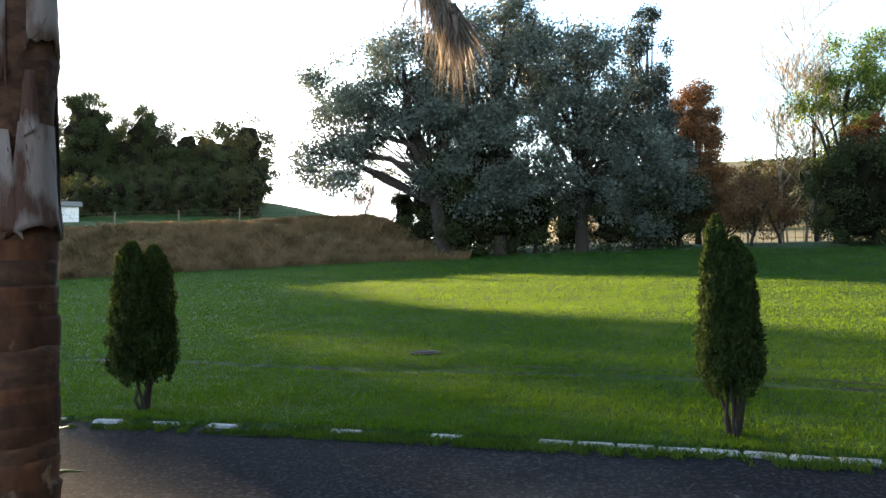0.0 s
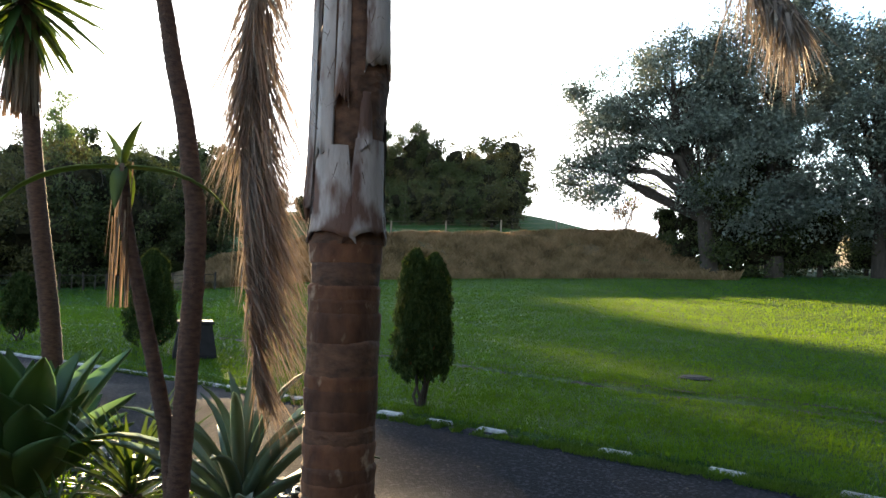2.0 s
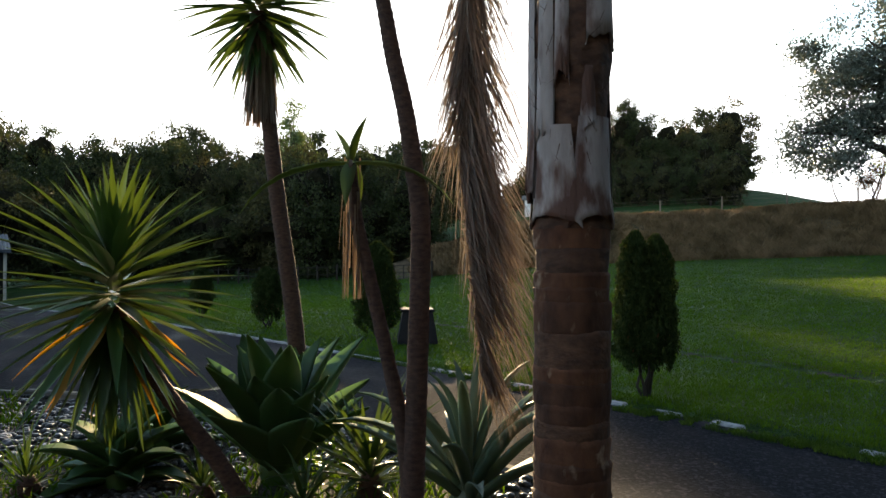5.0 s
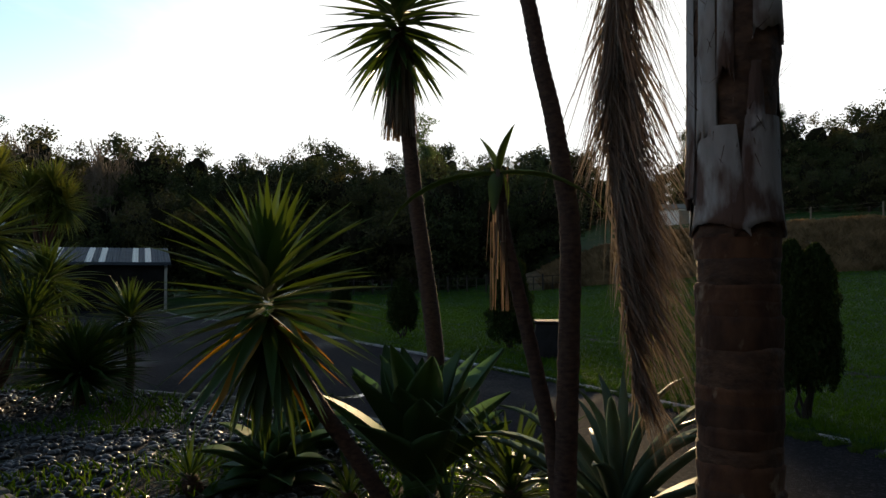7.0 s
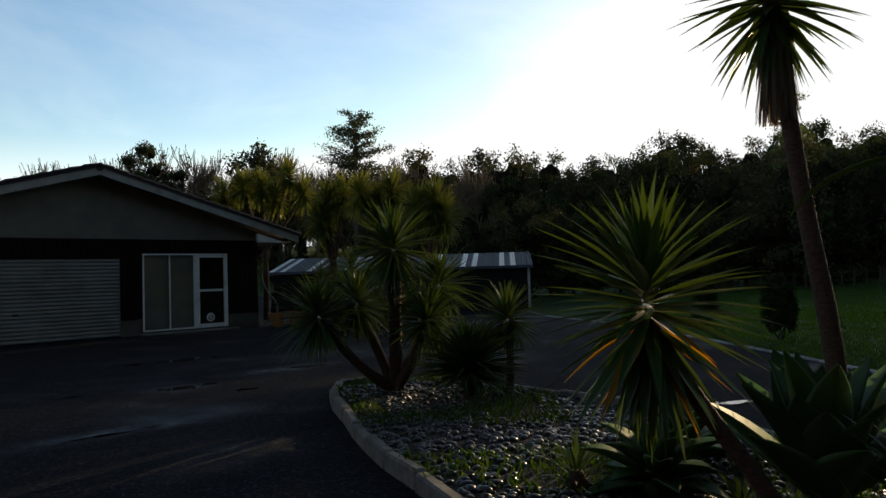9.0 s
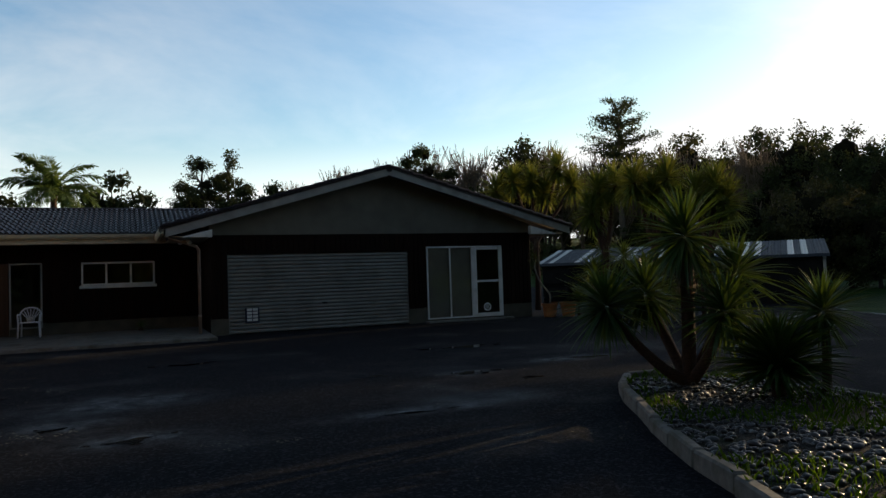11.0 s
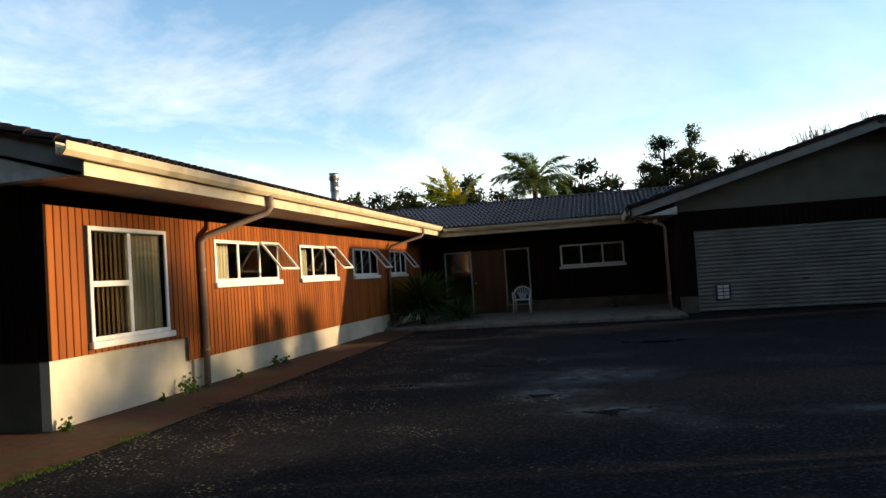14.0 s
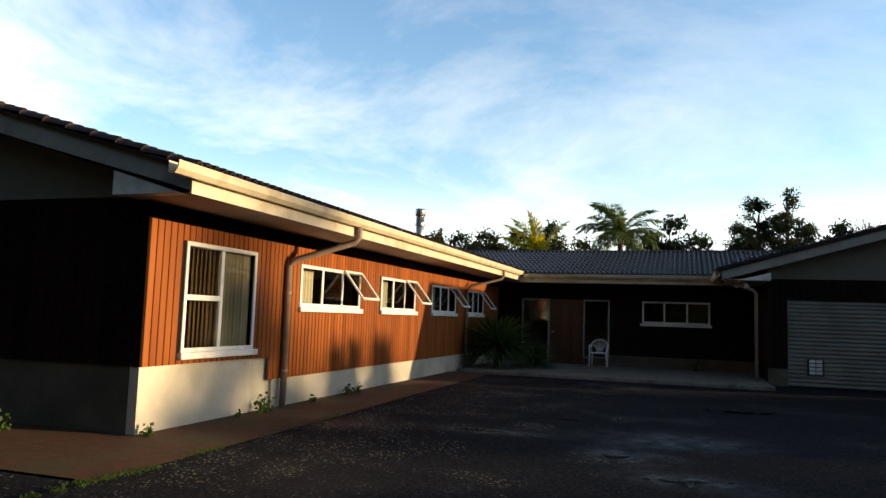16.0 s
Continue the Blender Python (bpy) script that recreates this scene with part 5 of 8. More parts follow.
def tree(name, label, seed, height, r0, bark, leaf, leaves, leaf_size, clump, spread=0.7, levels=4, kids=(3, 5), fork=0.3, upward=0.25, wander=0.18, squash=0.8, lean=(0, 0), thin=0.0, category="tree", shrink=0.68, group="", fine=0.008):
    """A tree with a tapered trunk, limbs and a crown of small leaves in clumps."""
    t = thing(name, label, category, group)
    br, tips = limbs(seed, height, r0, fork, spread, levels, kids, wander, upward, shrink, lean=lean)
    top = max(float(tips[:, 2].max()), 0.1)
    k = height / top * 0.96
    s = Shape()
    for path, rad, lv in br:
        if rad[0] * k < thin:
            continue
        s.tube([p * k for p in path], [max(q * k, fine) for q in rad], 9 if lv == 0 else (6 if lv == 1 else 4), False)
    part("trunk", s, bark, t, smooth=True)
    if leaf is not None and leaves:
        rng = np.random.default_rng(seed)
        c = tips * k
        pick = rng.integers(0, len(c), leaves)
        pts = c[pick] + np.clip(rng.normal(size=(leaves, 3)), -1.5, 1.5) * np.array([1, 1, squash]) * clump * rng.uniform(0.4, 1.0, (len(c), 1))[pick]
        pts[:, 2] = np.maximum(pts[:, 2], 0.15)
        part("crown", Shape().quads(diamonds(pts, leaf_size, rng)), leaf, t)
    return t


def conifer(name, label, seed, height, width, leaf, leaves, leaf_size, bark=BARK, bare=0.12, tiers=22, droop=0.15, gappy=0.35, taper=1.0, group="", puff=1.0):
    t = thing(name, label, "tree", group)
    rng = np.random.default_rng(seed)
    s = Shape().tube([(0, 0, -0.2), (0.02 * height * rng.normal() * 0.3, 0, height * 0.5), (0, 0, height)], [height * 0.022, height * 0.014, 0.015], 8, False)
    cs = []
    for i in range(tiers):
        f = bare + (1 - bare) * (i + rng.uniform(-0.3, 0.3)) / tiers
        z = height * f
        reach = width * (1 - f) ** taper * rng.uniform(1 - gappy, 1.1) + 0.15
        for a in np.linspace(0, 6.28, rng.integers(4, 7), endpoint=False) + rng.uniform(0, 6.28):
            ln = reach * rng.uniform(0.55, 1.05)
            z = min(height * 0.985, max(0.3, height * f + rng.normal() * 0.45 * height / tiers))
            e = np.array([math.cos(a) * ln, math.sin(a) * ln, z - droop * ln + rng.normal() * 0.1])
            s.tube([(0, 0, z), tuple((e + np.array([0, 0, z])) / 2 * np.array([1, 1, 1])), tuple(e)], [0.035, 0.022, 0.008], 4, False)
            m = max(4, int(leaves * ln / (tiers * 5 * width * 0.5)))
            q = rng.uniform(0.2, 1.05, m)[:, None]
            cs.append(np.array([0, 0, z]) * (1 - q) + e * q + rng.normal(size=(m, 3)) * np.array([0.22, 0.22, 0.15]) * puff * (0.5 + ln * 0.30))
    part("trunk", s, bark, t, smooth=True)
    part("crown", Shape().quads(diamonds(np.concatenate(cs), leaf_size, rng)), leaf, t)
    return t


def ball():
    bm = bmesh.new()
    bmesh.ops.create_icosphere(bm, subdivisions=3, radius=1)
    v = np.array([q.co[:] for q in bm.verts])
    f = [tuple(q.index for q in p.verts) for p in bm.faces]
    bm.free()
    return v, f


BALL, BALL_FACES = ball()


def crown_tree(name, label, seed, masses, boughs, per_bough, leaf_size, bough, bark, leaf, r0, fork=0.35, squash=0.75, category="tree", group="", foot=(0, 0), lean_to=0.6, core=0.45, stout=0.0, fill=0.0):
    """A full-crowned tree. masses: ellipsoids (x, y, z, rx, ry, rz) that the boughs fill, local x to the side and y away."""
    t = thing(name, label, category, group)
    rng = np.random.default_rng(seed)
    vol = np.array([m[3] * m[4] * m[5] for m in masses]) ** 0.75
    share = np.maximum(3, (boughs * vol / vol.sum()).astype(int))
    top = max(m[2] + m[5] for m in masses)
    mid = np.array(masses[0][:3])
    trunk = [Vector((foot[0], foot[1], -0.3)), Vector((foot[0] * 0.8 + mid[0] * 0.2, foot[1] * 0.8 + mid[1] * 0.2, mid[2] * 0.38)),
             Vector((mid[0] * lean_to, mid[1] * lean_to, mid[2] * 0.85)), Vector((mid[0], mid[1], top * 0.86))]
    s = Shape().tube(trunk, [r0 * 1.25, r0 * 0.9, r0 * 0.6, r0 * 0.12], 9, False)
    leaves = []
    for j, m in enumerate(masses if stout else ()):
        for i in range(2):
            a = trunk[0].lerp(trunk[1], rng.uniform(0.75, 1.0)) if j + i else trunk[1]
            e = Vector(m[:3]) + Vector((rng.normal() * m[3] * 0.45, rng.normal() * m[4] * 0.3, m[5] * rng.uniform(0.0, 0.6)))
            h1 = a.lerp(e, 0.35) + Vector((rng.normal() * 0.7, rng.normal() * 0.7, rng.uniform(0.1, 1.6)))
            h2 = a.lerp(e, 0.7) + Vector((rng.normal() * 0.5, rng.normal() * 0.5, rng.uniform(-0.2, 0.9)))
            s.tube([a, h1, h2, e], [r0 * stout, r0 * stout * 0.75, r0 * stout * 0.45, r0 * stout * 0.15], 7, False)
    for m, k in zip(masses, share):
        c, r = np.array(m[:3]), np.array(m[3:])
        for _ in range(k):
            d = rng.normal(size=3)
            d /= np.linalg.norm(d)
            p = c + d * r * rng.uniform(core, 1.0) ** 0.6 * rng.uniform(0.88, 1.06)
            p[2] = max(p[2], bough * 0.5)
            f = float(np.clip((p[2] / top) * rng.uniform(0.55, 0.9), fork * 0.6, 0.92))
            q = f * 3
            i = min(int(q), 2)
            a = trunk[i].lerp(trunk[i + 1], q - i)
            e = Vector(p)
            h = a.lerp(e, 0.5) + Vector((rng.normal() * 0.3, rng.normal() * 0.3, 0.10 * (e - a).length)) * (2.2 if stout else 1.0)
            w = max(0.02, r0 * (0.10 if stout else 0.26) * rng.uniform(0.7, 1.2))
            s.tube([a, h, e], [w, w * 0.6, w * 0.18], 5, False)
            sub = rng.normal(size=(9, 3))
            sub = p + sub / np.linalg.norm(sub, axis=1)[:, None] * bough * rng.uniform(0.25, 1.0, (9, 1)) * np.array([1, 1, squash])
            for z in sub[:4]:
                s.tube([e.lerp(h, 0.25), Vector(z)], [w * 0.3, 0.012], 3, False)
            n = max(8, int(per_bough * rng.uniform(0.6, 1.4)))
            leaves.append(sub[rng.integers(0, 9, n)] + rng.normal(size=(n, 3)) * bough * 0.38 * np.array([1, 1, 0.8]))
    part("trunk", s, bark, t, smooth=True)
    pts = np.concatenate(leaves)
    pts[:, 2] = np.maximum(pts[:, 2], 0.12)
    part("crown", Shape().quads(diamonds(pts, leaf_size, rng, ratio=0.62)), leaf, t)
    # lumps in the painted shade colour fill the crown's inside
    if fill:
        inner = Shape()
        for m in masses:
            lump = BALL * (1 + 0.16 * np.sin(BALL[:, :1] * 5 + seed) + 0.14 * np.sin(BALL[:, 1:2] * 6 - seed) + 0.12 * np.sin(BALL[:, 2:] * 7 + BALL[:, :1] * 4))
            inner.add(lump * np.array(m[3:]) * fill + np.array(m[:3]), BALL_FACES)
        part("inner_growth", inner, INNERSHADE, t, "dark lumps that paint shade inside the crown")
    return t


def plant_at(t, x, y, turn=0.0, size=1.0, sink=0.05):
    t.matrix_basis = pose(x, y, float(land(x, y)) - sink, 0, 0, turn) @ Matrix.Diagonal((size, size, size, 1))
    return t


def again(t, x, y, turn, size, sink=0.05):
    c = copy_thing(t, pose(x, y, float(land(x, y)) - sink, 0, 0, turn))
    c.scale = (size, size, size)
    return c


# the great silver-leaved trees past the lawn
GREAT = dict(per_bough=430, leaf_size=0.21, bough=1.05, bark=BARKDARK, leaf=SILVER, stout=0.55)
big1 = crown_tree("broadleaf_tree", "great old silver-grey leaved tree leaning over the bank", 21, [(-0.6, 0, 11.6, 3.4, 3.6, 3.6), (-4.4, 0.5, 10.6, 3.2, 2.6, 3.4), (-5.0, 0, 6.6, 2.2, 2.0, 2.2), (-6.4, 0, 6.2, 1.4, 1.6, 2.2), (1.6, -1, 7.4, 2.4, 2.4, 3.4), (2.6, 0, 11.0, 2.2, 2.2, 3.0), (-2.4, 0.6, 8.2, 2.0, 2.0, 1.6)], 112, r0=0.46, foot=(1.9, 0), **GREAT)
plant_at(big1, *spot(117.2, 47), turn=-117.2)
big2 = crown_tree("broadleaf_tree", "great old silver-grey leaved tree with drooping branches", 33, [(0, 0, 12.4, 4.4, 4.2, 5.0), (-0.6, -1.5, 6.0, 3.4, 3.0, 4.4), (1.8, 0, 14.6, 2.6, 2.4, 2.8), (-2.6, 0, 14.2, 2.0, 2.2, 2.2), (-3.0, 0, 9.4, 2.0, 2.2, 3.2), (2.0, -0.5, 7.2, 2.2, 2.2, 3.4)], 142, r0=0.48, **GREAT)
plant_at(big2, *spot(123.8, 48), turn=-123.8)
big3 = crown_tree("broadleaf_tree", "large grey-green leaved tree with low hanging branches", 47, [(0, 0, 11.2, 3.9, 3.8, 4.6), (0.4, -1, 5.0, 3.2, 3.0, 3.4), (-1.4, 0.5, 13.0, 2.4, 2.6, 2.8), (2.2, 0, 9.0, 2.2, 2.2, 2.6)], 100, r0=0.40, **GREAT)
plant_at(big3, *spot(130.4, 49), turn=-130.4)
weeping = crown_tree("broadleaf_tree", "grey-leaved weeping tree under the tall conifer", 49, [(0, 0, 5.6, 2.8, 2.8, 4.0), (1.2, -0.5, 3.6, 2.4, 2.2, 2.8)], 50, r0=0.30, **GREAT)
plant_at(weeping, *spot(134.6, 49.5), turn=-134.6)
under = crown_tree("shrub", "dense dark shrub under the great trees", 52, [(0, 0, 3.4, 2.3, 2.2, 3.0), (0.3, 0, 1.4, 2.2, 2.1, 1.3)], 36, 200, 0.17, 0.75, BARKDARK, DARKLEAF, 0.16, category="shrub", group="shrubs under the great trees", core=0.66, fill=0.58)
plant_at(under, *spot(120.6, 48.0), size=1.25)
for b, d, k in ((118.3, 49.5, 0.85), (122.6, 48.6, 1.3), (124.2, 50.0, 0.95), (126.8, 49.0, 0.95), (129.6, 50.6, 0.75), (132.4, 49.6, 0.9), (135.2, 50.2, 1.0), (137.6, 50.6, 0.85), (116.4, 51.5, 0.5)):
    again(under, *spot(b, d), b * 37 % 360, k)
spruce = crown_tree("conifer", "tall dark blue-green conifer with a narrow tip", 8, [(0, 0, 5.0, 3.0, 3.0, 4.4), (0, 0, 9.4, 2.5, 2.5, 3.4), (0, 0, 12.4, 1.9, 1.9, 2.8), (0, 0, 14.6, 1.15, 1.15, 2.0), (0, 0, 16.2, 0.5, 0.5, 1.5)], 120, 260, 0.18, 0.62, BARKDARK, DARKSILVER, 0.26)
plant_at(spruce, *spot(135.7, 52))
rust = crown_tree("larch", "autumn rust-coloured larch with thinning needles", 9, [(0, 0, 4.0, 2.8, 2.8, 3.2), (0.2, 0, 7.0, 2.5, 2.5, 2.8), (0, 0, 9.8, 1.6, 1.6, 2.4), (-0.1, 0, 11.6, 0.7, 0.7, 1.2)], 130, 380, 0.16, 0.62, BARKDARK, RUSTLEAF, 0.22, core=0.3)
plant_at(rust, *spot(139.0, 54))
bush = tree("shrub", "twiggy rust-brown shrub nearly bare of leaves", 61, 6.2, 0.14, BARKDARK, RUSTLEAF, 5200, 0.13, 0.45, spread=0.75, levels=5, kids=(3, 5), fork=0.03, upward=0.3, category="shrub", group="bare shrubs along the fence")
plant_at(bush, *spot(142.6, 50))
again(bush, *spot(140.8, 51), 70, 0.85)
again(bush, *spot(144.6, 52), 170, 0.9)
again(bush, *spot(113.2, 52), 20, 0.6)
bare = tree("bare_tree", "tall leafless tree with pale branches", 71, 17.4, 0.20, BARKPALE, RUSTLEAF, 160, 0.14, 0.4, spread=0.56, levels=6, kids=(3, 4), fork=0.20, upward=0.40, wander=0.12, category="tree", fine=0.022, shrink=0.72)
plant_at(bare, *spot(144.6, 56), turn=30)
bare2 = tree("bare_tree", "leafless pale-barked tree with forked trunks", 74, 10.5, 0.16, BARKPALE, None, 0, 0, 0, spread=0.40, levels=5, kids=(3, 4), fork=0.12, upward=0.5, category="tree", group="bare trees", fine=0.014)
plant_at(bare2, *spot(146.2, 55), turn=200)
yg = crown_tree("broadleaf_tree", "yellow-green leaved tree in thinning autumn leaf", 81, [(1.2, 0, 11.0, 2.6, 2.6, 2.4), (3.4, 0, 11.2, 2.2, 2.2, 2.4), (-0.8, 0, 9.6, 1.6, 1.6, 1.8), (2.2, 0, 8.0, 2.4, 2.2, 1.6)], 60, 330, 0.17, 0.85, BARKDARK, GREENLEAF, 0.24, fork=0.5, stout=0.5)
plant_at(yg, *spot(148.2, 54), turn=-148.2)
yg2 = crown_tree("broadleaf_tree", "lime-leaved tree lit through its leaves", 83, [(0, 0, 9.4, 1.3, 1.3, 1.8), (0, 0, 6.2, 1.2, 1.2, 1.2)], 14, 240, 0.15, 0.6, BARKDARK, LIMELEAF, 0.16, fork=0.4)
plant_at(yg2, *spot(146.9, 56), turn=-147)
red = crown_tree("broadleaf_tree", "orange-red leaved autumn tree", 86, [(0, 0, 6.8, 1.3, 1.3, 1.1)], 24, 300, 0.14, 0.6, BARKDARK, REDLEAF, 0.18, fork=0.4)
plant_at(red, *spot(150.6, 52.5), turn=-150)
again(under, *spot(148.8, 51), 220, 1.0)
again(under, *spot(150.4, 50.5), 20, 1.1)
again(under, *spot(152.6, 50), 140, 1.15)
sapling = tree("sapling", "thin yellow-leaved sapling on the bank", 91, 5.5, 0.06, TWIG, LIMELEAF, 900, 0.16, 0.45, spread=0.6, levels=4, kids=(3, 4), fork=0.35, upward=0.3, category="tree", group="saplings on the bank")
plant_at(sapling, *spot(111.2, 51.5))
again(sapling, *spot(113.5, 52.5), 120, 1.15)
again(sapling, *spot(115.4, 52), 220, 0.9)

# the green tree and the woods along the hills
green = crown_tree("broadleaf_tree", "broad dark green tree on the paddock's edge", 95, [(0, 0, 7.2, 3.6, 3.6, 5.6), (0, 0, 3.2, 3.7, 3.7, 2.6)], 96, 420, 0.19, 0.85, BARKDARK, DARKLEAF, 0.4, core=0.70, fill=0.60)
plant_at(green, *spot(92.8, 112), turn=0, size=(1.46 + 112 * math.tan(radians(12.9)) - float(land(*spot(92.8, 112)))) / 12.8)
again(green, *spot(96.6, 118), 230, 1.1)
WOODS = "trees of the wooded hills"
FORMS = ([(0, 0, 5.0, 2.9, 2.9, 3.6), (0, 0, 2.4, 2.7, 2.7, 2.0)], [(0.3, 0, 5.4, 2.6, 2.6, 3.2), (-0.8, 0.4, 3.4, 2.7, 2.5, 2.4), (0.5, -0.3, 1.6, 2.4, 2.4, 1.4)],
         [(0, 0, 6.2, 2.2, 2.2, 2.5), (1.2, 0.4, 4.2, 2.2, 2.0, 2.0), (-1.3, -0.5, 3.6, 2.1, 2.1, 1.8), (0, 0, 1.8, 2.4, 2.4, 1.6)])
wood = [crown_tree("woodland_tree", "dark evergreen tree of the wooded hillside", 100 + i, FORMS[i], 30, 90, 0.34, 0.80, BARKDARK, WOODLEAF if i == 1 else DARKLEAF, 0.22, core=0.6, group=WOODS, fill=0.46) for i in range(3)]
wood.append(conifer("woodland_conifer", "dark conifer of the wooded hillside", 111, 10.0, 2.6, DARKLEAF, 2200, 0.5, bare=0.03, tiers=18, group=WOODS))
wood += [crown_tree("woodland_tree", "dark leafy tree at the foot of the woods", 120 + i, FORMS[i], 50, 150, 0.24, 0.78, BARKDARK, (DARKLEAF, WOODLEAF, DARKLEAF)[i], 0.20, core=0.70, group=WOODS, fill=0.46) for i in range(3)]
wrng = random.Random(17)
first = set()
FINE = (4, 5, 6)


def wood_at(b, d, h, kind=None, slim=1.0):
    """One tree of the woods, its top near the height h."""
    x, y = spot(b, d)
    i = kind if kind is not None else wrng.choice((0, 1, 2, 0, 1, 2, 3))
    base = float(land(x, y))
    size = max(0.5, 1.03 * (h - base) / (10.0 if i == 3 else 9.0))
    if i not in first:
        first.add(i)
        plant_at(wood[i], x, y, wrng.uniform(0, 360), size)
    else:
        again(wood[i], x, y, wrng.uniform(0, 360), size, 0.2).scale = (size * slim, size * slim, size)


def skyline(b):
    """Height angle of the wooded skyline by bearing."""
    k = [(-40, 5.8), (-25, 6.2), (-10, 6.5), (-8, 5.6), (12, 5.2), (20, 5.8), (30, 6.4), (36, 7.0), (40, 8.6), (43, 9.7), (45.4, 8.6), (48, 9.8), (50, 10.2), (52, 9.1), (56.4, 8.4), (59.4, 9.7), (63, 10.0), (65.4, 8.4),
         (66.6, 8.0), (68.3, 9.6), (70, 9.9), (72, 10.0), (73.8, 9.3), (75, 8.8), (79, 8.7), (81, 8.9), (83.8, 8.6), (85.2, 6.6), (88, 6.4), (90, 8.4), (92, 9.8), (96, 10.4), (100, 10.3), (103.8, 12.2), (105.5, 10.0), (108, 6.5)]
    return float(np.interp(b, [q[0] for q in k], [q[1] for q in k]))


b = -40.0
while b < 104.6:
    far = 150 if b < 90 else 118
    h = 1.46 + far * math.tan(radians(skyline(b) + wrng.choice((0.5, 0.3, 0.1, -0.1, -0.6))))
    wood_at(b, far + wrng.uniform(-6, 6), h, wrng.choice(FINE) if b > 24 else None, 0.92 if 40 < b < 90 else 1.0)
    b += 1.5
b = 26.0
while b < 103.5:
    for d, drop in ((118, 2.0), (92, 4.0)):
        if (b > 89 and d > 100) or 70 < b < 81:
            continue
        dd = d + wrng.uniform(-7, 7)
        el = max(1.5, skyline(b) - drop + wrng.uniform(-0.8, 0.4))
        wood_at(b + wrng.uniform(-0.8, 0.8), dd, 1.46 + dd * math.tan(radians(el)))
    b += 2.3
b = 55.0
while b < 70.5:
    for dd, low in ((wrng.uniform(98, 104), 1.4), (wrng.uniform(118, 126), 0.3)):
        el = skyline(b) - wrng.choice((0.0, 0.2, 0.5)) - low * wrng.uniform(0.6, 1.4)
        wood_at(b + wrng.uniform(-0.3, 0.3), dd, 1.46 + dd * math.tan(radians(el)), wrng.choice(FINE), 0.9)
    b += 1.7
b = 44.0
while b < 55.0:
    dd = wrng.uniform(54, 62)
    el = skyline(b) - 3.0 - wrng.uniform(0.0, 1.2)
    wood_at(b, dd, 1.46 + dd * math.tan(radians(el)), wrng.choice(FINE))
    b += 2.2
b = 70.5
while b < 80.5:
    for dd, low in ((wrng.uniform(51, 54), 1.0), (wrng.uniform(60, 65), 0.0)):
        el = (9.6 if b < 73 else 8.7) - wrng.choice((0.0, 0.15, 0.4, 0.9)) - low * wrng.uniform(0.2, 1.6)
        wood_at(b + wrng.uniform(-0.4, 0.4), dd, 1.46 + dd * math.tan(radians(el)), wrng.choice(FINE))
    b += 1.65
b = 74.0
while b < 84.2:
    dd = wrng.uniform(102, 112)
    el = (8.9 if b < 79.2 else 9.7 if b < 83.5 else 7.8) - wrng.uniform(0.0, 0.3)
    wood_at(b + wrng.uniform(-0.2, 0.2), dd, 1.46 + dd * math.tan(radians(el)), wrng.choice((0, 1, 2)))
    b += 0.9
wispy = crown_tree("gum_tree", "tall thin-leaved tree standing above the woods", 97, [(0, 0, 11.0, 1.3, 1.3, 2.2), (-0.8, 0, 9.0, 1.4, 1.4, 1.4), (0.9, 0, 8.8, 1.4, 1.3, 1.4), (0, 0, 7.2, 1.7, 1.6, 1.2)], 34, 200, 0.18, 0.62, BARKDARK, OLIVE, 0.18, fork=0.5, stout=0.5)
plant_at(wispy, *spot(70.5, 84), size=(1.46 + 84 * math.tan(radians(12.9)) - float(land(*spot(70.5, 84)))) / 13.6)

b = 79.0
while b < 84.4:
    wood_at(b, 119, 1.46 + 119 * math.tan(radians(9.7 if b < 83.5 else 7.8)), wrng.choice(FINE))
    b += 1.3
b = 90.8
while b < 105.8:
    for d, drop in ((110, 0.9), (97, 2.0), (84, 3.4)):
        if b < 95 and d > 100:
            continue
        el = skyline(b) - drop - wrng.uniform(0.0, 0.6)
        wood_at(b + wrng.uniform(-0.3, 0.3), d, 1.46 + d * math.tan(radians(el)), wrng.choice(FINE) if d > 100 else None)
    b += 1.7
# scrub on the hill beyond the paddock
b = 133.5
while b < 155:
    for d, el in ((168, 8.2), (138, 6.9), (108, 4.6)):
        wood_at(b + wrng.uniform(-0.5, 0.5), d + wrng.uniform(-6, 6), 1.46 + d * math.tan(radians(el + wrng.uniform(-0.5, 0.5) - 0.12 * max(0.0, 142 - b))), 1)
    b += 2.2

# unseen tall trees added on the side away from the sun to block skylight
for d, h, first_b in ((24, 17.0, 180.0), (32, 22.0, 176.0)):
    b = first_b
    while b < 296:
        wood_at(b, d + wrng.uniform(-1.5, 1.5), h * wrng.uniform(0.9, 1.1), wrng.choice((0, 1, 2)))
        b += 10.0

# low trees along the foot of the woods
b = 89.0
while b < 104.5:
    wood_at(b, wrng.uniform(84, 90), 1.46 + 87 * math.tan(radians(wrng.uniform(3.5, 4.6))), wrng.choice(FINE))
    b += 1.5
b = 54.5
while b < 71:
    wood_at(b, wrng.uniform(53, 58), 1.46 + 55.5 * math.tan(radians(wrng.uniform(3.6, 5.2))), wrng.choice(FINE))
    b += 1.8

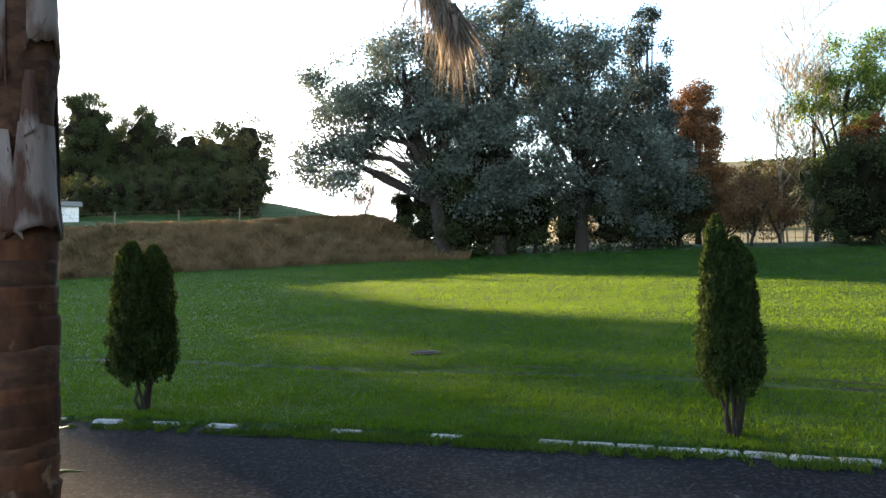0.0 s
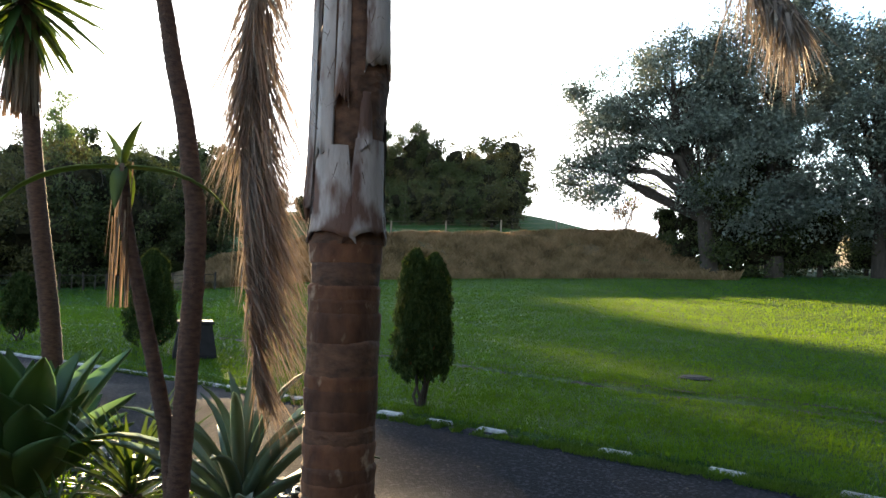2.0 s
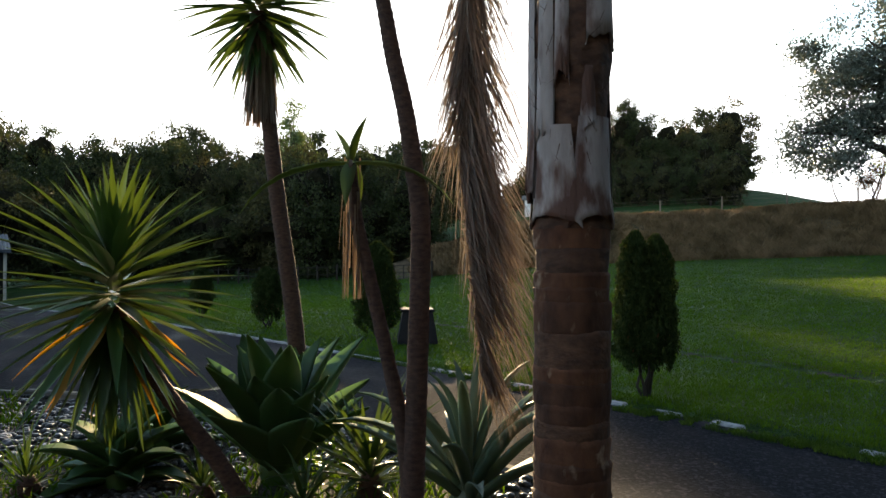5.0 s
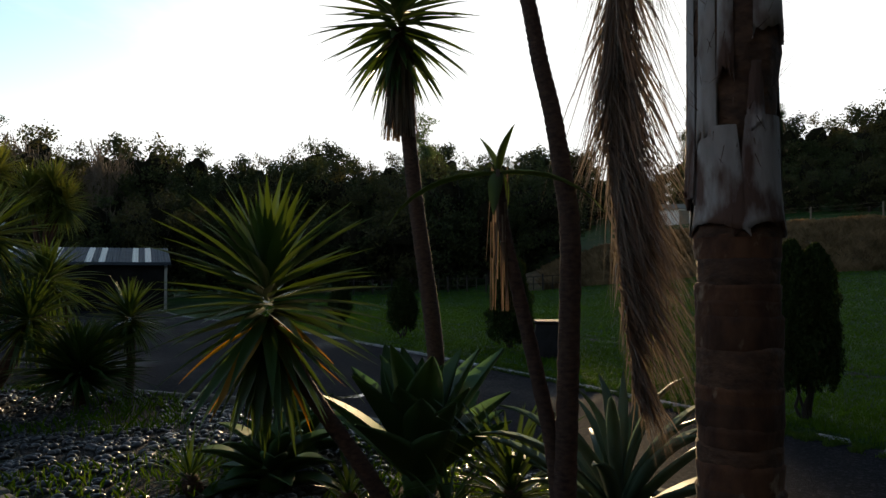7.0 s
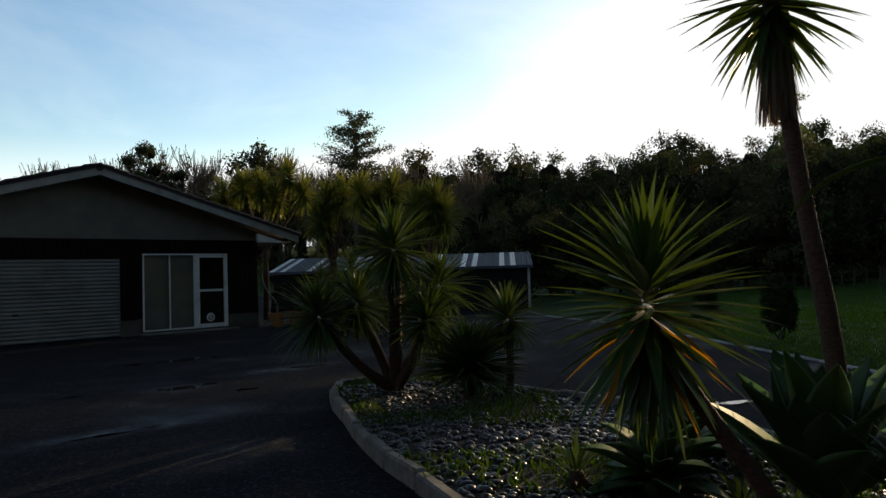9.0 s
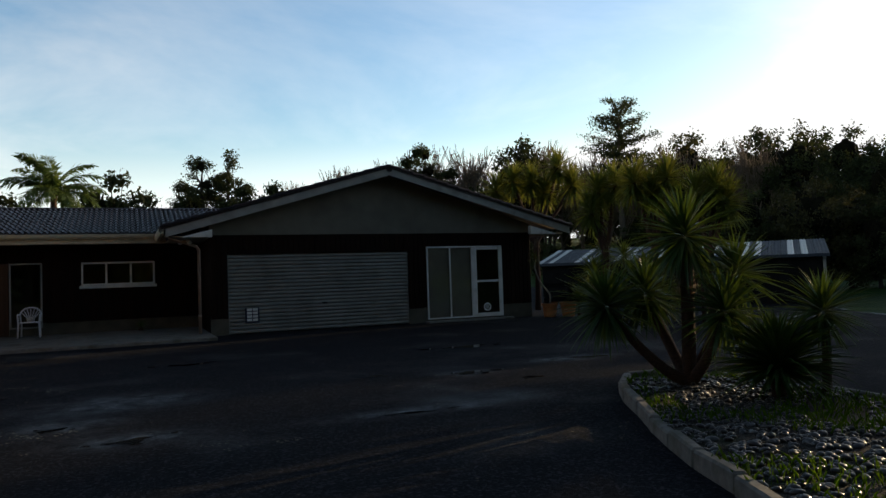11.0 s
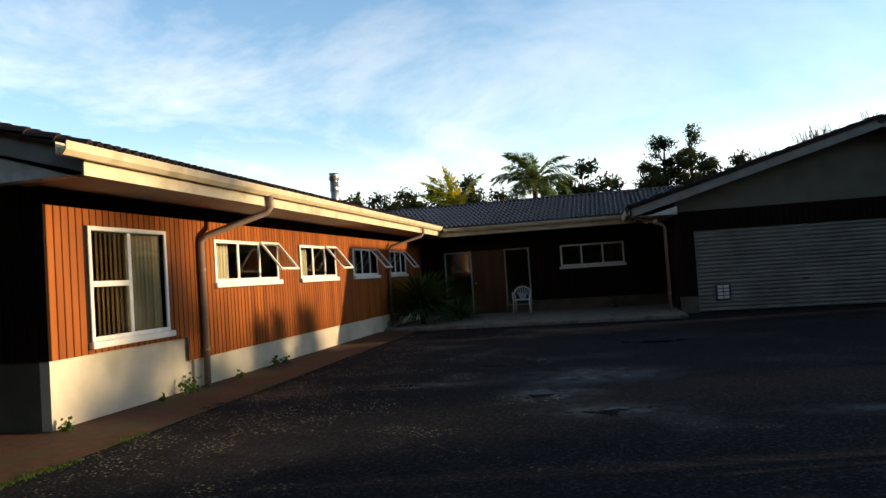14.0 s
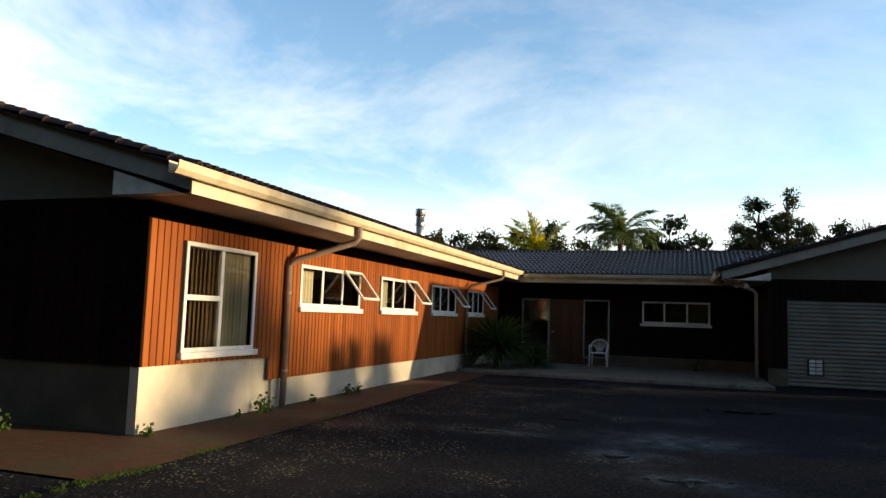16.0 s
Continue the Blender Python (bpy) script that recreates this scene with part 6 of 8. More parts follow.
# beyond the house
PINES = "pines behind the house"
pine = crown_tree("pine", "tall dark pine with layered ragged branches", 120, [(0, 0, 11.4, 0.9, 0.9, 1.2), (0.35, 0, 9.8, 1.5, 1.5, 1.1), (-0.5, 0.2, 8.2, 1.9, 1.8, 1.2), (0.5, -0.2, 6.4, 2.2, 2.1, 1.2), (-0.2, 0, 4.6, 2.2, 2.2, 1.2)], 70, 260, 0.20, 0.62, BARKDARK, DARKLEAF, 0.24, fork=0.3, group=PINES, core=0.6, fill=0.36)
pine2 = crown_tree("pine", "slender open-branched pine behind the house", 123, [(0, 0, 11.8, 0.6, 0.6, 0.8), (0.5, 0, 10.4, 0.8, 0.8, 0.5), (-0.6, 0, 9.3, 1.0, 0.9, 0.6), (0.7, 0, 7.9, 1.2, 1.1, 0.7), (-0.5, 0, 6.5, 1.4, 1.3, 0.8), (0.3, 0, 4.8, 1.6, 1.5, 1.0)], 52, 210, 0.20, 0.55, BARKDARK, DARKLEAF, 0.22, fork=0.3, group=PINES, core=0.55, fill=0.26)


def rise_to(t, b, d, el, tall, turn, copy=True):
    """Stands a tree so that its top reaches the height angle el."""
    x, y = spot(b, d)
    size = (1.46 + d * math.tan(radians(el)) - float(land(x, y))) / tall
    return again(t, x, y, turn, size) if copy else plant_at(t, x, y, turn, size)


rise_to(pine, 5.0, 75, 9.7, 12.6, 0, False)
rise_to(pine2, 6.9, 76, 9.9, 12.6, 100, False)
for b, d, el, a in ((8.0, 78, 7.6, 210), (3.9, 79, 7.8, 40), (22.3, 100, 10.5, 40), (20.9, 102, 9.6, 140), (24.0, 104, 8.6, 200)):
    rise_to(pine, b, d, el, 12.6, a)
gum = crown_tree("gum_tree", "dark open-crowned gum tree behind the house", 131, [(0, 0, 8.0, 2.2, 2.0, 1.8), (1.3, 0, 6.4, 1.6, 1.5, 1.2), (-1.2, 0.3, 6.8, 1.3, 1.2, 1.2)], 18, 170, 0.34, 0.7, BARK, DARKLEAF, 0.22, fork=0.5, group="gum trees behind the house")
rise_to(gum, -1.2, 72, 7.9, 9.8, 0, False)
for b, d, el, a in ((0.6, 76, 6.6, 90), (9.6, 74, 7.4, 80), (8.2, 72, 7.2, 180), (-7.6, 80, 6.4, 180), (-10.9, 74, 7.5, 60), (-13.2, 78, 6.8, 20), (-15.6, 78, 6.9, 140), (-18.6, 78, 6.5, 240), (-17.1, 80, 6.5, 310), (-20.4, 80, 6.3, 10)):
    rise_to(gum, b, d, el, 9.8, a)
cedar = conifer("cedar", "big spreading cedar standing above the hills", 141, 15.0, 5.6, DARKLEAF, 17000, 0.22, bare=0.42, gappy=0.5, tiers=15, droop=-0.30, taper=0.36, puff=1.0)
plant_at(cedar, *spot(37.6, 104), size=(1.46 + 104 * math.tan(radians(12.8)) - float(land(*spot(37.6, 104)))) / 15.0)
for b, d, el, k in ((29.2, 105, 10.2, 0), (42.6, 110, 9.9, 1), (50, 108, 9.6, 2)):
    wood_at(b, d, 1.46 + d * math.tan(radians(el)), FINE[k])
poplar = tree("bare_poplar", "slim leafless poplar with upright twigs", 151, 11.0, 0.13, TWIG, DEADLEAF, 140, 0.30, 0.3, spread=0.46, levels=4, kids=(5, 7), fork=0.2, upward=0.6, wander=0.12, fine=0.027, group="bare poplars on the ridge")
first_poplar = True
b = 12.5
while b < 48:
    x, y = spot(b + wrng.uniform(-0.4, 0.4), wrng.uniform(108, 124))
    el = float(np.interp(b, [12, 15, 21, 33, 48], [7.8, 9.0, 10.0, 10.3, 9.2])) - wrng.uniform(0, 0.8)
    size = max(0.5, (1.46 + 114 * math.tan(radians(el)) - float(land(x, y))) / 11.0)
    if first_poplar:
        plant_at(poplar, x, y, 0, size)
        first_poplar = False
    else:
        again(poplar, x, y, wrng.uniform(0, 360), size)
    b += 0.75


def feather_palm(name, label, seed, leafmat, fronds, height, reach, low=0.1, high=1.4, curve=0.22):
    """A palm with feathered fronds on a short trunk."""
    t = thing(name, label, "palm tree")
    rng = random.Random(seed)
    part("trunk", Shape().tube([(0, 0, -0.2), (0.05, 0, height * 0.5), (0, 0, height)], [0.2, 0.15, 0.13], 10, False), YUCCABARK, t, smooth=True)
    for i in range(fronds):
        a = rng.uniform(0, 2 * math.pi)
        rise = rng.uniform(low, high)
        path = []
        p, el = Vector((0, 0, height)), rise
        for k in range(9):
            path.append(p.copy())
            p = p + Vector((math.cos(a) * math.cos(el), math.sin(a) * math.cos(el), math.sin(el))) * reach / 8
            el -= curve * (0.7 + 0.09 * k)
        s = Shape().tube(path, [0.03 * (1 - k / 9) + 0.006 for k in range(9)], 4, False)
        quads = []
        for k in range(8):
            for f in (0.0, 0.125, 0.25, 0.375, 0.5, 0.625, 0.75, 0.875):
                b0 = path[k].lerp(path[k + 1], f)
                d = (path[k + 1] - path[k]).normalized()
                w = d.cross(Vector((0, 0, 1)))
                w = w.normalized() if w.length > 1e-4 else Vector((1, 0, 0))
                ln = reach * 0.25 * math.sin(math.pi * min(0.98, 0.12 + (k + f) / 9.0))
                for sg in (-1, 1):
                    tip = b0 + (w * sg * rng.uniform(0.35, 0.8) + d * 0.6 + Vector((0, 0, rng.uniform(-0.75, 0.2)))) * ln
                    m = b0.lerp(tip, 0.5)
                    wd = d * 0.042
                    quads.append([tuple(b0), tuple(m + wd), tuple(tip), tuple(m - wd)])
        s.quads(quads)
        part("frond", s, leafmat, t)
    return t


fp = feather_palm("feather_palm", "grey-green feather palm rising behind the roof", 161, PALMLEAF, 26, 5.7, 2.5, -0.1, 1.5, 0.21)
plant_at(fp, *spot(-5.0, 36))
fp2 = feather_palm("feather_palm", "feather palm behind the roof, sunlit yellow put into its leaves", 163, PALMSUNLIT, 7, 4.6, 2.5, 0.7, 1.45, 0.12)
plant_at(fp2, *spot(-11.0, 35))

# ---- sword-leaved plants ----
def leaf_shape(length, width, bend, fold=0.25, thick=0.004, fat=0.3, segs=7, curl=0.0):
    """A leaf that starts at the origin and runs along +x, bending down by `bend` radians on its way; closed, with thickness."""
    s = Shape()
    pts, p, el = [], Vector((0, 0, 0)), 0.0
    for k in range(segs + 1):
        f = k / segs
        w = width * max(0.04, ((0.55 + 0.45 * min(1, f / 0.35)) if f < 0.35 else (1 - ((f - 0.35) / 0.65) ** (1.0 + fat * 3))))
        up = Vector((-math.sin(el), 0, math.cos(el)))
        side = Vector((0, 1, 0))
        t = thick * (1 - 0.8 * f)
        lift = w * fold
        pts += [p - side * w / 2 + up * lift, p + up * 0, p + side * w / 2 + up * lift, p + side * w * 0.42 + up * (lift * 0.75 - t), p - up * t * 1.6, p - side * w * 0.42 + up * (lift * 0.75 - t)]
        el -= bend / segs * (0.5 + f) + curl * (f ** 3)
        p = p + Vector((math.cos(el), 0, math.sin(el))) * length / segs
    f = []
    for k in range(segs):
        a, b = 6 * k, 6 * k + 6
        for i in range(6):
            j = (i + 1) % 6
            f.append((a + i, b + i, b + j, a + j))
    f.append(tuple(range(6 * segs, 6 * segs + 6)))
    return s.add([tuple(q) for q in pts], [tuple(reversed(q)) for q in f])


def blade_shape(length, width, bend, fold=0.25, segs=6):
    """A thin sword leaf: a keeled sheet along +x that bends down on its way."""
    pts, p, el = [], Vector((0, 0, 0)), 0.0
    for k in range(segs + 1):
        f = k / segs
        w = width * max(0.03, 0.55 + 0.45 * f / 0.35 if f < 0.35 else 1 - ((f - 0.35) / 0.65) ** 1.15)
        up = Vector((-math.sin(el), 0, math.cos(el)))
        side = Vector((0, w / 2, 0))
        pts += [p - side + up * w * fold, p.copy(), p + side + up * w * fold]
        el -= bend / segs * (0.5 + f)
        p = p + Vector((math.cos(el), 0, math.sin(el))) * length / segs
    f = []
    for k in range(segs):
        a = 3 * k
        f += [(a, a + 3, a + 4, a + 1), (a + 1, a + 4, a + 5, a + 2)]
    return Shape().add([tuple(q) for q in pts], f)


def head_of_leaves(parent, centre, count, length, width, seed, bend=0.5, low=-55, high=85, single=True, mat=None, yellow=0, name="leaf", fold=0.25, jitter=6, fat=0.0, thick=0.003, ring=0.03, tall=0.10):
    """A rosette: leaves set round a point from upright to hanging."""
    mat = mat or YUCCALEAF
    rng = random.Random(seed)
    kinds = [blade_shape(length * q, width, bend * k, fold) for q, k in ((1.0, 1.0), (0.92, 0.6), (1.05, 1.4))]
    meshes = [k.mesh(name, mat, True) for k in kinds] if single else None
    gold = [k.mesh(name, YELLOWLEAF, True) for k in kinds] if single and yellow else None
    joined = Shape()
    for i in range(count):
        f = i / max(1, count - 1)
        el = high - (high - low) * (f ** 0.85) + rng.uniform(-jitter, jitter)
        az = i * 137.5 + rng.uniform(-9, 9)
        k = rng.randrange(3)
        size = rng.uniform(0.85, 1.08) * (0.75 + 0.25 * min(1, f * 4)) * (1 - 0.9 * max(0.0, f - 0.72))
        m = Matrix.Translation(Vector(centre) + Vector((0, 0, tall * (0.5 - f)))) @ pose(0, 0, 0, rng.uniform(-8, 8), 0, az) @ pose(0, 0, 0, 0, -el, 0) @ Matrix.Translation((ring, 0, 0)) @ Matrix.Diagonal((size, size, size, 1))
        if single:
            use = gold if yellow and 0.58 < f < 0.92 and i % yellow == 0 else meshes
            piece(name, use[k], parent, m)
        else:
            v = np.concatenate(kinds[k].v)
            joined.add(v @ np.array(m.to_3x3()).T + np.array(m.translation), kinds[k].f)
    if not single:
        part("crown", joined, mat, parent, smooth=True)


def stem(parent, path, r0, r1, mat=None, sides=12, rings=True, seed=1, name="stem"):
    """A stem with leaf-scar rings."""
    rng = random.Random(seed)
    path = [Vector(p) for p in path]
    fine, rad = [], []
    n = len(path) - 1
    total = sum((path[i + 1] - path[i]).length for i in range(n))
    steps = max(8, int(total / 0.028)) if rings else 12
    for k in range(steps + 1):
        q = k / steps * n
        i = min(int(q), n - 1)
        t = q - i
        p0, p1, p2, p3 = path[max(i - 1, 0)], path[i], path[i + 1], path[min(i + 2, n)]
        fine.append(0.5 * (2 * p1 + (p2 - p0) * t + (2 * p0 - 5 * p1 + 4 * p2 - p3) * t * t + (3 * p1 - p0 - 3 * p2 + p3) * t ** 3))
        r = r0 + (r1 - r0) * k / steps
        rad.append(r * (1 + (0.05 if k % 2 else -0.03) * rng.uniform(0.4, 1.3)))
    return part(name, Shape().tube(fine, rad, sides, True), mat or YUCCABARK, parent, smooth=True)


def ground_in_bed(x, y):
    return bed_height(x, y) - 0.02 if in_bed(x, y) else float(paving(x, y))


def yucca(label, x, y, head, count, length, width, seed, stem_path=None, r=(0.05, 0.045), single=False, bend=0.35, low=-55, high=85, yellow=0, fold=0.25, extra=(), name="yucca", group="", tall=0.10):
    """head: the rosette's centre relative to the foot."""
    t = thing(name, label, "yucca", group, at=(x, y, ground_in_bed(x, y)))
    if stem_path:
        stem(t, stem_path, *r, seed=seed)
    else:
        part("root_crown", Shape().tube([(head[0], head[1], -0.05), (head[0], head[1], head[2] * 0.6), (head[0], head[1], head[2] + 0.05)], [0.07, 0.085, 0.04], 9), YUCCABARK, t, smooth=True)
    head_of_leaves(t, head, count, length, width, seed, bend, low, high, single, yellow=yellow, fold=fold, tall=tall)
    for i, (h, c, ln, path) in enumerate(extra):
        if path:
            stem(t, path, r[0] * 0.8, r[1] * 0.8, seed=seed + i)
        head_of_leaves(t, h, c, ln, width, seed + 7 + i, bend, low, high, False, fold=fold)
    return t


# the leaning yucca: foot, stem and head
fx, fy = spot(69.2, 3.95, 0.35, 0.47)
hx, hy = spot(58.4, 4.05, 0.35, 0.47)
yucca("leaning yucca with stiff green leaves, the lowest turning yellow", fx, fy, (hx - fx, hy - fy, 1.20), 165, 0.66, 0.078, 5,
               [(0, 0, -0.05), ((hx - fx) * 0.30, (hy - fy) * 0.30, 0.33), ((hx - fx) * 0.68, (hy - fy) * 0.68, 0.74), (hx - fx, hy - fy, 1.16)], (0.050, 0.040), True, 0.20, -80, 86, 6, tall=0.42)

# trunk A: tall single yucca
ax, ay = spot(71.3, 5.7, 0.26, 0.36)
bx, by = spot(67.7, 5.7, 0.26, 0.36)
tall_y = yucca("tall yucca with a shaggy skirt of dead leaves under its head", ax, ay, (bx - ax, by - ay, 3.34), 150, 0.66, 0.074, 8,
               [(0, 0, -0.05), ((bx - ax) * 0.2, (by - ay) * 0.2, 0.9), ((bx - ax) * 0.62, (by - ay) * 0.62, 2.0), (bx - ax, by - ay, 3.28)], (0.072, 0.055), True, 0.16, -66, 86, tall=0.46)


def skirt(parent, centre, top, bottom, r, count, seed, wide=1.0):
    """Dead leaves hanging down a stem."""
    rng = random.Random(seed)
    q = []
    for _ in range(count):
        a = rng.uniform(0, 2 * math.pi)
        z1 = rng.uniform(bottom + (top - bottom) * 0.35, top)
        z0 = max(bottom, z1 - rng.uniform(0.25, 0.55))
        ra, rb = r * rng.uniform(0.9, 1.2), r * rng.uniform(1.0, 1.9)
        w = rng.uniform(0.008, 0.02) * wide
        c, s_ = math.cos(a), math.sin(a)
        p = Vector(centre)
        q.append([(p.x + c * ra - s_ * w, p.y + s_ * ra + c * w, z1), (p.x + c * ra + s_ * w, p.y + s_ * ra - c * w, z1), (p.x + c * rb + s_ * w * 0.3, p.y + s_ * rb - c * w * 0.3, z0), (p.x + c * rb - s_ * w * 0.3, p.y + s_ * rb + c * w * 0.3, z0)])
    tagged(part("dead_skirt", Shape().quads(q), DEADLEAF, parent, "hanging dry brown leaves"), kind="stuff")


skirt(tall_y, ((bx - ax) * 0.95, (by - ay) * 0.95, 0), 3.20, 2.42, 0.085, 280, 3)

# trunks B and C: one foot, two stems
OB = (0.255, 0.36)
tx, ty = spot(79.6, 2.95, *OB)


def twin_at(bearing, z):
    x, y = spot(bearing, 2.95, *OB)
    return x - tx, y - ty, z - 0.05


twin = thing("twin_yucca", "two-stemmed yucca with one thick trunk and one thin leaning stem", "yucca", at=(tx, ty, 0.05))
stem(twin, [(0, 0, -0.05), (-0.02, -0.01, 0.5), (-0.02, -0.025, 1.0), (-0.02, -0.035, 1.55), (-0.02, -0.005, 1.80), (-0.025, 0.03, 2.02), (-0.03, 0.08, 2.24), (-0.03, 0.12, 2.45), (-0.04, 0.2, 2.8), (-0.05, 0.26, 3.15)], 0.047, 0.026, seed=4)
stem(twin, [twin_at(79.5, 0.45), twin_at(78.8, 0.80), twin_at(76.5, 1.34), twin_at(75.3, 1.62), twin_at(74.8, 1.85)], 0.035, 0.021, seed=6)
head_of_leaves(twin, (-0.05, 0.27, 3.2), 40, 0.45, 0.045, 12, 0.5, -60, 85, False)
for a, el, ln in ((168, 2, 0.52), (345, 4, 0.46), (80, -20, 0.26), (262, -25, 0.24), (150, 66, 0.17), (330, 74, 0.20)):
    ob = part("leaf", leaf_shape(ln, 0.060, 1.0 if el < 10 else 0.2, 0.2), PALELEAF, twin, smooth=True)
    ob.matrix_basis = Matrix.Translation(twin_at(74.8, 1.85)) @ pose(0, 0, 0, 0, 0, a - 75) @ pose(0, 0, 0, 0, -el, 0)
skirt(twin, twin_at(74.9, 0.05), 1.84, 1.26, 0.032, 24, 9, 0.45)

# agaves
def agave(label, x, y, count, length, width, seed, low, high, bend, curl=0.0, mat=None):
    t = thing("agave", label, "agave", at=(x, y, ground_in_bed(x, y)))
    rng = random.Random(seed)
    kinds = [leaf_shape(length * q, width, bend * k, 0.28, 0.022, 0.45, 9, curl).mesh("leaf", mat or AGAVELEAF, True) for q, k in ((1, 1), (0.9, 0.7), (1.05, 1.2))]
    part("core", Shape().tube([(0, 0, -0.05), (0, 0, 0.10), (0, 0, 0.26)], [0.09, 0.12, 0.05], 10), mat or AGAVELEAF, t, smooth=True)
    for i in range(count):
        f = i / (count - 1)
        el = high - (high - low) * f ** 0.8 + rng.uniform(-5, 5)
        sz = rng.uniform(0.86, 1.06) * (0.72 + 0.28 * min(1, f * 2.5))
        m = Matrix.Translation((0, 0, 0.20 - 0.14 * f)) @ pose(0, 0, 0, rng.uniform(-6, 6), 0, i * 137.5 + rng.uniform(-8, 8)) @ pose(0, 0, 0, 0, -el, 0) @ Matrix.Translation((0.05, 0, 0)) @ Matrix.Diagonal((sz, sz, sz, 1))
        piece("leaf", kinds[rng.randrange(3)], t, m)
    return t


agave("large blue-green agave with broad pointed leaves", *spot(69.4, 4.75, 0.26, 0.36), 34, 0.84, 0.29, 3, 34, 86, 0.06)
agave("grey-green agave with long leaves curling outwards", *spot(84.2, 3.95, 0.26, 0.36), 26, 0.88, 0.085, 5, 30, 86, 0.55, 0.16, AGAVEGREY)
agave("small dark green agave under the leaning yucca", *spot(59.2, 4.9), 24, 0.44, 0.17, 7, 5, 75, 0.4, 0.05)
agave("small dark green agave among the stones", *spot(61.5, 5.6), 20, 0.40, 0.15, 9, 8, 75, 0.4, 0.05)
yucca("low tuft of stiff green yucca leaves", *spot(77.6, 4.3), (0, 0, 0.12), 54, 0.66, 0.050, 21, bend=0.4, low=8, high=80, name="yucca")
yucca("small tuft of narrow yucca leaves among the stones", *spot(53.4, 4.9), (0, 0, 0.08), 44, 0.36, 0.022, 23, bend=0.4, low=5, high=85)
yucca("small tuft of yellow-green yucca leaves", *spot(72.6, 4.0), (0, 0, 0.06), 22, 0.40, 0.034, 25, bend=0.5, low=10, high=80)
yucca("small tuft of yellow-green yucca leaves", *spot(65.0, 4.45), (0, 0, 0.06), 16, 0.36, 0.034, 26, bend=0.5, low=15, high=80)

# the clump at the bed's tip
kx, ky = spot(40.0, 9.0)
o = lambda b, d: (spot(b, d)[0] - kx, spot(b, d)[1] - ky)
clump = yucca("many-stemmed dark yucca clump at the tip of the bed", kx, ky, (*o(40.1, 9.0), 1.72), 190, 0.76, 0.052, 31,
              [(0, 0, -0.05), (0.02, 0, 0.8), (*o(40.1, 9.0), 1.65)], (0.09, 0.06), False, 0.3, -65, 86,
              extra=[((*o(34.2, 8.9), 0.92), 150, 0.66, [(0, 0, 0.0), (*o(37.5, 8.9), 0.3), (*o(34.2, 8.9), 0.86)]),
                     ((*o(42.6, 8.7), 0.85), 140, 0.64, [(0, 0, 0.0), (*o(41.5, 8.8), 0.4), (*o(42.6, 8.7), 0.80)]),
                     ((*o(37.2, 9.3), 1.05), 140, 0.64, [(0, 0, 0.0), (*o(38.6, 9.2), 0.5), (*o(37.2, 9.3), 1.0)]),
                     ((*o(43.6, 9.3), 1.25), 140, 0.62, [(0, 0, 0.0), (*o(42.0, 9.2), 0.6), (*o(43.6, 9.3), 1.2)])])
skirt(clump, (*o(40.1, 9.0), 0), 1.62, 1.05, 0.07, 120, 14)
yucca("dense dark low mound of yucca leaves", *spot(45.8, 8.3), (0, 0, 0.32), 380, 0.74, 0.056, 41, bend=0.5, low=-12, high=85, name="yucca")
yucca("small yucca with a round head on a short stem", *spot(48.9, 8.7), (0, 0, 0.86), 170, 0.52, 0.042, 43, [(0, 0, -0.05), (0.03, 0, 0.5), (0, 0, 0.82)], (0.05, 0.04), False, 0.25, -60, 86)


def cabbage_tree(label, x, y, height, heads, seed):
    t = thing("cabbage_tree", label, "cabbage tree", "cabbage trees by the garage", at=(x, y, float(land(x, y)) - 0.05))
    rng = random.Random(seed)
    s, crown = Shape(), Shape()
    kinds = [blade_shape(0.80 * q, 0.055, 0.32 * k, 0.15, 4) for q, k in ((1, 1), (0.9, 0.5), (1.1, 1.5))]
    fork = height * 0.55
    s.tube([(0, 0, -0.1), (0.05, 0.03, fork * 0.5), (0, 0, fork)], [0.13, 0.10, 0.09], 9, False)
    for dx, dy, dz in heads:
        s.tube([(0, 0, fork - 0.1), (dx * 0.5, dy * 0.5, (fork + height + dz) / 2 - 0.1), (dx, dy, height + dz)], [0.08, 0.065, 0.05], 8, False)
        for i in range(240):
            el = 86 - 146 * (i / 239) ** 0.85 + rng.uniform(-8, 8)
            m = Matrix.Translation((dx, dy, height + dz + 0.1 - 0.25 * i / 239)) @ pose(0, 0, 0, rng.uniform(-20, 20), 0, i * 137.5) @ pose(0, 0, 0, 0, -el, 0)
            k = rng.randrange(3)
            crown.add(np.concatenate(kinds[k].v) @ np.array(m.to_3x3()).T + np.array(m.translation), kinds[k].f)
    part("trunk", s, YUCCABARK, t, smooth=True)
    part("crown", crown, CABLEAF, t, smooth=True)
    skirt(t, (0, 0, 0), fork + 0.3, fork - 0.4, 0.11, 24, seed)


def cabbage_at(b, d, heads, seed):
    """heads: (bearing, height angle) of each head of leaves."""
    x, y = spot(b, d)
    base = float(land(x, y)) - 0.05
    rel = [(spot(q, d)[0] - x, spot(q, d)[1] - y, 1.46 + d * math.tan(radians(el)) - base) for q, el in heads]
    top = sum(q[2] for q in rel) / len(rel)
    cabbage_tree("cabbage tree with round heads of sword leaves, backlit yellow-green", x, y, top, [(q[0], q[1], q[2] - top) for q in rel], seed)


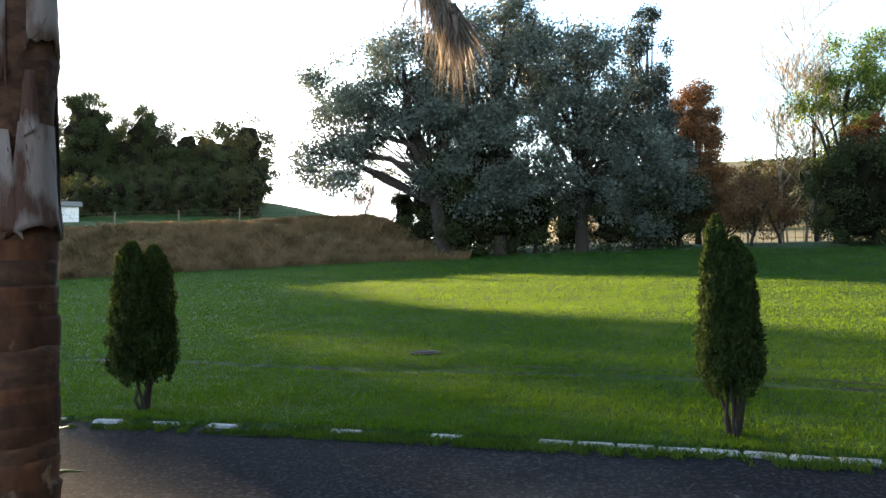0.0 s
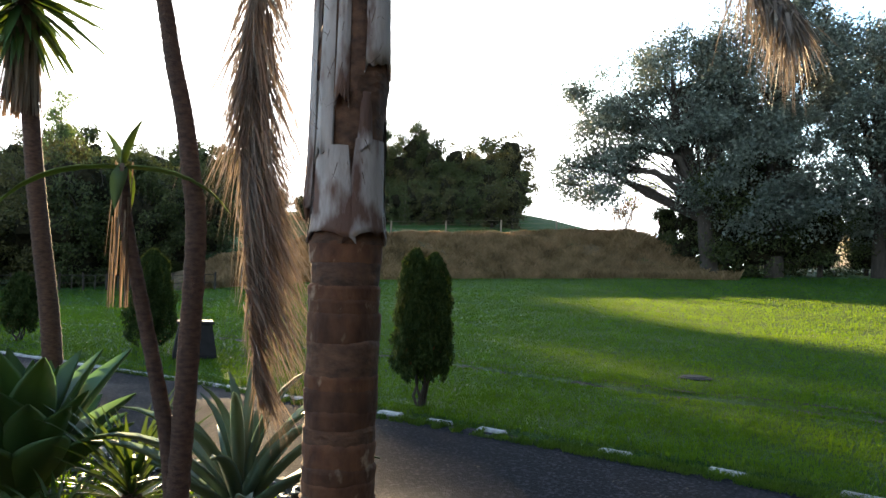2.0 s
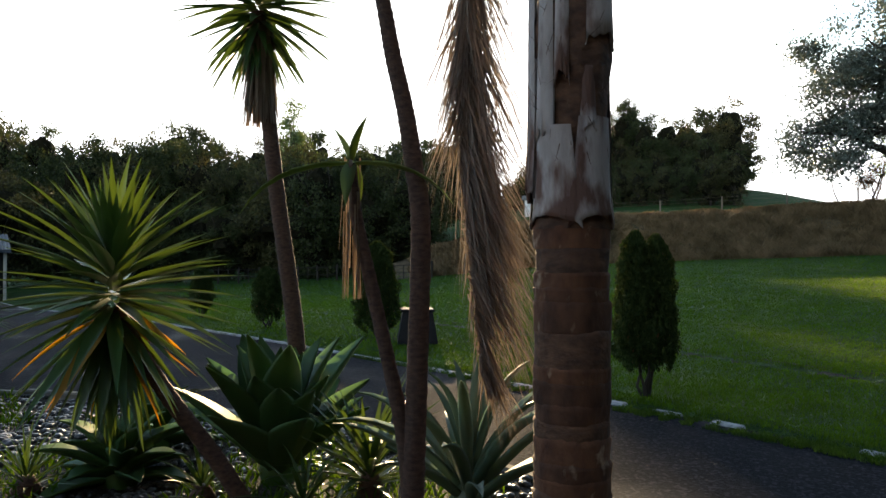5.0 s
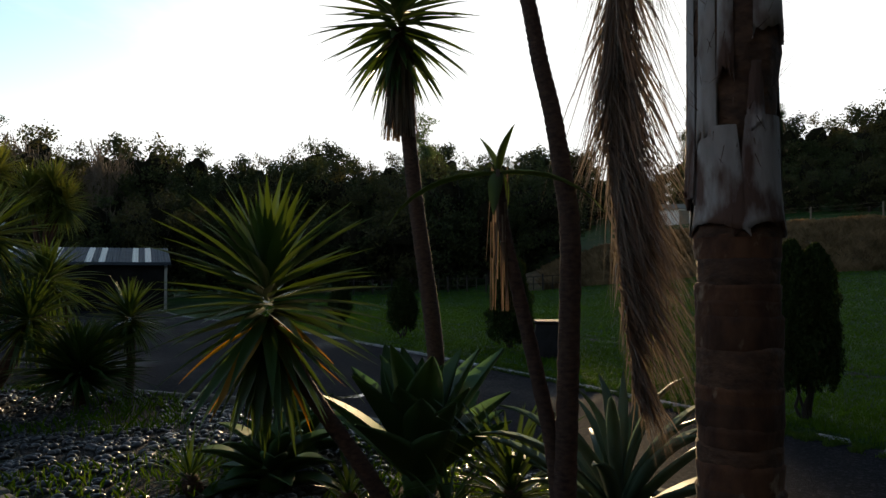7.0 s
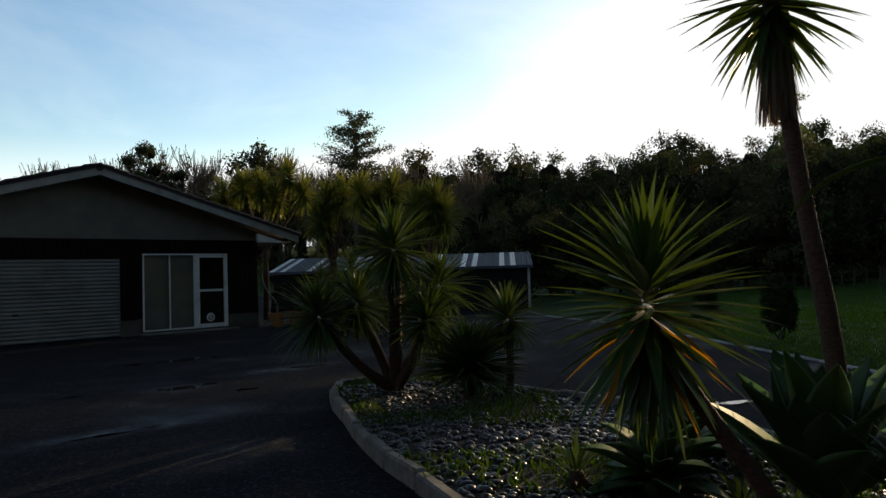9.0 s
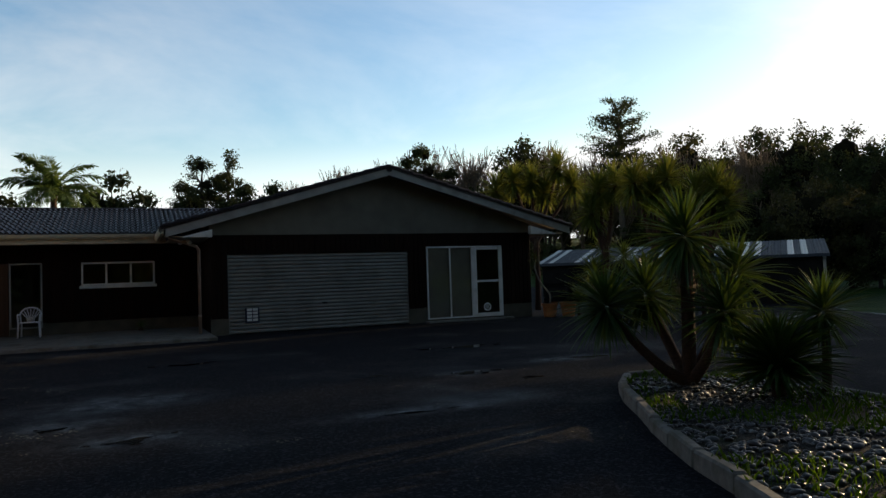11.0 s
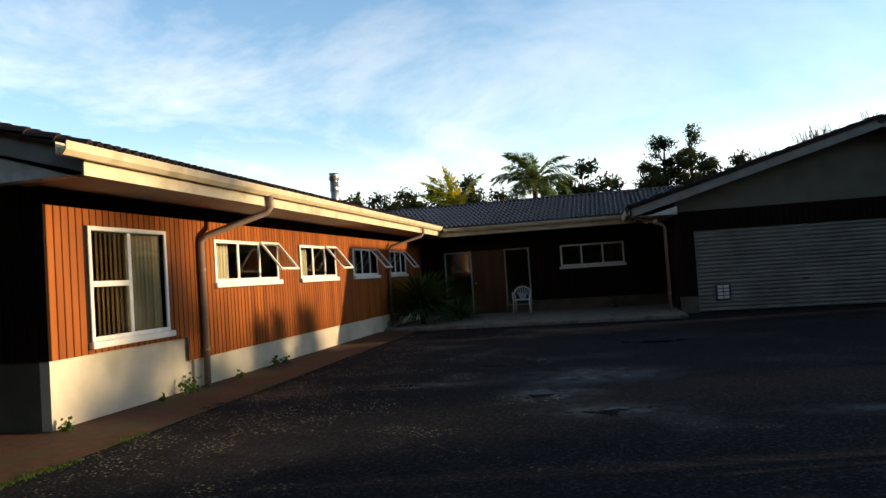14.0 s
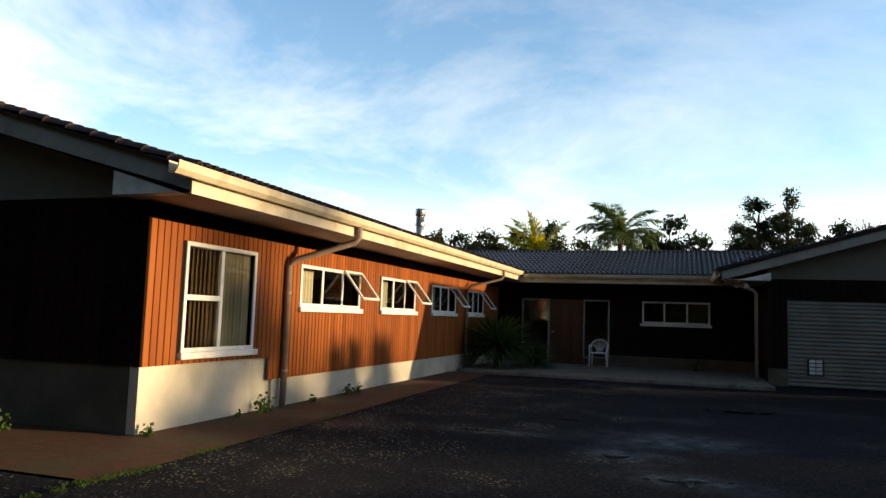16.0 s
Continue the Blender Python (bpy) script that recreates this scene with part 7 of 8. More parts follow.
cabbage_at(30.4, 27.5, [(27.4, 6.4), (28.8, 7.1), (30.2, 7.0), (32.3, 8.0), (31.2, 6.2), (33.4, 6.6)], 51)
cabbage_at(35.6, 23.0, [(35.2, 5.9), (36.5, 6.4), (34.6, 4.4)], 52)
cabbage_at(39.2, 22.0, [(37.9, 6.5), (40.3, 6.7), (39.2, 5.6)], 53)
cabbage_at(43.0, 20.5, [(43.6, 5.7), (42.2, 5.4), (44.3, 4.6)], 54)
for i, (b_, d_, h_) in enumerate(((33.4, 24, 0.7), (36.2, 21, 0.8), (37.8, 23, 0.7), (34.4, 27, 0.9), (41, 21, 0.8), (43.5, 22, 0.7), (34.6, 21.5, 1.5), (38.6, 20.6, 1.6), (40.4, 22.5, 1.9), (42.4, 20.0, 1.5), (44.6, 21.5, 0.9), (36.9, 22.2, 2.0), (35.4, 24.5, 2.2), (39.6, 19.6, 0.6))):
    x_, y_ = spot(b_, d_)
    fl = thing("flax", "yellow-green sword-leaved shrub under the cabbage trees", "flax", "shrubs under the cabbage trees", at=(x_, y_, float(land(x_, y_)) - 0.03))
    part("stem", Shape().tube([(0, 0, -0.1), (0.03, 0.02, h_ * 0.5), (0, 0, h_)], [0.06, 0.05, 0.045], 8), YUCCABARK, fl, smooth=True)
    head_of_leaves(fl, (0, 0, h_), 90, 0.78, 0.05, 60 + i, 0.6, -40, 85, False, mat=CABLEAF)

# twin floodlight under the garage eave
fl_ = thing("floodlight", "twin white floodlight under the garage eave", "light", at=(1.46, 20.92, 2.60))
part("bracket", box(-0.05, -0.02, -0.005, 0.05, 0.02, 0.05), WHITE, fl_)
for sx in (-1, 1):
    part("lamp_head", Shape().tube([(sx * 0.06, 0, 0.0), (sx * 0.10, -0.06, -0.05), (sx * 0.12, -0.11, -0.09)], [0.03, 0.05, 0.062], 12), WHITE, fl_, smooth=False)


# ---- the palm ----
PX, PY = 3.03, 0.268


def palm():
    t = thing("palm", "tall palm with ringed brown trunk and dead hanging fronds", "palm tree", at=(PX, PY, 0))
    rng = random.Random(77)

    def lathe(zs, radius, rough, sides=40, seed=0.0):
        pts, f = [], []
        for z in zs:
            for k in range(sides):
                a = 2 * math.pi * k / sides
                r = radius(z) + rough * noise.noise((math.cos(a) * 2.2, math.sin(a) * 2.2, z * 5 + seed)) + rough * 0.5 * noise.noise((math.cos(a) * 7, math.sin(a) * 7, z * 16 + seed))
                pts.append((r * math.cos(a), r * math.sin(a), z))
        for i in range(len(zs) - 1):
            for k in range(sides):
                j = (k + 1) % sides
                f.append((i * sides + k, i * sides + j, (i + 1) * sides + j, (i + 1) * sides + k))
        return Shape().add(pts, f)

    # ringed lower trunk: each ring a band that overhangs the one below a little
    z, n = -0.05, 0
    while z < 1.62:
        h = rng.uniform(0.045, 0.13)
        top = min(z + h, 1.64)
        r = 0.138 + 0.012 * math.exp(-z * 2) + rng.uniform(-0.003, 0.003)
        zs = [z, z + 0.006, z + h * 0.35, z + h * 0.8, top - 0.004, top + 0.012]
        rr = {0: r - 0.003, 1: r - 0.001, 2: r, 3: r + 0.001, 4: r + 0.0028, 5: r - 0.008}
        ring = lathe(zs, lambda q, zs=zs, rr=rr: rr[min(range(6), key=lambda i: abs(zs[i] - q))], 0.008, seed=n * 0.6)
        part("trunk_ring", ring, PALMRING if n % 4 else PALMFIBRE, t, smooth=True)
        z, n = top, n + 1
    part("fibre", lathe(np.arange(1.58, 4.3, 0.035), lambda q: 0.132 + 0.012 * math.sin(q * 9), 0.014), PALMFIBRE, t, "matted brown fibre of the upper trunk", smooth=True)

    def boot(ang, half, z0, z1, r, seed, mat=PALMBOOT):
        """A leaf base clasping the trunk; ang: degrees from the side that faces the walk."""
        g = random.Random(seed)
        nu, nv = 15, 14
        pts, f = [], []
        for lay in (0, 1):
            for j in range(nv + 1):
                v = j / nv
                wid = half * (1 - 0.35 * v)
                for i in range(nu + 1):
                    u = i / nu * 2 - 1
                    a = math.radians(180 + ang + u * wid)
                    rag = (0.03 * noise.noise((u * 3 + seed, 0, seed)) + 0.015 * noise.noise((u * 11 + seed, 3, seed))) * (1 - v) ** 3
                    zz = z0 + (z1 - z0) * v + rag - 0.05 * (u * u) * (1 - v)
                    bulge = r + 0.014 * math.cos(u * 1.4) + 0.012 * (1 - v) ** 6 + 0.004 * noise.noise((u * 4, v * 3, seed))
                    rr = bulge - lay * 0.012
                    pts.append((rr * math.cos(a), rr * math.sin(a), zz))
        k = (nu + 1) * (nv + 1)
        for lay in (0, 1):
            for j in range(nv):
                for i in range(nu):
                    a = lay * k + j * (nu + 1) + i
                    q = (a, a + 1, a + nu + 2, a + nu + 1)
                    f.append(tuple(reversed(q)) if not lay else q)
        for i in range(nu):
            f.append((i, i + 1, k + i + 1, k + i))
        part("leaf_base", Shape().add(pts, f), mat, t, "weathered grey leaf base", smooth=True)

    boot(-34, 46, 1.63, 1.95, 0.142, 1)
    boot(36, 44, 1.63, 1.98, 0.140, 2)
    boot(24, 15, 1.95, 2.16, 0.132, 3)
    boot(46, 30, 2.28, 3.4, 0.140, 4)
    boot(-46, 17, 1.93, 3.4, 0.138, 5)
    boot(-80, 18, 1.74, 3.0, 0.150, 6)
    boot(-17, 11, 2.14, 3.6, 0.136, 7)
    boot(140, 50, 1.64, 2.4, 0.142, 8)
    boot(-140, 50, 1.64, 2.6, 0.142, 9)
    hair = []
    for _ in range(260):
        a = math.radians(rng.uniform(0, 360))
        z = rng.uniform(1.66, 3.2)
        p = Vector((0.148 * math.cos(a), 0.148 * math.sin(a), z))
        d = Vector((math.cos(a) * rng.uniform(0.1, 0.8), math.sin(a) * rng.uniform(0.1, 0.8), rng.uniform(-1, 0.6))).normalized()
        w = Vector((-math.sin(a), math.cos(a), 0)) * 0.0016
        ln = rng.uniform(0.03, 0.11)
        hair.append([tuple(p - w), tuple(p + w), tuple(p + d * ln + w * 0.4), tuple(p + d * ln - w * 0.4)])
    tagged(part("fibre_strand", Shape().quads(hair), PALMFIBRE, t), kind="stuff")

    def frond(path, strands, seed, label, r=0.016, local_r=None):
        """A dead frond: a bent midrib with narrow dry leaflets. strands: rows of (start, end, count, direction, spread, length)."""
        g = random.Random(seed)
        path = [Vector(p) - Vector((PX, PY, 0)) for p in path]
        fine = []
        n = len(path) - 1
        for k in range(41):
            q = k / 40 * n
            i = min(int(q), n - 1)
            tt = q - i
            p0, p1, p2, p3 = path[max(i - 1, 0)], path[i], path[i + 1], path[min(i + 2, n)]
            fine.append(0.5 * (2 * p1 + (p2 - p0) * tt + (2 * p0 - 5 * p1 + 4 * p2 - p3) * tt * tt + (3 * p1 - p0 - 3 * p2 + p3) * tt ** 3))
        fr = part("frond", Shape().tube(fine, [r * (1 - 0.75 * k / 40) for k in range(41)], 6), STRAW, t, label, smooth=True)
        q = []
        for a, b, count, way, spread, length in strands:
            for _ in range(count):
                f = g.uniform(a, b)
                i = min(int(f * 40), 39)
                p = fine[i].lerp(fine[i + 1], f * 40 - i) + Vector((g.gauss(0, 0.012), g.gauss(0, 0.012), 0))
                d = (Vector(way) + Vector((g.gauss(0, spread), g.gauss(0, spread), g.gauss(0, spread * 0.5)))).normalized()
                ln = length * g.uniform(0.45, 1.1)
                w0 = Vector((g.gauss(0, 1), g.gauss(0, 1), 0.2)).normalized() * g.uniform(0.0028, 0.0070)
                segs = 4
                for k in range(segs):
                    d2 = (d + Vector((0, 0, -0.06 * (k + 1))) + Vector((g.gauss(0, 0.05), g.gauss(0, 0.05), 0))).normalized()
                    e = p + d2 * ln / segs
                    w1 = w0 * (1 - 0.22 * (k + 1))
                    q.append([tuple(p - w0), tuple(p + w0), tuple(e + w1), tuple(e - w1)])
                    p, d, w0 = e, d2, w1
        tagged(part("dry_leaflet", Shape().quads(q), STRAW, fr), kind="stuff")

    # hanging curtain beside the trunk
    frond([(3.04, 0.32, 4.2), (3.22, 0.52, 3.75), (3.36, 0.66, 3.2), (3.43, 0.70, 2.6), (3.43, 0.72, 2.1), (3.43, 0.70, 1.7), (3.44, 0.66, 1.25), (3.45, 0.60, 0.92)],
          [(0.12, 0.34, 170, (0.0, -0.16, -1), 0.14, 0.62), (0.26, 0.50, 260, (0.0, 0.20, -1), 0.13, 0.78), (0.40, 0.58, 150, (0.0, 0.30, -1), 0.14, 0.50), (0.24, 0.50, 330, (0.0, -0.30, -1), 0.16, 0.80), (0.44, 0.66, 520, (0.0, -0.38, -1), 0.16, 0.80),
           (0.56, 0.82, 760, (0.0, -0.72, -1), 0.16, 0.62), (0.80, 0.98, 300, (0.0, -0.60, -1), 0.16, 0.34), (0.62, 0.95, 90, (0, 0.03, -1), 0.08, 0.30), (0.22, 0.45, 34, (0.0, -0.9, -0.7), 0.3, 0.5), (0.90, 1.0, 110, (0, -0.1, -1), 0.12, 0.18)],
          5, "dry brown frond hanging straight down")
    # arching dead frond on the lawn side
    frond([(3.02, 0.20, 4.2), (2.94, -0.14, 3.95), (2.78, -0.50, 3.48), (2.58, -0.80, 2.95), (2.40, -1.02, 2.55), (2.31, -1.14, 2.36)],
          [(0.35, 1.0, 520, (-0.02, 0.05, -1), 0.18, 0.34), (0.6, 1.0, 420, (-0.1, -0.45, -1), 0.20, 0.26), (0.7, 1.0, 160, (-0.1, -0.8, -0.7), 0.2, 0.22)],
          6, "dry brown frond arching over the drive")


palm()


# ---- clipped conifers on the lawn ----
def cypress(label, x, y, height, width, stem_h, seed, lobes):
    t = thing("lawn_conifer", label, "conifer", "small conifers along the lawn", at=(x, y, float(land(x, y)) - 0.02))
    rng = np.random.default_rng(seed)
    for k in range(6):
        a = k * 1.05 + rng.uniform(-0.4, 0.4)
        r = 0.03 + width * 0.09 * rng.uniform(0.4, 1)
        e = rng.normal(size=4) * 0.02
        s = Shape().tube([(0.03 * math.cos(a), 0.03 * math.sin(a), -0.03), (r * 0.5 * math.cos(a) + e[0], r * 0.5 * math.sin(a) + e[1], stem_h * 0.35), (r * math.cos(a) + e[2], r * math.sin(a) + e[3], stem_h * 0.75), (r * 1.4 * math.cos(a), r * 1.4 * math.sin(a), stem_h * 1.5)], [0.022, 0.017, 0.014, 0.010], 6, False)
        part("stem", s, BARKDARK, t, smooth=True)
    pts = []
    for k, (cx, cy, h, w, base) in enumerate(lobes):
        n = int(12500 * h * w / 0.8)
        f = rng.uniform(0, 1, n) ** 0.9
        a = rng.uniform(0, 2 * math.pi, n)
        prof = np.interp(f, [0, 0.06, 0.22, 0.5, 0.75, 0.9, 1.0], [0.62, 0.88, 1.0, 0.90, 0.72, 0.50, 0.12])
        lump = 1 + 0.14 * np.sin(a * 4 + f * 5 + seed + k) + 0.12 * np.sin(a * 7 - f * 11 + k) + 0.09 * np.sin(f * 27 + a * 3 + seed)
        r = w / 2 * prof * lump * rng.uniform(0.62, 1.10, n) ** 0.5
        z = base + f * h + 0.09 * (1 - f) * np.sin(a * 3 + seed + 2 * k)
        pts.append(np.stack([cx + r * np.cos(a), cy + r * np.sin(a), z], 1))
    c = np.concatenate(pts)
    part("foliage", Shape().quads(diamonds(c, 0.056, rng, -1.6, 0.32)), CYPRESS, t)
    dead = c[rng.integers(0, len(c), 260)]
    dead = dead[dead[:, 2] < stem_h + 0.45] * np.array([0.9, 0.9, 1.0])
    if len(dead):
        tagged(part("dead_foliage", Shape().quads(diamonds(dead, 0.06, rng, -1.0, 0.4)), RUSTLEAF, t), "browned dead sprigs low in the foliage", kind="stuff")
    core = Shape()
    for cx, cy, h, w, base in lobes:
        core.tube([(cx, cy, base + h * k) for k in (0.04, 0.15, 0.4, 0.7, 0.92)], [w * q for q in (0.12, 0.32, 0.30, 0.22, 0.08)], 10)
    part("inner_growth", core, CYPRESS, t, smooth=True)


cypress("bushy dark green clipped conifer with bare stems at its foot", 8.15, -0.73, 1.75, 0.78, 0.36, 3, [(0, 0.11, 1.40, 0.46, 0.36), (0.05, -0.11, 1.34, 0.44, 0.38), (0.0, 0.0, 0.8, 0.56, 0.40)])
cypress("slim dark green clipped conifer on a bare stem", 4.12, -4.76, 1.72, 0.60, 0.42, 5, [(0.05, 0.09, 1.42, 0.31, 0.40), (-0.02, -0.05, 1.20, 0.38, 0.44), (0.0, -0.02, 0.72, 0.46, 0.42)])
cypress("smooth cone-shaped dark green conifer", *spot(77.4, 13.4), 1.75, 0.68, 0.2, 7, [(0, 0, 1.60, 0.78, 0.16)])
cypress("small dark green conifer on a bare stem", *spot(68.9, 15.4), 1.3, 0.55, 0.2, 9, [(0, 0, 1.05, 0.60, 0.24), (0.05, -0.1, 0.7, 0.4, 0.3)])
cypress("small dark green conifer on a bare stem", *spot(64.0, 18.4), 1.35, 0.5, 0.2, 11, [(0, 0, 1.1, 0.52, 0.24)])


# ---- fences ----
def fence(name, label, pts, post_r, height, rails, rail_r, group="", battens=0.0, lean=3, seed=1, mat=POSTWOOD):
    t = thing(name, label, "fence")
    rng = random.Random(seed)
    me = Shape().tube([(0, 0, -0.3), (0, 0, height * 0.6), (0, 0, height)], [post_r, post_r * 0.95, post_r * 0.9], 7).mesh("post", mat)
    tops = []
    for x, y in pts:
        z = float(land(x, y))
        tops.append(Vector((x, y, z)))
        piece("post", me, t, pose(x, y, z, rng.uniform(-lean, lean), rng.uniform(-lean, lean), rng.uniform(0, 180)))
    for h in rails:
        part("rail" if rail_r > 0.01 else "wire", Shape().tube([p + Vector((0, 0, h)) for p in tops], rail_r, 4, False), mat, t)
    if battens:
        mb = box(-0.025, -0.012, 0.05, 0.025, 0.012, height * 0.86).mesh("batten", mat)
        for a, b in zip(tops, tops[1:]):
            k = int((b - a).length / battens)
            for i in range(1, k):
                p = a.lerp(b, i / k)
                piece("batten", mb, t, pose(p.x, p.y, p.z, 0, 0, math.degrees(math.atan2(b.y - a.y, b.x - a.x))))
    return t


fence("fence", "post and wire fence along the top of the bank", [spot(b, 52.3) for b in np.arange(86, 119, 4.4)], 0.06, 1.05, (0.45, 0.75, 1.0), 0.006, seed=2)
fence("fence", "weathered post and batten paddock fence", [spot(b, 61) for b in np.arange(119, 160, 2.6)], 0.075, 1.15, (0.35, 0.95), 0.02, battens=0.55, seed=3)
fence("fence", "low wire fence with thin stakes before the trees", [spot(b, 51.5 + 0.1 * (b - 120)) for b in np.arange(116, 158, 2.4)], 0.04, 0.95, (0.4, 0.85), 0.006, seed=4)
fence("fence", "weathered post and rail fence at the lawn's far edge", [spot(b, 48 - 0.35 * (b - 70)) for b in np.arange(62, 83, 1.5)], 0.06, 1.05, (0.45, 0.9), 0.018, battens=0.5, seed=5, mat=BARKDARK)
rail_fence = thing("deck_rail", "dark stained timber rail beside the garage", "railing", at=(12.3, 20.6, 0))
for k in range(5):
    part("post", box(k * 0.9, -0.05, -0.5, k * 0.9 + 0.09, 0.04, 1.0), SHEDWALL, rail_fence)
for z in (0.45, 0.9):
    part("rail", box(-0.1, -0.07, z, 3.75, -0.052, z + 0.14), SHEDWALL, rail_fence)

# ---- shed, hut, loose things ----
def shed():
    c = spot(51.0, 39)
    e = spot(31.0, 41)
    ang = math.degrees(math.atan2(e[1] - c[1], e[0] - c[0]))
    t = thing("shed", "long dark shed with a grey-blue metal roof and pale clear strips", "shed", at=(*c, -0.6), turn=ang)
    ln, dp, h, rz = 14.0, -8.0, 2.42, 3.25
    for q in ((0.05, -0.05, 0, ln, 0.05, h), (0.05, dp, 0, 0.15, -0.05, h), (0, dp - 0.1, 0, ln, dp, h)):
        part("wall", box(*q), SHEDWALL, t)
    part("post", box(-0.09, -0.06, -0.1, 0.04, 0.06, h, 0.01), BARGE, t, "pale corner post")
    k = 48
    for i in range(k):
        x0, x1 = -0.25 + (ln + 0.5) * i / k, -0.25 + (ln + 0.5) * (i + 1) / k - 0.012
        clear_one = i % 7 in (3, 5)
        tgt = Shape()
        for a, za, b, zb in ((0.35, h, dp / 2, rz), (dp / 2, rz, dp - 0.35, h)):
            p = []
            for q, zz in ((a, za), (b, zb)):
                for m in range(5):
                    p.append((x0 + (x1 - x0) * m / 4, q, zz + (0.03 if m in (1, 3) else 0.0)))
            tgt.add(p, [(m, m + 1, m + 6, m + 5) if b < a else (m + 5, m + 6, m + 1, m) for m in range(4)])
        part("roof_light" if clear_one else "roof_sheet", tgt, SHEDSHEET if clear_one else SHEDROOF, t, "pale translucent roof strip" if clear_one else "")
    part("gable", Shape().add([(0.0, 0, h), (0.0, dp, h), (0.0, dp / 2, rz - 0.03), (0.1, 0, h), (0.1, dp, h), (0.1, dp / 2, rz - 0.03)], [(0, 1, 2), (5, 4, 3), (0, 3, 4, 1), (1, 4, 5, 2), (2, 5, 3, 0)]), SHEDWALL, t)
    part("fascia", box(-0.25, 0.36, h - 0.12, ln + 0.2, 0.39, h + 0.03), SHEDROOF, t)


shed()
hut = thing("hut", "small white hut with a low grey roof on the paddock", "hut", at=(*spot(90.6, 72), float(land(*spot(90.6, 72))) - 0.5), turn=0)
part("wall", box(-1.2, -2.2, 0, 1.2, 2.2, 1.9), WHITE, hut)
part("roof", Shape().add([(-1.5, -2.5, 1.85), (1.5, -2.5, 1.85), (1.5, 2.5, 1.85), (-1.5, 2.5, 1.85), (0, -2.5, 2.4), (0, 2.5, 2.4)], [(0, 3, 2, 1), (0, 4, 5, 3), (1, 2, 5, 4), (0, 1, 4), (2, 3, 5)]), GREYPANEL, hut)
part("door", box(-1.23, -0.5, 0, -1.2, 0.4, 1.7), ROOMDARK, hut)
bn = thing("compost_bin", "black tapered plastic bin standing on the lawn", "bin", at=(*spot(80.6, 12.3), float(land(*spot(80.6, 12.3))) - 0.01), turn=12)
part("body", Shape().add([(x * w, y * w, z) for z, w in ((0, 0.33), (0.08, 0.33), (0.55, 0.25)) for x, y in ((-1, -1), (1, -1), (1, 1), (-1, 1))],
                         [(3, 2, 1, 0)] + [(4 * k + i, 4 * k + (i + 1) % 4, 4 * k + 4 + (i + 1) % 4, 4 * k + 4 + i) for k in range(2) for i in range(4)] + [(8, 9, 10, 11)]), BLACKPLASTIC, bn)
part("lid", box(-0.28, -0.28, 0.55, 0.28, 0.28, 0.60, 0.015), BLACKPLASTIC, bn)
lid = thing("drain_cover", "round dark plastic tank cover lying in the grass", "cover", at=(10.1, -5.05, float(land(10.1, -5.05)) - 0.005), turn=20)
part("rim", Shape().tube([(0, 0, 0), (0, 0, 0.022), (0, 0, 0.03)], [0.25, 0.25, 0.23], 24), BLACKPLASTIC, lid, smooth=False)
part("cap", Shape().tube([(0.03, 0, 0.03), (0.03, 0, 0.042), (0.03, 0, 0.045)], [0.18, 0.17, 0.05], 24), COVER, lid)


def garden_chair():
    t = thing("garden_chair", "white plastic garden chair with a slatted fan back by the door", "chair", at=(-2.45, 23.75, 0.09), turn=0)
    seat = Shape()
    seat.box(-0.23, -0.24, 0.40, 0.23, 0.22, 0.43, 0.012)
    part("seat", seat, CHAIRPLASTIC, t)
    for sx in (-1, 1):
        part("leg", Shape().tube([(sx * 0.27, -0.25, 0), (sx * 0.25, -0.22, 0.40), (sx * 0.27, -0.20, 0.62)], [0.022, 0.024, 0.020], 8), CHAIRPLASTIC, t, smooth=True)
        part("leg", Shape().tube([(sx * 0.24, 0.27, 0), (sx * 0.22, 0.22, 0.40)], [0.022, 0.024], 8), CHAIRPLASTIC, t, smooth=True)
        part("armrest", Shape().tube([(sx * 0.27, -0.21, 0.62), (sx * 0.29, 0.0, 0.64), (sx * 0.26, 0.22, 0.63)], 0.024, 8), CHAIRPLASTIC, t, smooth=True)
    back = Shape()
    arch = [(0.26 * math.cos(a), 0.24 + 0.03 * math.sin(a), 0.62 + 0.20 * math.sin(a)) for a in np.linspace(0, math.pi, 15)]
    back.tube([(0.24, 0.22, 0.42)] + arch + [(-0.24, 0.22, 0.42)], 0.022, 8)
    part("back_frame", back, CHAIRPLASTIC, t, smooth=True)
    for k in range(7):
        a = math.radians(22 + 136 * k / 6)
        part("back_slat", Shape().tube([(0.05 * (3 - k) / 3 * 1.6, 0.22, 0.43), (0.10 * (3 - k) / 3, 0.235, 0.55), (0.25 * math.cos(a), 0.265, 0.62 + 0.19 * math.sin(a))], 0.012, 6), CHAIRPLASTIC, t, smooth=True)


garden_chair()


def pot(x, y, r, h, plant=True):
    t = thing("plant_pot", "orange terracotta plant pot beside the garage", "plant pot", "plant pots", at=(x, y, 0.0))
    part("bowl", Shape().tube([(0, 0, 0), (0, 0, h * 0.85), (0, 0, h * 0.86), (0, 0, h), (0, 0, h), (0, 0, h * 0.8)], [r * 0.7, r * 0.95, r * 1.08, r * 1.1, r * 0.9, r * 0.85], 18), TERRACOTTA, t)
    part("soil", Shape().tube([(0, 0, h * 0.82), (0, 0, h * 0.86)], r * 0.86, 18), SOIL, t)


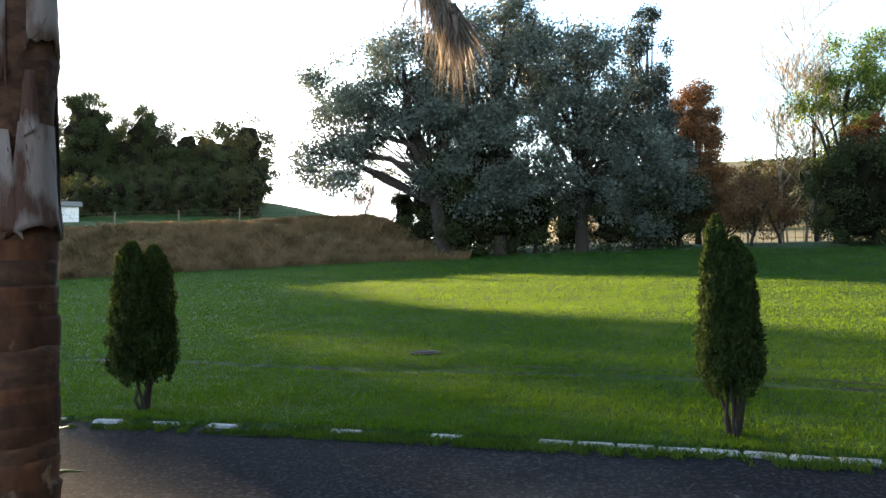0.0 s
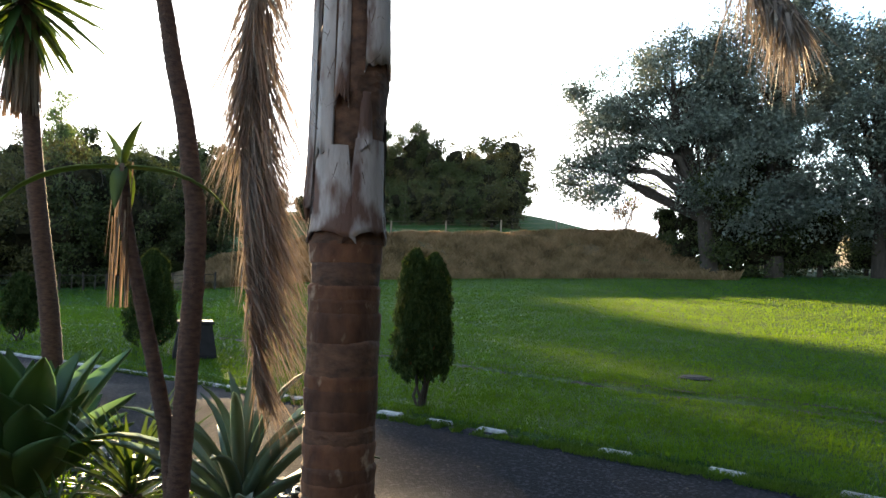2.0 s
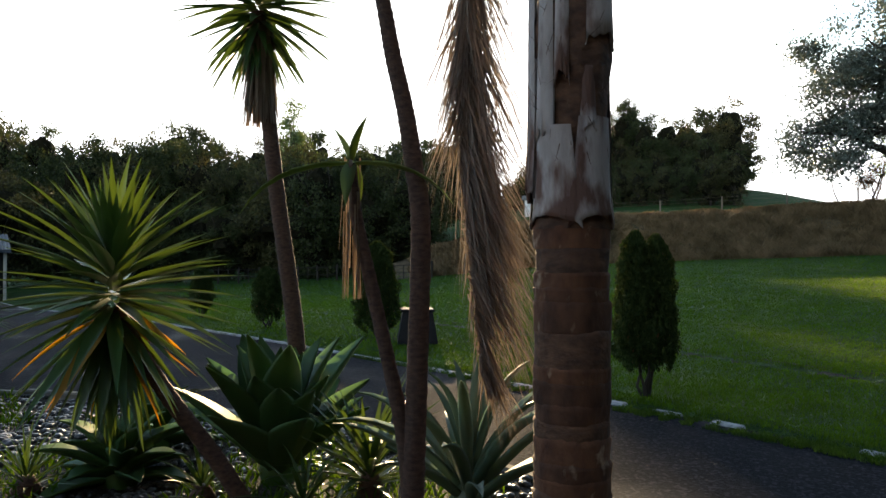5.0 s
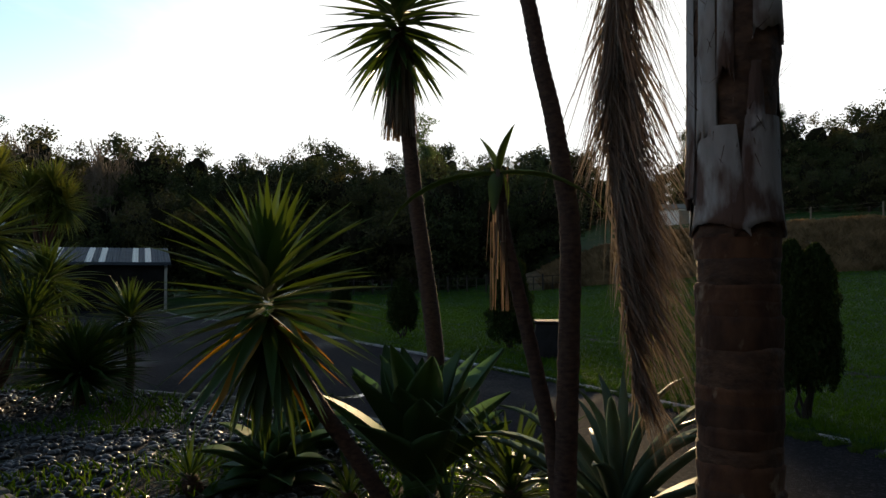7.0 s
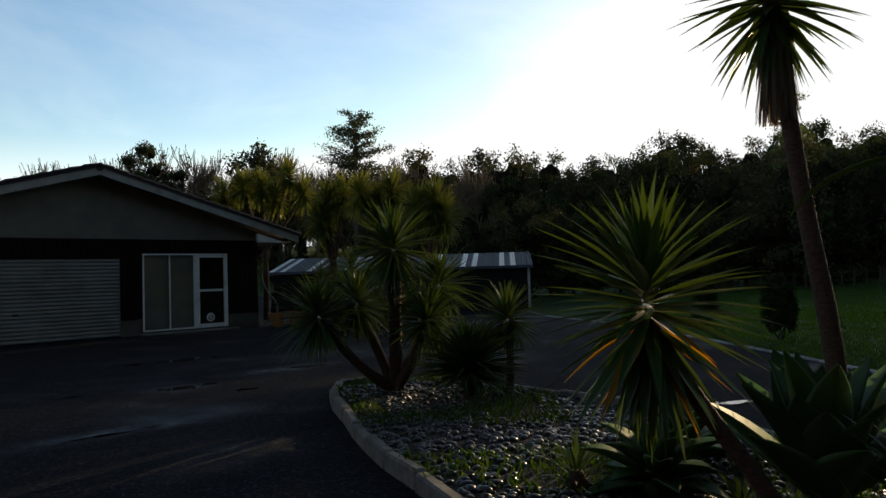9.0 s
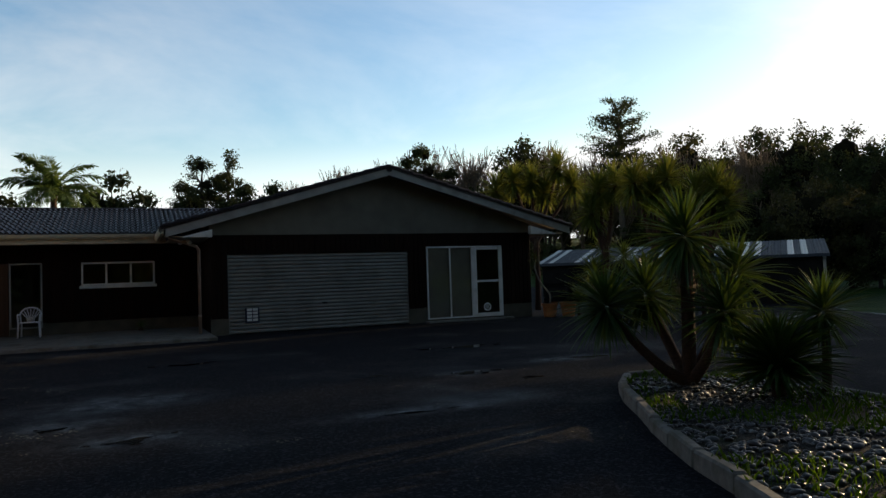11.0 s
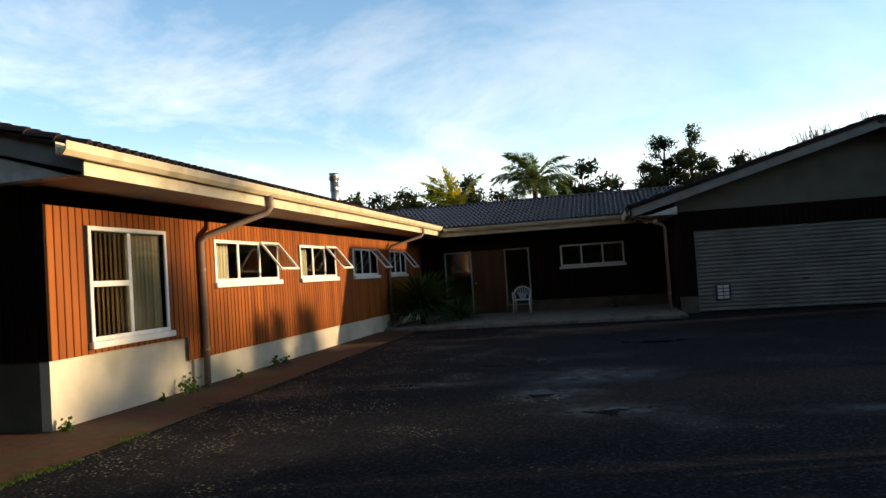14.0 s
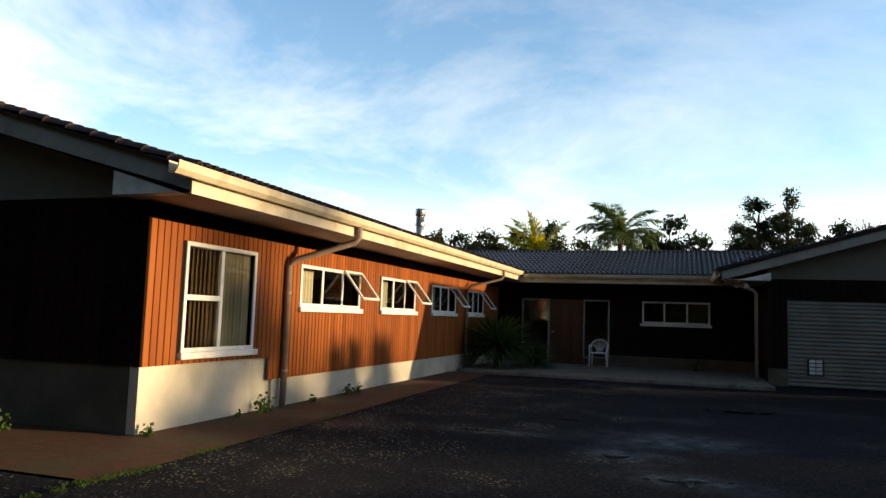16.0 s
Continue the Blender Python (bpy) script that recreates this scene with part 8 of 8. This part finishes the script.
pot(12.25, 20.3, 0.24, 0.42)
pot(12.85, 20.15, 0.27, 0.45)
pot(12.75, 21.0, 0.22, 0.5)
dr = thing("dracaena", "bent pale stem with a small leaf tuft by the garage", "plant", at=(12.25, 20.3, 0.36))
stem(dr, [(0, 0, 0), (0.02, 0, 0.35), (-0.28, 0.05, 0.75), (-0.45, 0.05, 1.15), (-0.42, 0.05, 1.45)], 0.028, 0.02, BARKPALE, rings=False)
head_of_leaves(dr, (-0.42, 0.05, 1.47), 26, 0.34, 0.025, 71, 0.5, -45, 85, False)
yucca("dense dark strap-leaved flax beside the entry path", -5.0, 20.9, (0, 0, 0.55), 520, 1.5, 0.055, 73, bend=0.8, low=-5, high=85, name="flax")
yucca("dark strap-leaved flax against the entry wall", -4.1, 21.8, (0, 0, 0.2), 170, 1.1, 0.045, 74, bend=1.1, low=0, high=80, name="flax")
yucca("small dark tuft growing at the foot of the entry wall", 0.4, 24.1, (0, 0, 0.15), 40, 0.38, 0.025, 75, bend=0.8, low=5, high=80, name="flax")


def weed(x, y, r, n, seed, leaf=0.06):
    rng = np.random.default_rng(seed)
    t = thing("weed", "small leafy green weed at the foot of the wall", "weed", "weeds along the wall", at=(x, y, 0.015))
    c = np.abs(rng.normal(size=(n, 3))) * np.array([r, r, r * 1.6]) * np.sign(rng.normal(size=(n, 3)) + np.array([0, 0, 9]))
    part("leaves", Shape().quads(diamonds(c * 0.6, leaf, rng, ratio=0.9)), WEED, t)


for i, (x, y, r, n) in enumerate([(-5.72, 10.1, 0.12, 90), (-5.75, 7.75, 0.07, 40), (-5.74, 12.9, 0.08, 50), (-5.74, 13.3, 0.07, 40), (-5.75, 9.5, 0.04, 20), (-5.74, 11.6, 0.04, 24), (-7.4, 7.3, 0.09, 40)]):
    weed(x, y, r, n, 80 + i)


# ---- grass ----
def blades(name, xy, z, height, width, mat, seed, droop=0.5, parent=None):
    """Grass: one bent blade of two faces at each place."""
    rng = np.random.default_rng(seed)
    n = len(xy)
    a = rng.uniform(0, 2 * np.pi, n)
    out = np.stack([np.cos(a), np.sin(a), np.zeros(n)], 1)
    side = np.stack([-np.sin(a), np.cos(a), np.zeros(n)], 1)
    h = (height * rng.uniform(0.5, 1.3, n))[:, None]
    w = (np.broadcast_to(width, (n,)) * rng.uniform(0.7, 1.3, n))[:, None]
    base = np.column_stack([xy, z])
    lean = out * h * droop * rng.uniform(0.1, 1.0, n)[:, None]
    mid = base + lean * 0.35 + np.array([0, 0, 0.6]) * h
    tip = base + lean + np.array([0, 0, 0.95]) * h
    v = np.stack([base - side * w, base + side * w, mid + side * w * 0.8, tip, mid - side * w * 0.8], 1).reshape(-1, 3)
    i = np.arange(n)[:, None] * 5
    me = bpy.data.meshes.new(name)
    faces = (i + np.array([[0, 1, 2, 3, 4]]))
    me.from_pydata(v.tolist(), [], faces.tolist())
    me.materials.append(mat)
    me.update()
    ob = new(name, me)
    return ob


def drain_line(u):
    """The settled trench across the lawn: its distance past the kerb."""
    return 3.45 + 0.07 * np.clip(u, -12, 8) + 0.12 * np.sin(u * 0.9)


def trench():
    us = np.arange(-9, 9, 0.12)
    s = Shape()
    for w, off in ((0.15, 0.0), (0.07, 0.42)):
        pts = []
        for i, u in enumerate(us):
            k = float(drain_line(u)) + off + 0.05 * math.sin(u * 3.1 + off) + float(kerb_bow(u))
            ww = w * (0.35 + 0.65 * abs(math.sin(u * 1.7 + off * 5) * math.sin(u * 4.3)))
            for q in (k - ww, k + ww):
                x, y = KX + DX * u + DY * q, KY + DY * u - DX * q
                pts.append((x, y, float(land(x, y)) + 0.006))
        s.add(pts, [(2 * i, 2 * i + 1, 2 * i + 3, 2 * i + 2) for i in range(len(us) - 1)])
    structure("ground_trench", s, SOIL, "settled bare line of an old drain trench in the lawn", "ground", True)


def lawn_grass():
    rng = np.random.default_rng(5)
    n = 420000
    d = 4.5 * (48 / 4.5) ** rng.uniform(0, 1, n)
    b = rng.uniform(58, 158, n)
    x, y = 0.25 + d * np.sin(np.radians(b)), 0.45 + d * np.cos(np.radians(b))
    away = lawnward(x, y) - drain_line(along(x, y))
    keep = (lawnward(x, y) > 0.05) & (np.abs(away) > rng.uniform(0.0, 0.20, n))
    x, y, d = x[keep], y[keep], d[keep]
    clump_ = wob(x, y, 1.9, 0.5) + wob(x, y, 5.3, 0.5)
    h = 0.032 + 0.014 * clump_ + 0.0007 * d
    ob = blades("lawn_grass", np.column_stack([x, y]), land(x, y) - 0.005, np.clip(h, 0.02, 0.12), 0.0013 + 0.00042 * d, GRASS, 6)
    tagged(ob, "short mown lawn grass, damp and green", "grass", kind="stuff")
    # tufts over the kerb and on the drive's edge
    n = 42000
    u = rng.uniform(-12, 4.5, n)
    s = rng.normal(-0.16, 0.17, n)
    k = kerb_bow(u) + s
    x, y = KX + DX * u + DY * k, KY + DY * u - DX * k
    keep = (noise_at(x, y) > -0.25 + 0.9 * np.abs(s + 0.1)) & (s > -0.30) & ((u < 2.0) | (s > -0.12))
    x, y = x[keep], y[keep]
    ob = blades("verge_weeds", np.column_stack([x, y]), np.where(lawnward(x, y) > 0, land(x, y), paving(x, y)) - 0.005, np.full(len(x), 0.044), 0.0030, WEED, 7, 0.9)
    tagged(ob, "low weeds and grass creeping over the kerb", "weeds", kind="stuff")


def noise_at(x, y):
    return np.sin(x * 2.1 + 0.4) * np.cos(y * 2.6) * 0.15 + np.sin(x * 5.3 - y * 4.1) * 0.2 + np.sin(x * 13.3 + y * 9.1) * np.cos(y * 15.1) * 0.3


def bank_grass():
    rng = np.random.default_rng(9)
    n = 90000
    b = rng.uniform(80, 121.5, n)
    d = rng.uniform(45.2, 51.4, n)
    x, y = 0.25 + d * np.sin(np.radians(b)), 0.45 + d * np.cos(np.radians(b))
    lump = wob(x, y, 1.1, 0.5) + wob(x, y, 3.1, 0.35)
    ob = blades("bank_grass", np.column_stack([x, y]), land(x, y) - 0.02, np.clip((0.42 + 0.34 * lump) * np.where(d > 49.8, 0.6, 1.0), 0.10, 0.9), 0.018, DRYGRASS, 10, 1.0)
    tagged(ob, "long dry fawn grass on the bank", "grass", kind="stuff")
    n = 12000
    x, y = rng.uniform(2.3, 6.9, n), rng.uniform(-0.4, 8.1, n)
    keep = np.array([in_bed(a, b) and noise.noise((a * 0.8, b * 0.8, 3.0)) < 0.0 for a, b in zip(x, y)])
    x, y = x[keep], y[keep]
    ob = blades("bed_grass", np.column_stack([x, y]), np.array([bed_height(a, b) for a, b in zip(x, y)]) - 0.01, np.full(len(x), 0.10), 0.004, GRASS, 11, 0.9)
    tagged(ob, "tufts of weedy grass between the stones", "grass", kind="stuff")


def moss():
    """Moss and low weeds along the seam between the path and the asphalt."""
    rng = np.random.default_rng(15)
    n = 4200
    y = rng.uniform(5.0, 12.5, n)
    x = -4.62 + 0.05 * np.sin(y * 2.1) + rng.normal(0, 0.06, n) - 0.02 * (y - 5)
    keep = noise_at(x, y) > -0.1 + 0.09 * (y - 5.5)
    x, y = x[keep], y[keep]
    ob = blades("path_moss", np.column_stack([x, y]), np.full(len(x), 0.012), np.full(len(x), 0.018), 0.006, WEED, 16, 1.2)
    tagged(ob, "yellow-green moss and weeds along the path's edge", "moss", kind="stuff")


moss()
trench()
lawn_grass()
bank_grass()
